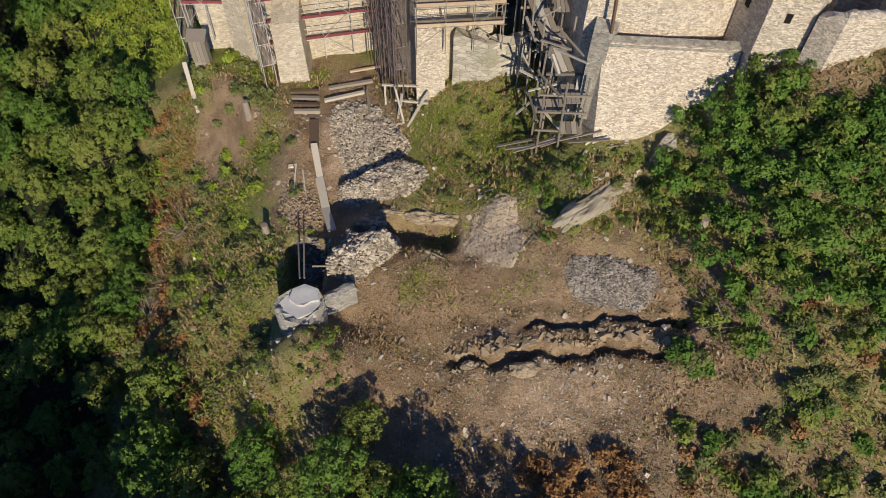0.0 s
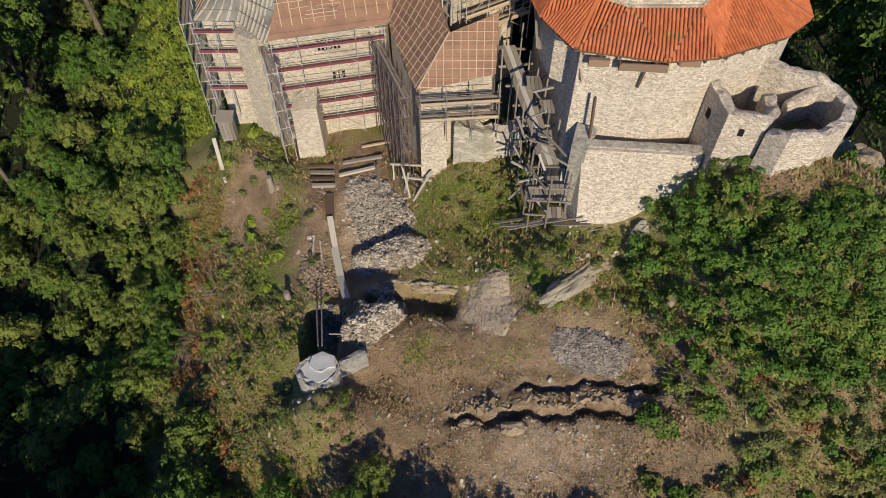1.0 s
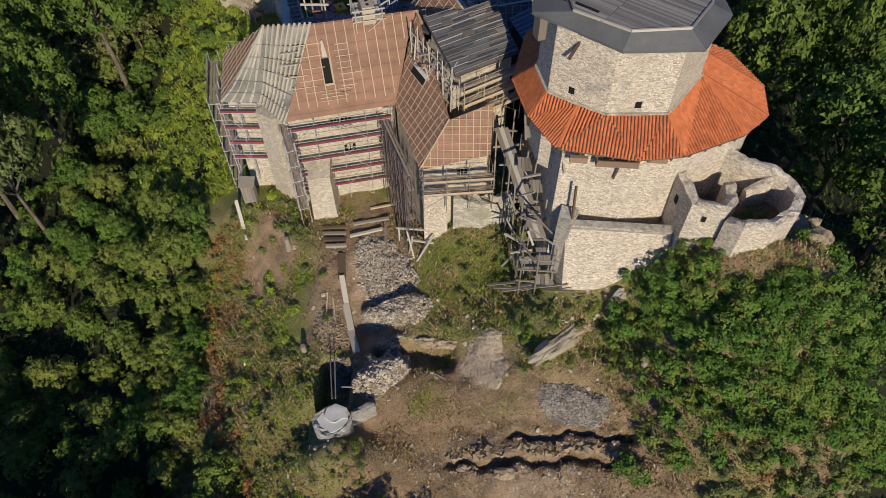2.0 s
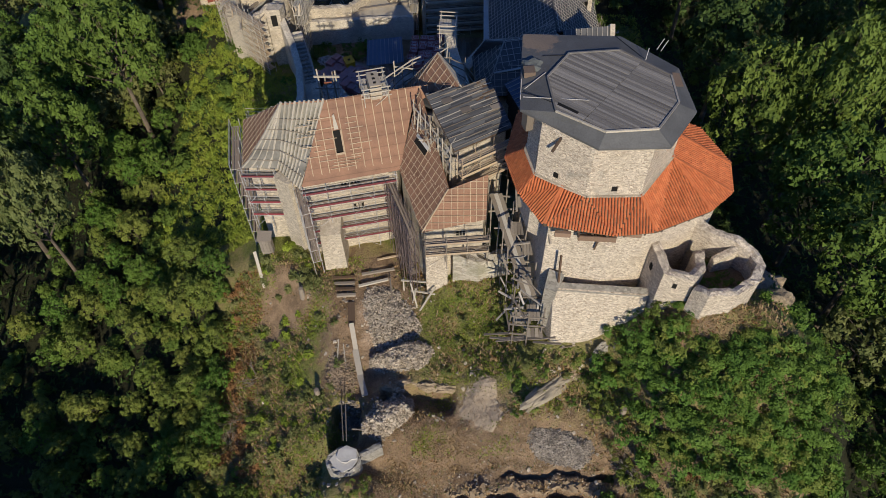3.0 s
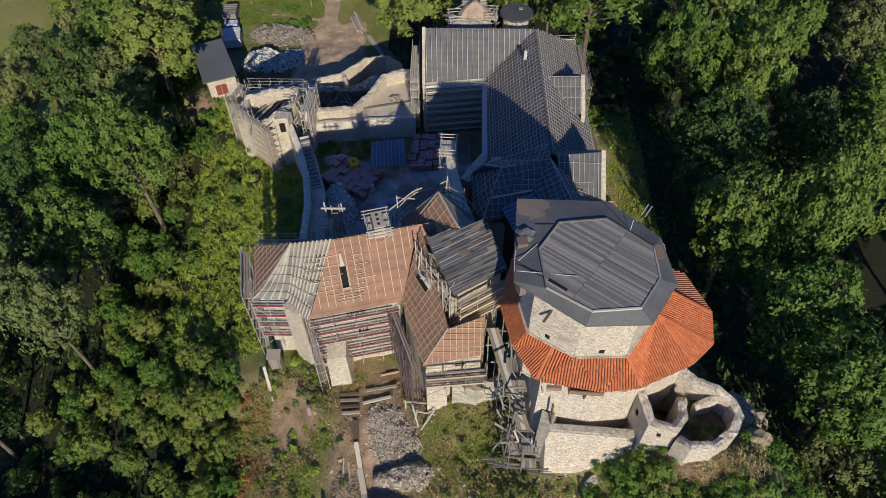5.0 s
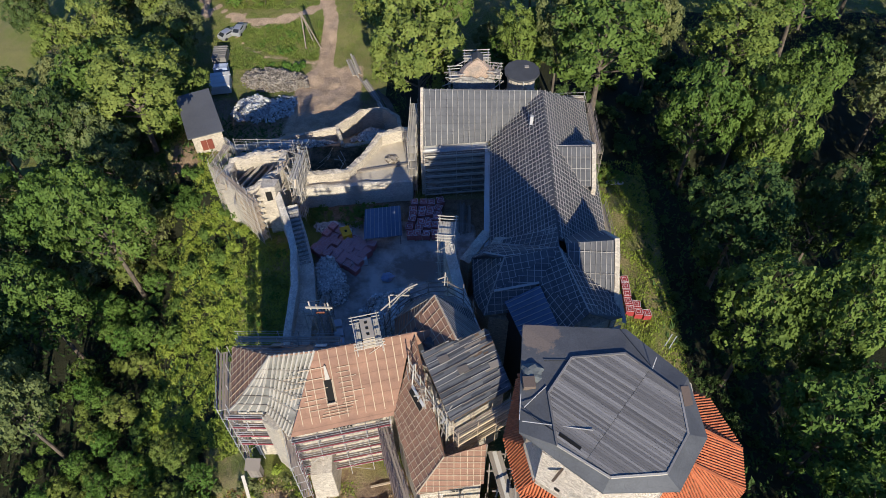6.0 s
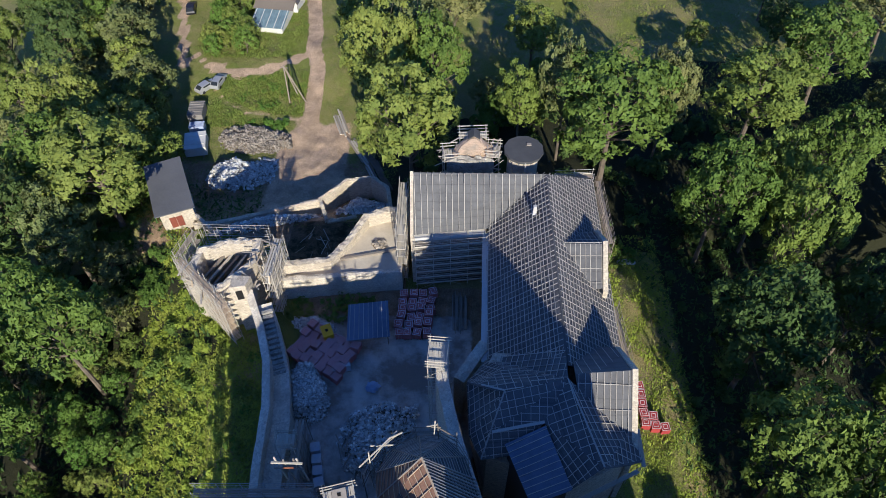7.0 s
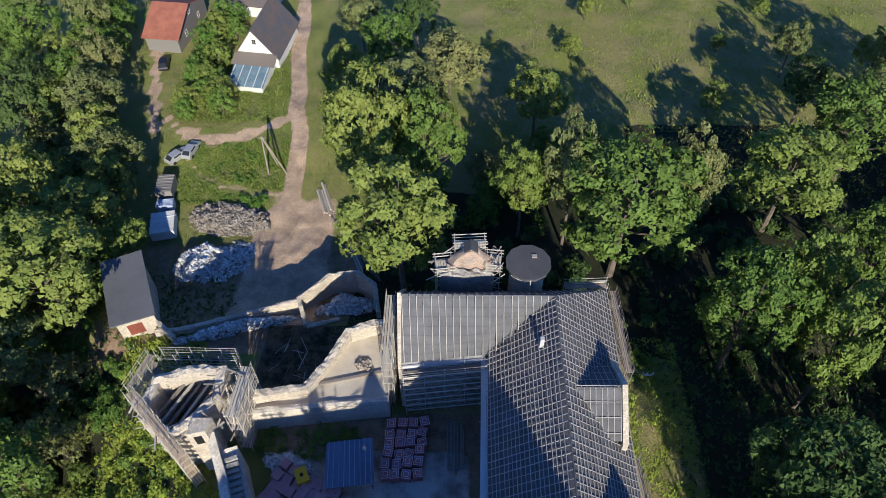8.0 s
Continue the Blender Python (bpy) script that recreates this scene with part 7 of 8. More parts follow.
def east_rocks():
    r = thing("rock_slope", "broken brown rock slope below the ring wall", "rock", at=(30, 40, -2))
    for x, y, s in ((28.6, 37.6, 1.7), (29.4, 40.2, 2.0), (30.6, 38.6, 1.6), (31.0, 41.6, 1.8), (28.4, 42.4, 1.6), (29.8, 35.4, 1.5), (32.6, 39.8, 1.7)):
        part("rock", rock_mass((x, y, height(x, y) - 0.2), (s, s * 0.75, s * 0.7), int(x * 7 + y)), ROCK, r)


east_rocks()


def pale_rock():
    r = thing("rock_outcrop", "smooth pale rock slab breaking through the slope", "rock", at=(9, 30, -4))
    part("slab", rock_mass((10.0, 30.2, height(10.0, 30.2) - 0.3), (3.3, 0.9, 0.8), 71, 4, 38), plain_mat("smooth_pale_rock", (0.42, 0.365, 0.275), (0.31, 0.27, 0.2), 2.5, 0.9, 0.0, 0.8), r)
    part("slab", rock_mass((12.4, 31.6, height(12.4, 31.6) - 0.5), (1.2, 0.6, 0.7), 72, 4, 30), ROCK, r)
    for x, y, s in ((-3.4, 32.9, 1.2), (-1.5, 32.4, 1.0), (0.2, 32.2, 1.1), (-5.2, 32.6, 0.9)):
        part("ledge", rock_mass((x, y, height(x, y + 0.5) - 0.3), (s * 1.15, 0.5, 0.45), int(x * 10), 4), ROCK, r, "broken tan rock ledge")


pale_rock()


def timber_ramp():
    """The old timber stair and chute between the middle house and the keep."""
    t = thing("timber_stair", "ramshackle weathered timber stair scaffold against the keep", "timber stair", at=(7, 40, -2))
    rng = random.Random(17)
    a, b = Vector((5.0, 46.6, 6.2)), Vector((8.0, 37.0, 2.6))
    for k in range(3):
        off = Vector((-0.42 + 0.42 * k, 0, 0.02 * k))
        piece("chute_board", a + off, b + off, 0.4, 0.06, WOOD_OLD if k != 1 else BATTEN_GREY, t)
    for i in range(7):
        f = i / 6
        p = a.lerp(b, f)
        for dx in (-0.9, 1.0):
            zt = p.z + rng.uniform(0.8, 2.6)
            foot = height(p.x + dx, p.y)
            tube("post", (p.x + dx + rng.uniform(-0.2, 0.2), p.y, foot - 0.3), (p.x + dx + rng.uniform(-0.2, 0.2), p.y + rng.uniform(-0.2, 0.2), zt), 0.14, WOOD_OLD, t)
        piece("cross_beam", (p.x - 1.2, p.y, p.z - 0.2), (p.x + 1.5, p.y + rng.uniform(-0.3, 0.3), p.z - 0.1), 0.12, 0.16, WOOD_OLD, t)
    for i in range(46):
        x, y = rng.uniform(5.8, 9.4), rng.uniform(35.2, 45.0)
        if x > 8.2 and y > 36.8:
            x = rng.uniform(5.6, 8.0)
        z = rng.uniform(-0.5, 5.2)
        d = Vector((rng.uniform(-1, 1), rng.uniform(-1, 1), rng.uniform(-0.7, 0.9))).normalized() * rng.uniform(1.2, 3.2)
        q = Vector((x, y, z)) + d
        if q.x > 8.3 and q.y > 36.5:
            q.x = 8.1
        piece("brace", (x, y, z), q, rng.uniform(0.08, 0.2), 0.09, rng.choice((WOOD_OLD, WOOD_OLD, BATTEN_GREY, WOOD_PALE)), t)
    for x, y, z, w, l in ((8.3, 35.6, 1.8, 1.2, 1.6), (7.3, 35.8, 0.6, 1.8, 1.1), (7.6, 38.8, 3.6, 1.1, 1.3), (7.7, 40.4, 5.2, 1.1, 1.2), (6.9, 42.6, 5.6, 1.2, 1.4), (8.6, 34.8, -0.4, 1.5, 0.9), (7.4, 42.9, 9.0, 1.4, 1.1)):
        for k in range(4):
            piece("deck_board", (x - w / 2 + w * (k + 0.5) / 4, y - l / 2, z), (x - w / 2 + w * (k + 0.5) / 4, y + l / 2, z + 0.25), w / 4.4, 0.05, WOOD_OLD, t)
    for x, y in ((6.6, 35.2), (9.2, 34.8), (6.4, 36.8), (9.1, 36.4), (7.9, 34.6)):
        tube("post", (x, y, height(x, y) - 0.3), (x + rng.uniform(-0.2, 0.2), y, 3.4 + rng.uniform(-0.5, 1.5)), 0.15, WOOD_OLD, t)
    for z in (-0.6, 1.0, 2.4):
        piece("rail", (6.2, 34.9, z), (9.4, 34.5, z + 0.2), 0.1, 0.14, WOOD_OLD, t)
    for p, q in (((9.1, 37.2, 10.2), (8.7, 38.2, 12.0)), ((6.4, 40.6, 10.4), (6.4, 43.6, 11.6)), ((6.2, 38.8, 8.0), (7.6, 38.6, 8.6))):
        piece("prop", p, q, 0.16, 0.16, WOOD_OLD, t)
    return t


timber_ramp()


def splayed_scaffold():
    """Timber feet that carry the corner scaffold on the slope."""
    s = thing("timber_trestle", "timber trestle under the corner scaffold", "trestle", at=(-2.8, 42, -6))
    for p, q in (((-4.6, 43.0, -3.4), (-1.2, 42.6, -3.2)), ((-3.6, 42.4, -4.4), (-1.0, 41.8, -4.2)), ((-1.0, 42.0, -3.2), (-2.6, 40.6, height(-2.6, 40.6))), ((-3.6, 42.6, -3.2), (-2.9, 41.0, height(-2.9, 41))), ((-3.0, 42.0, -3.4), (-3.4, 41.6, height(-3.4, 41.6) - 0.2)), ((-4.4, 43.4, -3.6), (-4.4, 43.2, height(-4.4, 43.2) - 0.2))):
        piece("beam", p, q, 0.14, 0.16, WOOD_PALE, s)


splayed_scaffold()


def brick_pallet(x, y, z, rz, mat=BRICK):
    p = thing("brick_pallet", "pallet of new red bricks with pale strapping in the yard", "brick pallet", "brick pallets", at=(0, 0, 0))
    for k in (-0.4, 0, 0.4):
        part("runner", G().box((k, 0, 0.06), (0.1, 1.1, 0.12)), WOOD_OLD, p)
    for i in range(3):
        part("brick_pack", G().box((-0.36 + 0.36 * i, 0, 0.62), (0.345, 1.08, 0.98)), mat, p)
    for r, w in ((0.485, 0.045), (0.25, 0.05)):
        for s in (-1, 1):
            part("strap", G().box((s * r, 0, 1.125), (w, r * 2 + w, 0.03)), STRAP, p)
            part("strap", G().box((0, s * r, 1.122), (r * 2 - w, w, 0.03)), STRAP, p)
    p.matrix_basis = pose(x, y, z, 0, 0, rz)
    return p


def stores():
    rng = random.Random(23)
    first = brick_pallet(-5.2, 84.0, height(-5.2, 84), 8)
    spots = []
    for i in range(4):
        for j in range(6):
            spots.append((-5.3 + 1.2 * i + 0.1 * j + rng.uniform(-0.12, 0.12), 83.9 + 1.2 * j + 0.1 * i + rng.uniform(-0.1, 0.1), rng.uniform(-14, 14)))
    for i in range(7):
        for j in range(5):
            x, y = -18.3 + 0.98 * i + 0.5 * j, 82.0 - 0.55 * i + 1.05 * j
            spots.append((x + rng.uniform(-0.15, 0.15), y - 1.4 + rng.uniform(-0.12, 0.12), -28 + rng.uniform(-12, 12)))
    for x, y, r in spots[1:]:
        copy_thing(first, pose(x, y, height(x, y) + rng.choice((0.0, 0.0, 0.25, 0.5)), rng.uniform(-5, 5), rng.uniform(-5, 5), r))
    red = brick_pallet(24.7, 78.4, height(24.7, 78.4), 6, plain_mat("crimson_wrapped_brick", (0.42, 0.06, 0.06), (0.3, 0.045, 0.05), 1.5, 0.6))
    tagged(red, "pallet of new red bricks on the grass beside the east wing")
    for x, y in ((24.7, 77.2), (24.7, 76.0), (24.7, 74.8), (25.9, 74.6), (24.8, 73.6), (26.0, 73.4), (27.1, 73.2)):
        copy_thing(red, pose(x, y, height(x, y), 0, 0, rng.uniform(-5, 10)))
    w = thing("wrapped_pallet", "pallet of blocks in white wrapping in the yard", "pallet", "wrapped pallets")
    part("pallet", G().box((0, 0, 0.07), (1.1, 1.1, 0.14)), WOOD_OLD, w)
    part("wrapping", G().box((0, 0, 0.75), (1.08, 1.08, 1.2), 0, 0.97), WRAP, w)
    w.matrix_basis = pose(-13.6, 68.2, height(-13.6, 68.2), 0, 0, 12)
    for x, y in ((-13.3, 66.9), (-13.0, 65.6), (-12.7, 64.3), (-11.4, 79.0), (-12.4, 78.4)):
        copy_thing(w, pose(x, y, height(x, y), 0, 0, 12 + rng.uniform(-8, 8)))
    # tin-roofed shelter
    s = thing("open_shelter", "open timber shelter with a blue corrugated tin roof", "shelter", at=(-9, 84.5, -7))
    T = [(-11.5, 81.8, -5.2), (-6.2, 82.4, -5.0), (-6.7, 87.2, -4.1), (-11.7, 86.6, -4.3)]
    part("roof", G().slab(T, 0.06), TIN, s, "blue corrugated tin roof")
    for i in range(9):
        f = (i + 0.5) / 9
        a, b = Vector(T[0]).lerp(Vector(T[1]), f), Vector(T[3]).lerp(Vector(T[2]), f)
        piece("sheet_rib", a + Vector((0, 0, 0.03)), b + Vector((0, 0, 0.03)), 0.07, 0.06, BATTEN_GREY, s)
    for x, y, z in T:
        tube("post", (x + (0.3 if x < -9 else -0.3), y + (0.3 if y < 84 else -0.3), height(x, y) - 0.2), (x + (0.3 if x < -9 else -0.3), y + (0.3 if y < 84 else -0.3), z - 0.06), 0.14, WOOD_OLD, s)
    y0 = thing("yellow_skip", "yellow plastic tub standing beside the bricks", "tub", at=(-14.2, 83.4, height(-14.2, 83.4)))
    z = height(-14.2, 83.4)
    g = G().box((-14.2, 83.4, z + 1.0), (1.15, 1.5, 1.9), 25, 1.1)
    part("shell", g, YELLOW, y0)
    part("rim", G().box((-14.2, 83.4, z + 2.02), (1.35, 1.75, 0.12), 25), YELLOW, y0)
    part("hollow", G().box((-14.2, 83.4, z + 2.09), (0.32, 0.4, 0.03), 25), OPENING_SHADE, y0, "black sheet as the shade in the mouth of the tub")
    tarp = rock_mass((-7.9, 76.2, height(-7.9, 76.2) + 0.5), (0.8, 0.65, 0.5), 80, 4)
    solo("tarpaulin", tarp, BLUE_TARP, "crumpled blue and white sheeting on the yard floor", "tarpaulin")
    solo("tarpaulin", rock_mass((27.0, 100.4, height(27.0, 100.4) + 0.2), (1.4, 0.5, 0.35), 81), WRAP, "crumpled white sheeting on the grass", "tarpaulin")
    # orange-topped frame on the yard wall
    platform(-15.6, 66.4, -7, -0.2, 1.8, 1.5, 0, "pale timber hoist frame beside the yard wall", WOOD_PALE)
    scaffold((-15.2, 62.0), (-15.4, 69.5), -7, -1.6, 1.2, 2.0, 1.8, "timber scaffold along the yard wall", toe=None, pole=WOOD_OLD, seed=41)


stores()


def car(x, y, z, rz, paint, label):
    c = thing("car", label, "car", "parked cars")
    g = G()
    prof = [(-2.1, 0.3), (2.1, 0.3), (2.15, 0.75), (1.2, 0.92), (0.55, 1.42), (-1.25, 1.45), (-2.0, 0.98), (-2.15, 0.7)]
    v = [(px, s * (0.86 if pz < 1.0 else 0.68), pz) for s in (-1, 1) for px, pz in prof]
    n = len(prof)
    g.add(v, [tuple(range(n))[::-1], tuple(range(n, 2 * n))] + [(i, (i + 1) % n, n + (i + 1) % n, n + i) for i in range(n)][::1])
    part("body", g, paint, c)
    part("windscreen", G().slab([(1.18, -0.7, 0.97), (1.18, 0.7, 0.97), (0.58, 0.6, 1.42), (0.58, -0.6, 1.42)], 0.02), GLASS, c, "dark windscreen")
    part("rear_window", G().slab([(-1.95, 0.66, 1.05), (-1.95, -0.66, 1.05), (-1.32, -0.58, 1.455), (-1.32, 0.58, 1.455)], 0.02), GLASS, c, "dark rear window")
    for s in (-1, 1):
        part("side_window", G().box((-0.35, s * 0.765, 1.18), (1.5, 0.08, 0.34)), GLASS, c, "dark side window")
        for px in (-1.35, 1.35):
            w = G()
            ring = [(px + 0.32 * math.cos(2 * math.pi * k / 12), 0.32 + 0.32 * math.sin(2 * math.pi * k / 12)) for k in range(12)]
            w.add([(a, s * 0.9, b) for a, b in ring] + [(a, s * 0.66, b) for a, b in ring], [tuple(range(12)), tuple(range(12, 24))[::-1]] + [(k, (k + 1) % 12, 12 + (k + 1) % 12, 12 + k) for k in range(12)])
            part("wheel", w, BLACK, c, "black wheel")
        part("headlight", G().box((2.1, s * 0.6, 0.66), (0.12, 0.3, 0.14)), WHITE, c, "pale headlight")
    c.matrix_basis = pose(x, y, z, 0, 0, rz)
    return c


car(-43.0, 142.6, height(-43.0, 142.6), 80, CAR_PAINT, "pale silver car parked on the grass")
car(-45.0, 141.2, height(-45.0, 141.2), 55, CAR_PAINT, "pale car parked beside the hedge")
car(-54.0, 166.5, height(-54.0, 166.5), 100, CAR_DARK, "dark car parked beside the barn")


def yard_objects():
    for x, y, l, w, h, rz, mat, label in ((-43.0, 125.4, 3.6, 4.4, 1.7, 12, WHITE, "white site container beside the shed"), (-44.8, 133.6, 2.6, 4.0, 1.8, 6, BOARD_GREY, "grey trailer with a ribbed roof"), (-43.9, 129.8, 2.6, 1.6, 1.4, 6, BLUE_TARP, "pale blue box trailer")):
        z = height(x, y)
        c = thing("site_container", label, "container", at=(x, y, z))
        part("body", G().box((x, y, z + h / 2 + 0.3), (l, w, h), rz), mat, c)
        for k in range(2 if mat is WHITE else 6):
            yy = y - w / 2 + w * (k + 0.5) / (2 if mat is WHITE else 6)
            part("roof_rib", G().box((x, yy, z + h + 0.33), (l, 0.12, 0.06), rz), mat, c)
        for sx in (-1, 1):
            for sy in (-1, 1):
                part("foot", G().box((x + sx * l * 0.4, y + sy * w * 0.4, z + 0.1), (0.3, 0.3, 0.5), rz), WOOD_OLD, c)
    p = thing("utility_pole", "braced timber utility pole on the grass", "pole", at=(-27.6, 138, -13))
    top = (-29.2, 139.6, -6.2)
    for q in ((-28.9, 137.6), (-25.9, 138.0), (-27.6, 139.8)):
        tube("leg", (*q, height(*q) - 0.3), top, 0.26, BARK_DEAD, p)
    piece("crossarm", (-29.9, 139.6, -6.5), (-28.4, 139.4, -6.5), 0.14, 0.14, BARK_DEAD, p)


yard_objects()


def log_pile(x, y, n, length, rz, seed):
    """Old poles and beams laid side by side on the verge."""
    r = random.Random(seed)
    t = thing("timber_pile", "old grey beams laid beside the track", "timber pile", "timber piles", at=(x, y, height(x, y)))
    a = radians(rz)
    d, s = Vector((math.cos(a), math.sin(a), 0)), Vector((-math.sin(a), math.cos(a), 0))
    for k in range(n):
        o = Vector((x, y, 0)) + s * (0.36 * (k - n / 2)) + d * r.uniform(-0.7, 0.7)
        p, q = o - d * length * r.uniform(0.4, 0.5), o + d * length * r.uniform(0.4, 0.5)
        piece("beam", (p.x, p.y, height(p.x, p.y) + 0.16 + 0.1 * (k % 2)), (q.x, q.y, height(q.x, q.y) + 0.16 + 0.1 * (k % 2)), 0.26, 0.24, WOOD_PALE if k % 3 else WOOD_OLD, t)


log_pile(-19.0, 132.0, 5, 6.5, 110, 5)
log_pile(-15.0, 124.6, 4, 7.5, 118, 6)
log_pile(-12.6, 119.6, 3, 5.5, 112, 7)


# ---- plants ----
def leaf_cloud(seed, lobes, n, size, hang=0.25, heart=None, shade=0):
    """Leaves in flat tufts over the outer skin of round lobes (x, y, z, r), facing away from the heart of the crown;
    shade adds large inner leaves that close the crown. Returns the corners of one triangle a leaf."""
    rng = np.random.default_rng(seed)
    L = np.array(lobes)
    area = L[:, 3] ** 2
    m = max(8, n // 13)
    which = rng.choice(len(L), m, p=area / area.sum())
    mid = L[:, :3].mean(axis=0) if heart is None else np.array(heart)
    out = L[which, :3] - mid
    out /= np.linalg.norm(out, axis=1)[:, None] + 1e-6
    td = rng.normal(size=(m, 3))
    td /= np.linalg.norm(td, axis=1)[:, None]
    td = td * 1.05 + out * 0.75 + np.array([0, 0, 0.3])
    td /= np.linalg.norm(td, axis=1)[:, None]
    rad = L[which, 3] * (1 - 0.3 * rng.random(m) ** 2.0) * (1 + 0.12 * rng.normal(size=m))
    tc = L[which, :3] + td * rad[:, None] * np.array([1, 1, 0.9])
    pick = rng.integers(0, m, n)
    d = td[pick]
    off = rng.normal(size=(n, 3))
    off -= d * (off * d).sum(axis=1)[:, None] * 0.65
    c = tc[pick] + off * rng.uniform(0.5, 1.0, m)[pick][:, None] * size
    nrm = d + rng.normal(size=(n, 3)) * 0.36 + np.array([0, 0, 0.15])
    s = size * rng.uniform(0.6, 1.35, n)[:, None]
    if shade:
        w2 = rng.choice(len(L), shade, p=area / area.sum())
        d2 = rng.normal(size=(shade, 3))
        d2 /= np.linalg.norm(d2, axis=1)[:, None]
        c = np.concatenate([c, mid + (L[w2, :3] - mid) * 0.62 + d2 * L[w2, 3][:, None] * 0.6])
        nrm = np.concatenate([nrm, d2 + (L[w2, :3] - mid) / (np.linalg.norm(L[w2, :3] - mid, axis=1)[:, None] + 1e-6)])
        s = np.concatenate([s, np.full((shade, 1), size * 1.5)])
        n += shade
    nrm /= np.linalg.norm(nrm, axis=1)[:, None] + 1e-9
    a = np.cross(nrm, rng.normal(size=(n, 3)))
    a /= np.linalg.norm(a, axis=1)[:, None] + 1e-9
    b = np.cross(nrm, a)
    tip = c + a * s * 0.75 - np.array([0, 0, 1]) * s * hang
    l = c - a * s * 0.4 + b * s * 0.45
    r = c - a * s * 0.4 - b * s * 0.45
    return np.stack([l, r, tip], 1).reshape(-1, 3)


def tri_mesh(name, verts, mat):
    me = bpy.data.meshes.new(name)
    n = len(verts)
    me.vertices.add(n)
    me.vertices.foreach_set("co", verts.astype(np.float32).ravel())
    me.loops.add(n)
    me.loops.foreach_set("vertex_index", np.arange(n, dtype=np.int32))
    me.polygons.add(n // 3)
    me.polygons.foreach_set("loop_start", np.arange(0, n, 3, dtype=np.int32))
    me.materials.append(mat)
    me.update(calc_edges=True)
    return me


def limb(g, p, q, r0, r1, n=6):
    p, q = Vector(p), Vector(q)
    z = (q - p).normalized()
    x = z.orthogonal().normalized()
    y = z.cross(x)
    v = [c + (x * math.cos(2 * math.pi * k / n) + y * math.sin(2 * math.pi * k / n)) * r for c, r in ((p, r0), (q, r1)) for k in range(n)]
    g.add(v, [(k, (k + 1) % n, n + (k + 1) % n, n + k) for k in range(n)])


def make_tree(seed, high, wide, mat, leaves, size, label, bare=0.35):
    """A tree at the origin: tapered trunk, limbs and a crown of loose leaves."""
    rng = random.Random(seed)
    t = thing("tree", label, "tree")
    g = G()
    base = high * bare
    bend = Vector((rng.uniform(-0.5, 0.5), rng.uniform(-0.5, 0.5), 0))
    knee, fork = bend * 0.5 + Vector((0, 0, base * 0.5)), bend + Vector((0, 0, base))
    limb(g, (0, 0, -2.5), knee, 0.022 * high, 0.017 * high, 8)
    limb(g, knee, fork, 0.017 * high, 0.013 * high, 8)
    # boughs end in billows set close together over an uneven dome
    lobes = []
    k = 44
    rz = (high - base) * 0.5
    mid = Vector((bend.x, bend.y, base + rz))
    for i in range(k):
        f = (i + 0.5) / k
        up = 1 - 1.62 * f
        an = i * 2.39996 + rng.uniform(-0.35, 0.35)
        flat = math.sqrt(max(0.0, 1 - up * up))
        d = Vector((math.cos(an) * flat, math.sin(an) * flat, up))
        swell = 1 + 0.55 * noise.noise(d * 1.3 + Vector((seed, 0, 0))) + rng.uniform(-0.1, 0.08)
        r = wide * rng.uniform(0.2, 0.31)
        c = mid + Vector((d.x * (wide - r * 0.6), d.y * (wide - r * 0.6), d.z * (rz - r * 0.5))) * swell
        lobes.append((c.x, c.y, c.z, r))
        if i % 2 == 0:
            limb(g, fork.lerp(Vector((bend.x, bend.y, high * 0.8)), (1 - f) * 0.7), c, 0.006 * high * (0.5 + f), 0.02, 5)
    limb(g, fork, Vector((bend.x, bend.y, high * 0.85)), 0.013 * high, 0.03, 6)
    part("trunk", g, BARK, t)
    part("crown", tri_mesh("crown", leaf_cloud(seed, lobes, leaves, size, 0.25, mid, 420), mat), mat, t)
    return t


def make_bush(seed, wide, high, mat, leaves, size, label, name="bush"):
    rng = random.Random(seed)
    t = thing(name, label, "bush")
    lobes = []
    for i in range(9):
        an, rr = rng.uniform(0, 6.28), wide * math.sqrt(rng.random()) * 0.75
        r = wide * rng.uniform(0.25, 0.45)
        lobes.append((math.cos(an) * rr, math.sin(an) * rr, high * rng.uniform(0.2, 0.75) * (1.1 - rr / wide * 0.6), r))
    g = G()
    for x, y, z, r in lobes[:5]:
        limb(g, (0, 0, -0.6), (x, y, z), 0.06, 0.02, 4)
    part("stem", g, BARK, t)
    part("foliage", tri_mesh("foliage", leaf_cloud(seed, lobes, leaves, size, 0.1, (0, 0, -0.4 * high), 50), mat), mat, t)
    return t


def make_dead(seed, high, label):
    """A leafless thicket of bleached branches."""
    rng = random.Random(seed)
    t = thing("dead_bush", label, "bush")
    g = G()
    for i in range(16):
        an, el = rng.uniform(0, 6.28), rng.uniform(0.25, 1.1)
        d = Vector((math.cos(an) * math.cos(el), math.sin(an) * math.cos(el), math.sin(el)))
        p = Vector((rng.uniform(-0.4, 0.4), rng.uniform(-0.4, 0.4), -0.2))
        q = p + d * high * rng.uniform(0.6, 1)
        limb(g, p, q, 0.04, 0.012, 4)
        for k in range(5):
            s = p.lerp(q, rng.uniform(0.4, 0.95))
            e = (d + Vector((rng.uniform(-0.8, 0.8), rng.uniform(-0.8, 0.8), rng.uniform(-0.3, 0.6)))).normalized()
            limb(g, s, s + e * high * rng.uniform(0.15, 0.4), 0.015, 0.006, 3)
    part("thicket", g, BARK_DEAD, t)
    return t


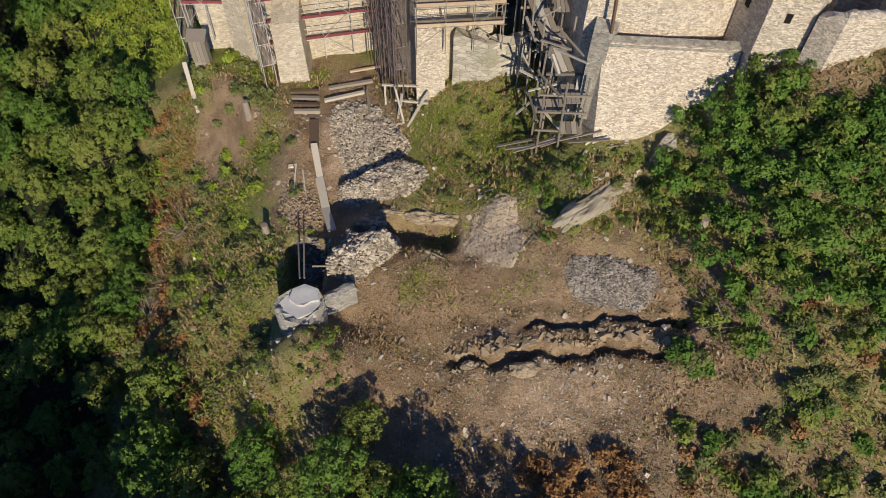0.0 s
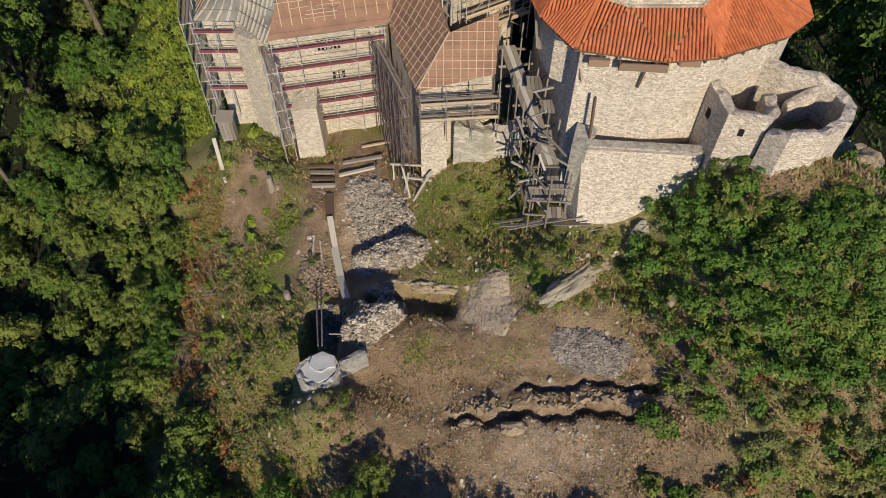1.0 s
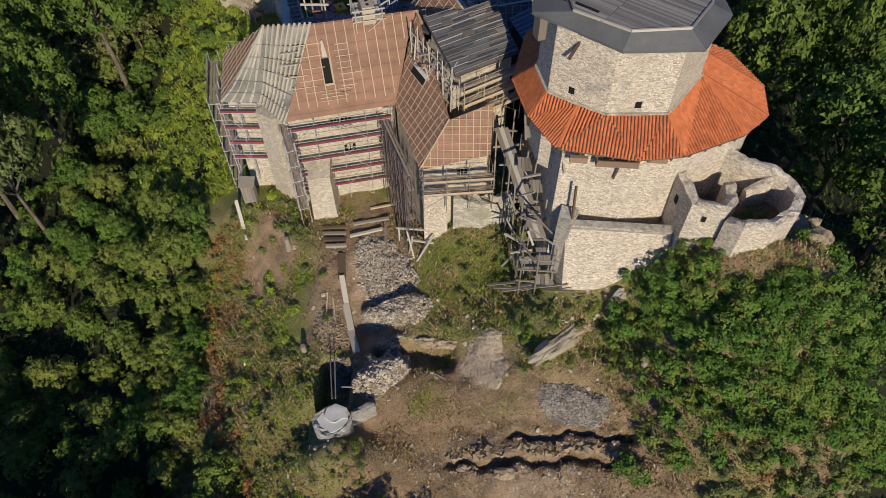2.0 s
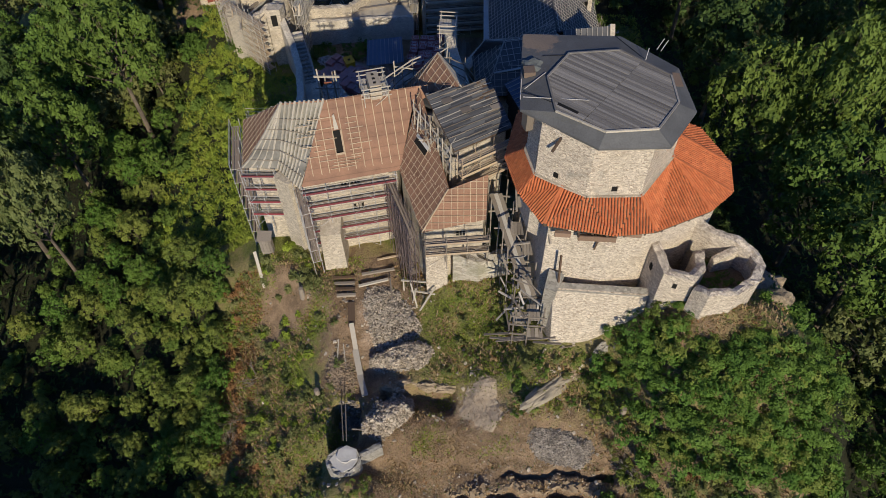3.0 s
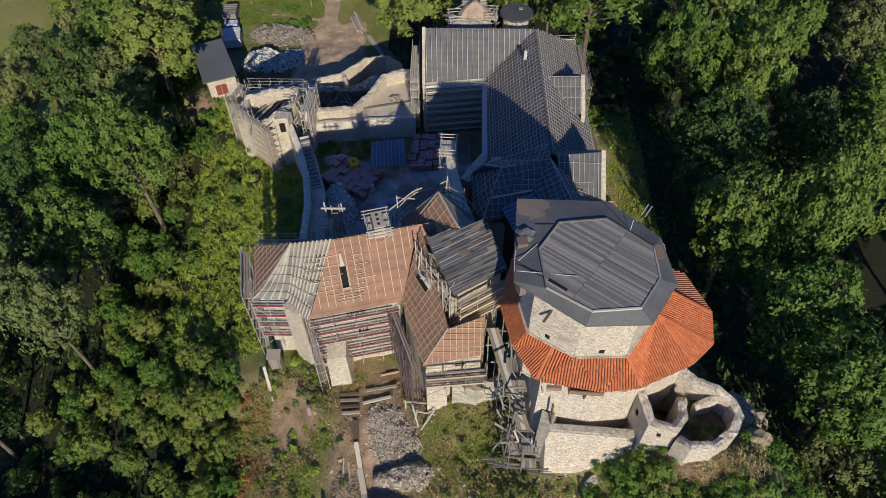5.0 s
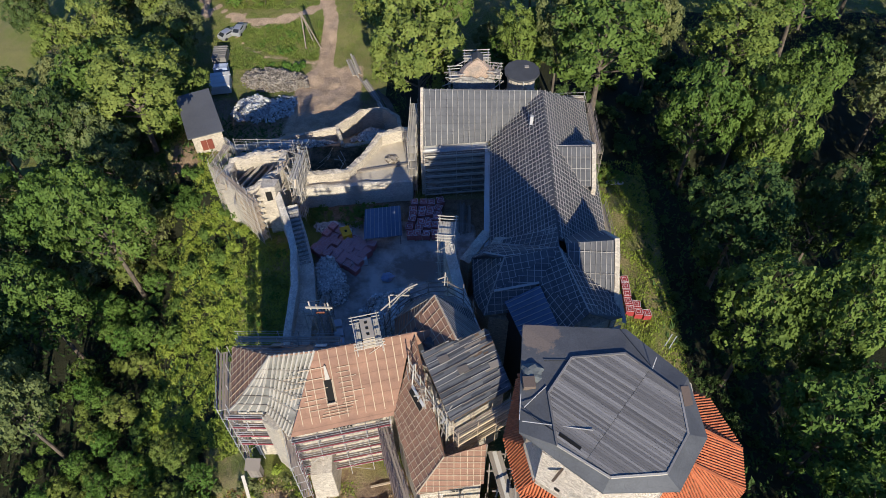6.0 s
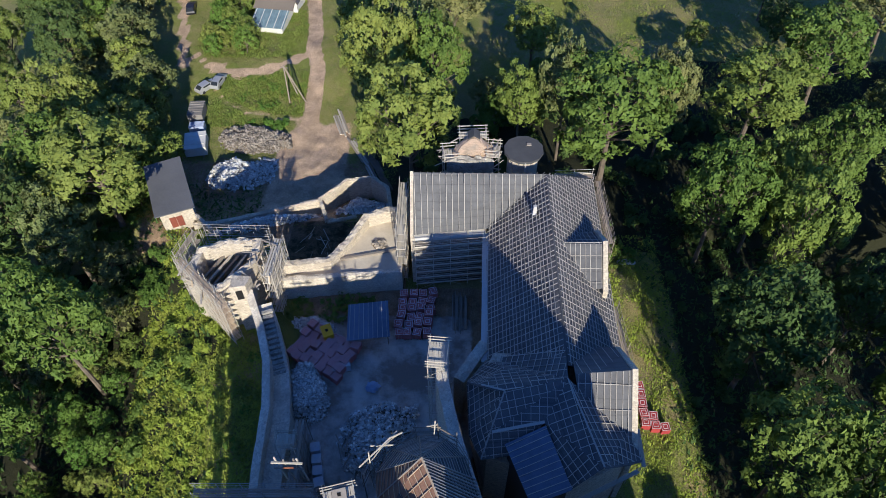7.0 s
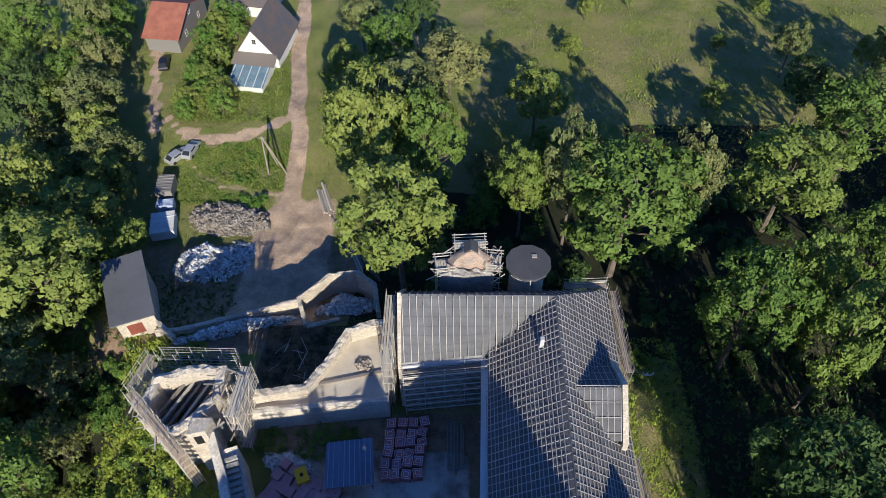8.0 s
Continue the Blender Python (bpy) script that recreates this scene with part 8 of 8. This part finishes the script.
tall = [make_tree(100 + i, 20.0, 5.6, m, 6900, 0.41, lab, 0.36) for i, (m, lab) in enumerate(((LEAF_OAK, "tall deep green broadleaf tree on the castle slope"), (LEAF_LIGHT, "tall bright green broadleaf tree"), (LEAF_SHADED, "tall dense broadleaf tree coloured as in shade on the castle slope"), (LEAF_DULL, "tall olive green broadleaf tree turning yellow")))]
low = [make_tree(200 + i, 11.0, 3.9, m, 4000, 0.34, lab, 0.16) for i, (m, lab) in enumerate(((LEAF_OAK, "young deep green tree in the wood"), (LEAF_LIGHT, "young bright green tree in the wood"), (LEAF_DULL, "young olive green tree in the wood")))]
near = [make_tree(250 + i, 6.5, 2.5, m, 3800, 0.2, lab, 0.12) for i, (m, lab) in enumerate(((LEAF_GREEN, "small deep green tree on the steep bank"), (LEAF_LIGHT, "small bright green tree on the steep bank"), (LEAF_GREEN, "small fresh green tree on the steep bank"), (LEAF_LIGHT, "small leafy green tree on the steep bank")))]
bushes = [make_bush(300 + i, 2.1, 2.3, m, 1300, 0.18, lab) for i, (m, lab) in enumerate(((LEAF_GREEN, "dense deep green bush on the slope"), (LEAF_LIGHT, "dense bright green bush on the slope"), (LEAF_DULL, "olive green scrub on the slope"), (LEAF_RUST, "withered rust-brown bush on the slope")))]
dead = [make_dead(400 + i, 2.2, "bleached leafless thicket on the slope") for i in range(2)]

rng = random.Random(77)
taken = []


def glade(x, y):
    """The treeless hollow east of the wing."""
    return 26.5 < x < 39.5 and 58 < y < 113


def stand(src, x, y, top, radius, high=20.0, wide=5.6):
    """One large tree whose crown reaches up to the height top and out to radius."""
    k = radius / wide
    ob = copy_thing(src, Matrix.Identity(4))
    ob.matrix_basis = pose(x, y, height(x, y), 0, 0, rng.uniform(0, 360)) @ Matrix.Diagonal((k, k, (top - height(x, y)) / high, 1))
    tagged(ob, group="woodland trees")
    taken.append((x, y))


def place(src, x, y, s=1.0, z=None, group="", tilt=0.0):
    m = pose(x, y, (height(x, y) if z is None else z), rng.uniform(-tilt, tilt), rng.uniform(-tilt, tilt), rng.uniform(0, 360)) @ Matrix.Diagonal((s * rng.uniform(0.9, 1.12), s * rng.uniform(0.9, 1.12), s, 1))
    if group == "woodland trees" and glade(x, y):
        return None
    ob = copy_thing(src, Matrix.Identity(4))
    ob.matrix_basis = m
    if group:
        tagged(ob, group=group)
    taken.append((x, y))
    return ob


def wood(count, box, sources, lo, hi, gap, keep, group):
    tries = made = 0
    while made < count and tries < count * 40:
        tries += 1
        x, y = rng.uniform(box[0], box[1]), rng.uniform(box[2], box[3])
        if not keep(x, y) or any((x - a) ** 2 + (y - b) ** 2 < gap * gap for a, b in taken):
            continue
        place(rng.choice(sources), x, y, rng.uniform(lo, hi), group=group, tilt=4)
        made += 1


# big single trees: place, height of the top, crown radius, kind
for x, y, top, r, k in ((-4.6, 111.5, 12.8, 6.6, 1), (-10.2, 127.5, 13.0, 5.6, 1), (-14.0, 138.5, 5.0, 5.0, 1), (-5.5, 140.5, 7.5, 5.8, 3), (0.8, 152.0, 4.0, 5.4, 3), (-2.5, 129.5, 9.5, 4.8, 0), (15.6, 146.0, 1.4, 4.4, 1), (12.0, 124.5, 3.8, 3.6, 1), (25.0, 117.0, 11.6, 8.0, 0), (18.6, 123.0, 10.5, 3.6, 3), (34.5, 122.5, 9.0, 3.6, 3), (50.0, 126.5, 5.5, 7.2, 1), (38.4, 103.2, 8.0, 5.2, 0), (49.0, 99.6, 7.0, 4.8, 1), (38.6, 81.5, 8.2, 5.8, 2), (37.0, 65.5, 9.2, 5.2, 0), (43.8, 63.0, 13.6, 4.6, 0), (41.6, 42.0, 9.2, 5.0, 0), (41.2, 52.8, 8.2, 5.4, 0), (55.5, 75.0, 8.0, 5.4, 0), (54.5, 88.0, 3.0, 4.4, 2), (47.5, 108.5, 5.0, 4.2, 1), (58.5, 114.0, 5.0, 4.6, 0), (51.0, 46.0, 10.0, 6.2, 2), (50.0, 34.0, 4.0, 6.0, 0), (-46.2, 81.0, 7.6, 5.6, 0), (-49.4, 106.0, 7.6, 7.0, 1), (-52.4, 98.0, 2.8, 4.4, 3), (-59.0, 89.0, -2.0, 6.0, 0), (-51.4, 57.0, 2.0, 4.2, 3), (-53.5, 71.5, 0.0, 5.0, 0), (-51.6, 122.0, -0.6, 5.2, 1), (-58.0, 112.0, 3.5, 6.2, 0), (-62.0, 127.0, 2.0, 6.0, 1), (-61.0, 100.0, 4.0, 5.6, 2), (-58.5, 62.0, 1.0, 5.6, 2)):
    stand(tall[k], x, y, top, r)

wood(14, (52, 92, 36, 150), tall, 0.9, 1.2, 9.0, lambda x, y: x > 58, "woodland trees")
wood(7, (52, 85, 126, 165), tall, 0.5, 0.75, 10.0, lambda x, y: x > 60 or y < 135, "woodland trees")
wood(5, (-24, 0, 140, 172), tall, 0.55, 0.75, 8.0, lambda x, y: -15 - 0.12 * (y - 110) < x < 0, "woodland trees")
wood(20, (-92, -46, 84, 180), tall, 0.65, 0.95, 8.0, lambda x, y: x < -64 - 0.28 * max(0, y - 120), "woodland trees")
wood(8, (-80, -56, 44, 84), tall, 0.7, 0.95, 8.0, lambda x, y: x < -60, "woodland trees")
wood(18, (-64, -45, 84, 126), low, 0.6, 1.0, 4.6, lambda x, y: x < -45 - 0.1 * max(0, 100 - y), "woodland trees")
wood(84, (-58, -22, 18, 52), near[1:] + near[1:2], 0.45, 0.85, 2.7, lambda x, y: x < -25.2 - 0.25 * max(0, y - 36) and noise.noise((x * 0.16, y * 0.16, 6)) > -0.02 and (x > -50 or noise.noise((x * 0.3, y * 0.3, 6)) > 0.1), "woodland trees")
wood(30, (-54, -28, 50, 92), near, 0.45, 0.9, 2.6, lambda x, y: -52 < x < -42 or y < 55, "woodland trees")
wood(24, (-34, -24.5, 28, 50), near[1:], 0.4, 0.7, 1.7, lambda x, y: -32 < x < -25.4 - 0.15 * max(0, y - 40), "woodland trees")
wood(14, (-46, -15, 4, 24), near, 0.8, 1.3, 4.4, lambda x, y: x < -20 + 0.5 * (16 - y) * (y < 16), "woodland trees")
wood(20, (-18, -1, 7, 17.6), near, 0.5, 0.8, 2.1, lambda x, y: not (x > -3 and y > 14), "woodland trees")
wood(16, (38, 62, -5, 40), low, 0.6, 1.0, 4.6, lambda x, y: x > 39, "woodland trees")
wood(30, (-72, -46, 116, 186), low, 0.6, 1.05, 4.0, lambda x, y: x < -52 - 0.32 * max(0, y - 136), "woodland trees")
wood(12, (-47.5, -41, 158, 184), near, 0.6, 0.95, 2.2, lambda x, y: True, "garden trees")
wood(7, (-46, -39.5, 151, 160), near, 0.6, 0.9, 2.2, lambda x, y: True, "garden trees")
wood(5, (6, 20, 122, 140), low, 0.5, 0.8, 4.0, lambda x, y: True, "woodland trees")
wood(8, (24, 80, 140, 200), low, 0.35, 0.6, 10.0, lambda x, y: True, "meadow trees")


# trees south of the bare bank and down the south-west slope: unseen, added to throw shade
for x, y, s in ((0.6, 9.6, 0.95), (4.6, 8.8, 0.9), (-2.4, 11.6, 0.7), (7.6, 8.0, 0.8)):
    place(near[0], x, y, s, group="woodland trees")
for x, y, s, k in ((-17.5, 0.0, 1.05, 0), (-26.0, 2.0, 1.3, 2), (-33.0, 3.5, 1.3, 0), (-41.0, 6.0, 1.3, 1), (-49.0, 9.0, 1.25, 2), (-57.0, 14.0, 1.2, 0)):
    place(tall[k], x, y, s, group="woodland trees")

# bushes
taken.clear()
wood(62, (15.0, 34, 20.0, 32.0), bushes[:1] + bushes[:2], 0.6, 1.1, 1.5, lambda x, y: (x > 16.5 or y > 29) and y > 22 + (x < 18) * 3 and (x < 20 or y < 30.2), "slope bushes")
wood(14, (15.6, 20.4, 29, 32.6), bushes[:2], 0.5, 0.85, 0.9, lambda x, y: y > 29.5, "slope bushes")
wood(14, (-28, -14, 20, 50), bushes[1:3], 0.3, 0.6, 1.5, lambda x, y: x < -17.5 - 0.1 * (y - 20), "slope bushes")
wood(14, (-22, -11, 26, 46), bushes[2:3], 0.2, 0.4, 1.2, lambda x, y: True, "slope bushes")
wood(18, (0, 9, 33, 43), bushes[1:3], 0.2, 0.42, 1.1, lambda x, y: True, "slope bushes")
wood(22, (6, 16, 24, 33), bushes[:3], 0.25, 0.5, 1.2, lambda x, y: y > 27.8 or x > 15, "slope bushes")
wood(14, (-20, -9, 86.6, 89.6), bushes[1:2] + bushes[:2], 0.3, 0.7, 0.9, lambda x, y: True, "yard bushes")
wood(10, (22.5, 27, 100, 104), bushes[:2], 0.5, 0.8, 1.3, lambda x, y: True, "yard bushes")
wood(30, (-38.5, -26.6, 136, 144.5), bushes[:2], 0.2, 0.45, 1.1, lambda x, y: True, "yard bushes")
wood(10, (-44, -25, 52, 92), bushes[1:2], 0.3, 0.55, 2.4, lambda x, y: x < -25 - max(0, y - 76) * 0.5, "bank bushes")
wood(16, (-24.5, -20.5, 58, 82), bushes[:2], 0.3, 0.6, 1.3, lambda x, y: x < -20.6 - max(0, y - 72) * 0.28, "bank bushes")
wood(9, (-12.5, -6.5, 20, 24.2), bushes[:3], 0.25, 0.5, 0.9, lambda x, y: (x + 9.2) ** 2 + (y - 24.5) ** 2 > 4.6, "slope bushes")
wood(14, (15.5, 22.5, 30.2, 33.4), bushes[:2], 0.45, 0.85, 0.9, lambda x, y: y < 30.4 or x < 19.5, "slope bushes")
wood(30, (18, 34, 8, 30), bushes[2:3], 0.4, 0.8, 1.4, lambda x, y: True, "slope bushes")
for x, y in ((-22.5, 33), (-23.5, 30), (-21, 36.5), (17.2, 22.0), (16.5, 23.5), (18.0, 20.5)):
    place(rng.choice(dead), x, y, rng.uniform(0.8, 1.3), group="dead thickets")


def scrub(name, label, mat, box, count, wide, keep, leaves=420, seed=1, flat=1.0, size=0.2):
    """A thicket grown together: many bush crowns joined as one stuff."""
    r = random.Random(seed)
    out = []
    for i in range(count):
        for t in range(20):
            x, y = r.uniform(box[0], box[1]), r.uniform(box[2], box[3])
            if keep(x, y):
                break
        else:
            continue
        w = wide * r.uniform(0.6, 1.3)
        lobes = [(x + r.uniform(-0.6, 0.6) * w, y + r.uniform(-0.6, 0.6) * w, height(x, y) + flat * w * r.uniform(0.15, 0.7), w * r.uniform(0.3, 0.5)) for k in range(5)]
        out.append(leaf_cloud(seed * 1000 + i, lobes, int(leaves * 1.4), size, 0.1, (x, y, height(x, y) - w), 24))
    tagged(new(name, tri_mesh(name, np.concatenate(out), mat)), label, "scrub", kind="stuff")


scrub("scrub", "dark scrub on the south-east slope", LEAF_OAK, (28, 56, 6, 40), 70, 1.3, lambda x, y: x > 36 or y < 16, 300, 15)
scrub("scrub", "dense green scrub below the outwork", LEAF_GREEN, (16.5, 35, 20, 32.2), 110, 1.1, lambda x, y: (x < 20 or y < 30.4) and y > 23 - 0.2 * (x - 20), 300, 2)
scrub("scrub", "leafy bright green scrub below the outwork", LEAF_LIGHT, (16.5, 34, 21, 32), 46, 0.8, lambda x, y: (x < 20 or y < 30.4) and y > 23 - 0.2 * (x - 20), 300, 22)
scrub("scrub", "tangled scrub coloured as in shade on the east bank", LEAF_SHADED, (40, 80, 30, 112), 50, 1.5, lambda x, y: x > 42, 300, 3, 1.0, 0.3)
scrub("scrub", "bright green scrub at the foot of the slope", LEAF_LIGHT, (14.5, 36, 3, 23.5), 46, 1.0, lambda x, y: True, 340, 4)
scrub("scrub", "olive scrub at the foot of the slope", LEAF_DULL, (14, 36, 3, 24), 90, 0.7, lambda x, y: True, 260, 5)
scrub("scrub", "dark green scrub at the foot of the slope", LEAF_GREEN, (14.5, 36, 3, 22), 40, 0.9, lambda x, y: True, 300, 17)
scrub("scrub", "red-brown bracken on the bare bank", LEAF_RUST, (3.5, 11.5, 12.6, 15.6), 34, 0.5, lambda x, y: True, 220, 18)
scrub("scrub", "low scrub on the rocky east bank", LEAF_GREEN, (27, 37, 33, 47), 40, 0.8, lambda x, y: not (28 < x < 34 and 36.0 < y < 43) and (y > 38 or x > 28.4), 300, 19)
scrub("scrub", "dry brown scrub at the foot of the slope", LEAF_RUST, (-14, 34, 6, 22), 34, 0.6, lambda x, y: x > 14 or y < 15 + 0.2 * -x, 220, 6)
scrub("scrub", "low olive scrub over the west slope", LEAF_DULL, (-30, -12, 18, 50), 120, 0.6, lambda x, y: x < -11 - 0.1 * (y - 20), 240, 7, 0.3)
scrub("scrub", "low green scrub over the west slope", LEAF_LIME, (-32, -12, 18, 50), 60, 0.6, lambda x, y: x < -12 - 0.1 * (y - 20), 260, 8, 0.25)
scrub("scrub", "rust-brown dead bracken over the west slope", LEAF_RUST, (-27, -13, 18, 47), 64, 0.55, lambda x, y: -26.5 + 0.45 * max(0, 34 - y) < x < -23.4 + 0.45 * max(0, 36 - y), 240, 9, 0.6)
scrub("scrub", "bright scrub on the bank outside the yard wall", LEAF_LIME, (-38, -23, 54, 98), 170, 0.7, lambda x, y: x < -24.5 - max(0, y - 78) * 0.5, 150, 10, 0.15, 0.26)
scrub("scrub", "yellow-green bramble on the bank outside the yard wall", LEAF_LIME, (-42, -24, 50, 102), 40, 0.9, lambda x, y: x < -24.5 - max(0, y - 78) * 0.5, 240, 13, 0.3, 0.26)
scrub("scrub", "rank weeds on the rubble beside the track", LEAF_GREEN, (-38, -27.5, 129.5, 132.5), 16, 0.8, lambda x, y: True, 240, 23, 0.6)
scrub("scrub", "dark hedge beside the shed", LEAF_OAK, (-56, -36, 92, 118), 60, 1.6, lambda x, y: x < -46 or (y < 101 and x < -38), 380, 14)
scrub("scrub", "green undergrowth below the wood", LEAF_OAK, (-75, -30, 20, 90), 90, 1.6, lambda x, y: x < -31, 380, 11, 1.0, 0.3)
scrub("scrub", "undergrowth coloured as in shade under the north trees", LEAF_SHADED, (-10, 62, 105, 136), 120, 1.8, lambda x, y: x > -7 and not (y < 112 and x < 16), 380, 12, 1.0, 0.34)
for x, y in ((22.8, 35.0), (24.0, 35.6), (25.0, 34.8), (23.2, 33.9), (23.0, 37.6)):
    place(bushes[0], x, y, 0.36, z=7.2, group="slope bushes")
scrub("scrub", "scrub coloured as in shade in the hollow beside the wing", LEAF_SHADED, (29.5, 42, 56, 112), 40, 1.2, lambda x, y: x > 32, 300, 21)
for src in tall + low + near + bushes + dead:
    for o in (*src.children_recursive, src):
        bpy.data.objects.remove(o)


def herbs():
    """Weeds and grass tufts over the open slopes."""
    r = np.random.default_rng(5)
    for seed, mat, label, box, n, size, blades in (
        (40, LEAF_DULL, "low olive weeds and grass over the slope", (-26, 30, 12, 47), 40000, 0.17, 3),
        (20, LEAF_LIGHT, "low bright green weeds over the slope", (-26, 30, 12, 47), 22000, 0.19, 3),
        (30, LEAF_STRAW, "dry straw-coloured stalks over the slope", (-26, 30, 12, 47), 38000, 0.24, 3),
        (33, LEAF_RUST, "dead brown bracken over the slope", (-26, 30, 12, 47), 6000, 0.24, 3),
        (34, LEAF_STRAW, "trodden dry stalks on the bare soil", (-8, 18, 12, 28), 20000, 0.1, 2),
        (35, LEAF_RUST, "dead leaf litter on the bare soil", (-8, 18, 12, 30), 6000, 0.11, 2),
        (36, LEAF_DULL, "sparse weeds on the bare soil", (-8, 20, 12, 30), 3500, 0.14, 2),
        (90, LEAF_SHADED, "undergrowth coloured as in shade in the west wood", (-78, -28, 5, 116), 7000, 0.55, 2),
        (91, LEAF_SHADED, "undergrowth coloured as in shade in the east wood", (29, 64, -5, 116), 6000, 0.55, 2),
        (45, LEAF_RUST, "dead bracken along the edge of the wood", (-27, -21, 28, 48), 6000, 0.22, 3),
        (41, LEAF_STRAW, "pale dry grass on the west slope", (-24, -10, 18, 48), 9000, 0.24, 2),
        (42, LEAF_LIME, "sunlit weeds on the west slope", (-25, -9, 18, 48), 24000, 0.17, 3),
        (44, LEAF_LIME, "yellow-green weeds below the middle house", (-2, 9.5, 32, 46), 7500, 0.15, 3),
        (43, LEAF_LIME, "green weeds among the stones", (-3, 17, 25.5, 31.5), 7000, 0.16, 3),
        (50, LEAF_LIME, "rough grass on the bank outside the yard wall", (-41, -20, 52, 104), 46000, 0.3, 2),
        (60, LEAF_LIME, "rough grass beside the east wing", (20.5, 32, 60, 106), 13000, 0.26, 2),
        (80, LEAF_LIGHT, "tall rough grass on the far meadow", (8, 130, 132, 230), 26000, 0.3, 2),
        (82, LEAF_LIME, "yellow-green grass on the far meadow", (8, 110, 134, 220), 22000, 0.32, 2),
        (71, LEAF_LIGHT, "green weeds round the utility pole", (-44, -26, 131, 146), 12000, 0.26, 3),
        (72, LEAF_LIGHT, "rough weeds under the garden trees", (-50, -28, 150, 172), 12000, 0.28, 3),
        (70, LEAF_LIGHT, "rough meadow grass beside the track", (-50, -8, 104, 165), 30000, 0.2, 2),
    ):
        pts = np.stack([r.uniform(box[0], box[1], n), r.uniform(box[2], box[3], n)], 1)
        keep = []
        for x, y in pts:
            v = noise.noise((x * 0.33, y * 0.33, seed)) + (0.9 if seed in (34, 35, 36, 90, 91) else 0.0)
            bare = (bump(x, y, 5, 19, 9, 6.0) * (1.5 if mat in (LEAF_LIGHT, LEAF_DULL) else 0.8) + 1.2 * bump(x, y, -7.6, 39.5, 3.6, 6.5) + 1.3 * bump(x, y, -18, 43, 1.8, 2.4) + 0.8 * bump(x, y, -13.5, 34.5, 1.5, 2) + bump(x, y, 3.4, 29.6, 2, 2) * 1.2 + bump(x, y, -5.5, 29.5, 2.2, 2.4) + bump(x, y, -9.3, 24.6, 1.8, 1.7) * 2 + bump(x, y, 11, 26.6, 2.2, 1.1)) if y < 50 else road_cover(x, y) * 2
            if mat is LEAF_RUST:
                bare -= 0.6 * bump(x, y, -24, 36, 2.0, 9) + 0.5 * bump(x, y, -14, 20, 6, 5) - 0.35
            if y < 27 and 1 < x < 16 and abs(y - trench_y(x) - 1.3) < 0.6:
                continue
            inside = (7.5 < x < 26 and 33 < y < 53) or (-21 < x < 5 and 49 < y < 62) or (-17 < x < 5 and 60 < y < 104) or (x > -19.5 - max(0, y - 76) * 0.4 and 58 < y < 104 and x < 0)
            if not inside and v + r.normal() * 0.25 > bare * 0.9 - 0.12:
                keep.append((x, y, height(x, y)))
        c = np.array(keep)
        m = len(c)
        out = []
        for k in range(blades):
            d = r.normal(size=(m, 3)) * np.array([1, 1, 0.4])
            d /= np.linalg.norm(d, axis=1)[:, None]
            s = size * r.uniform(0.5, 1.5, m)[:, None]
            cc = c + r.normal(size=(m, 3)) * np.array([0.12, 0.12, 0.0])
            up = np.array([0, 0, 1]) * s
            side = np.cross(d, [0, 0, 1])
            out.append(np.stack([cc + side * s * 0.28 + up * 0.25, cc - side * s * 0.28 + up * 0.25, cc + d * s * 0.9 + up * 0.8], 1).reshape(-1, 3))
        tagged(new("weeds", tri_mesh("weeds", np.concatenate(out), mat)), label, "weeds", kind="stuff")


herbs()
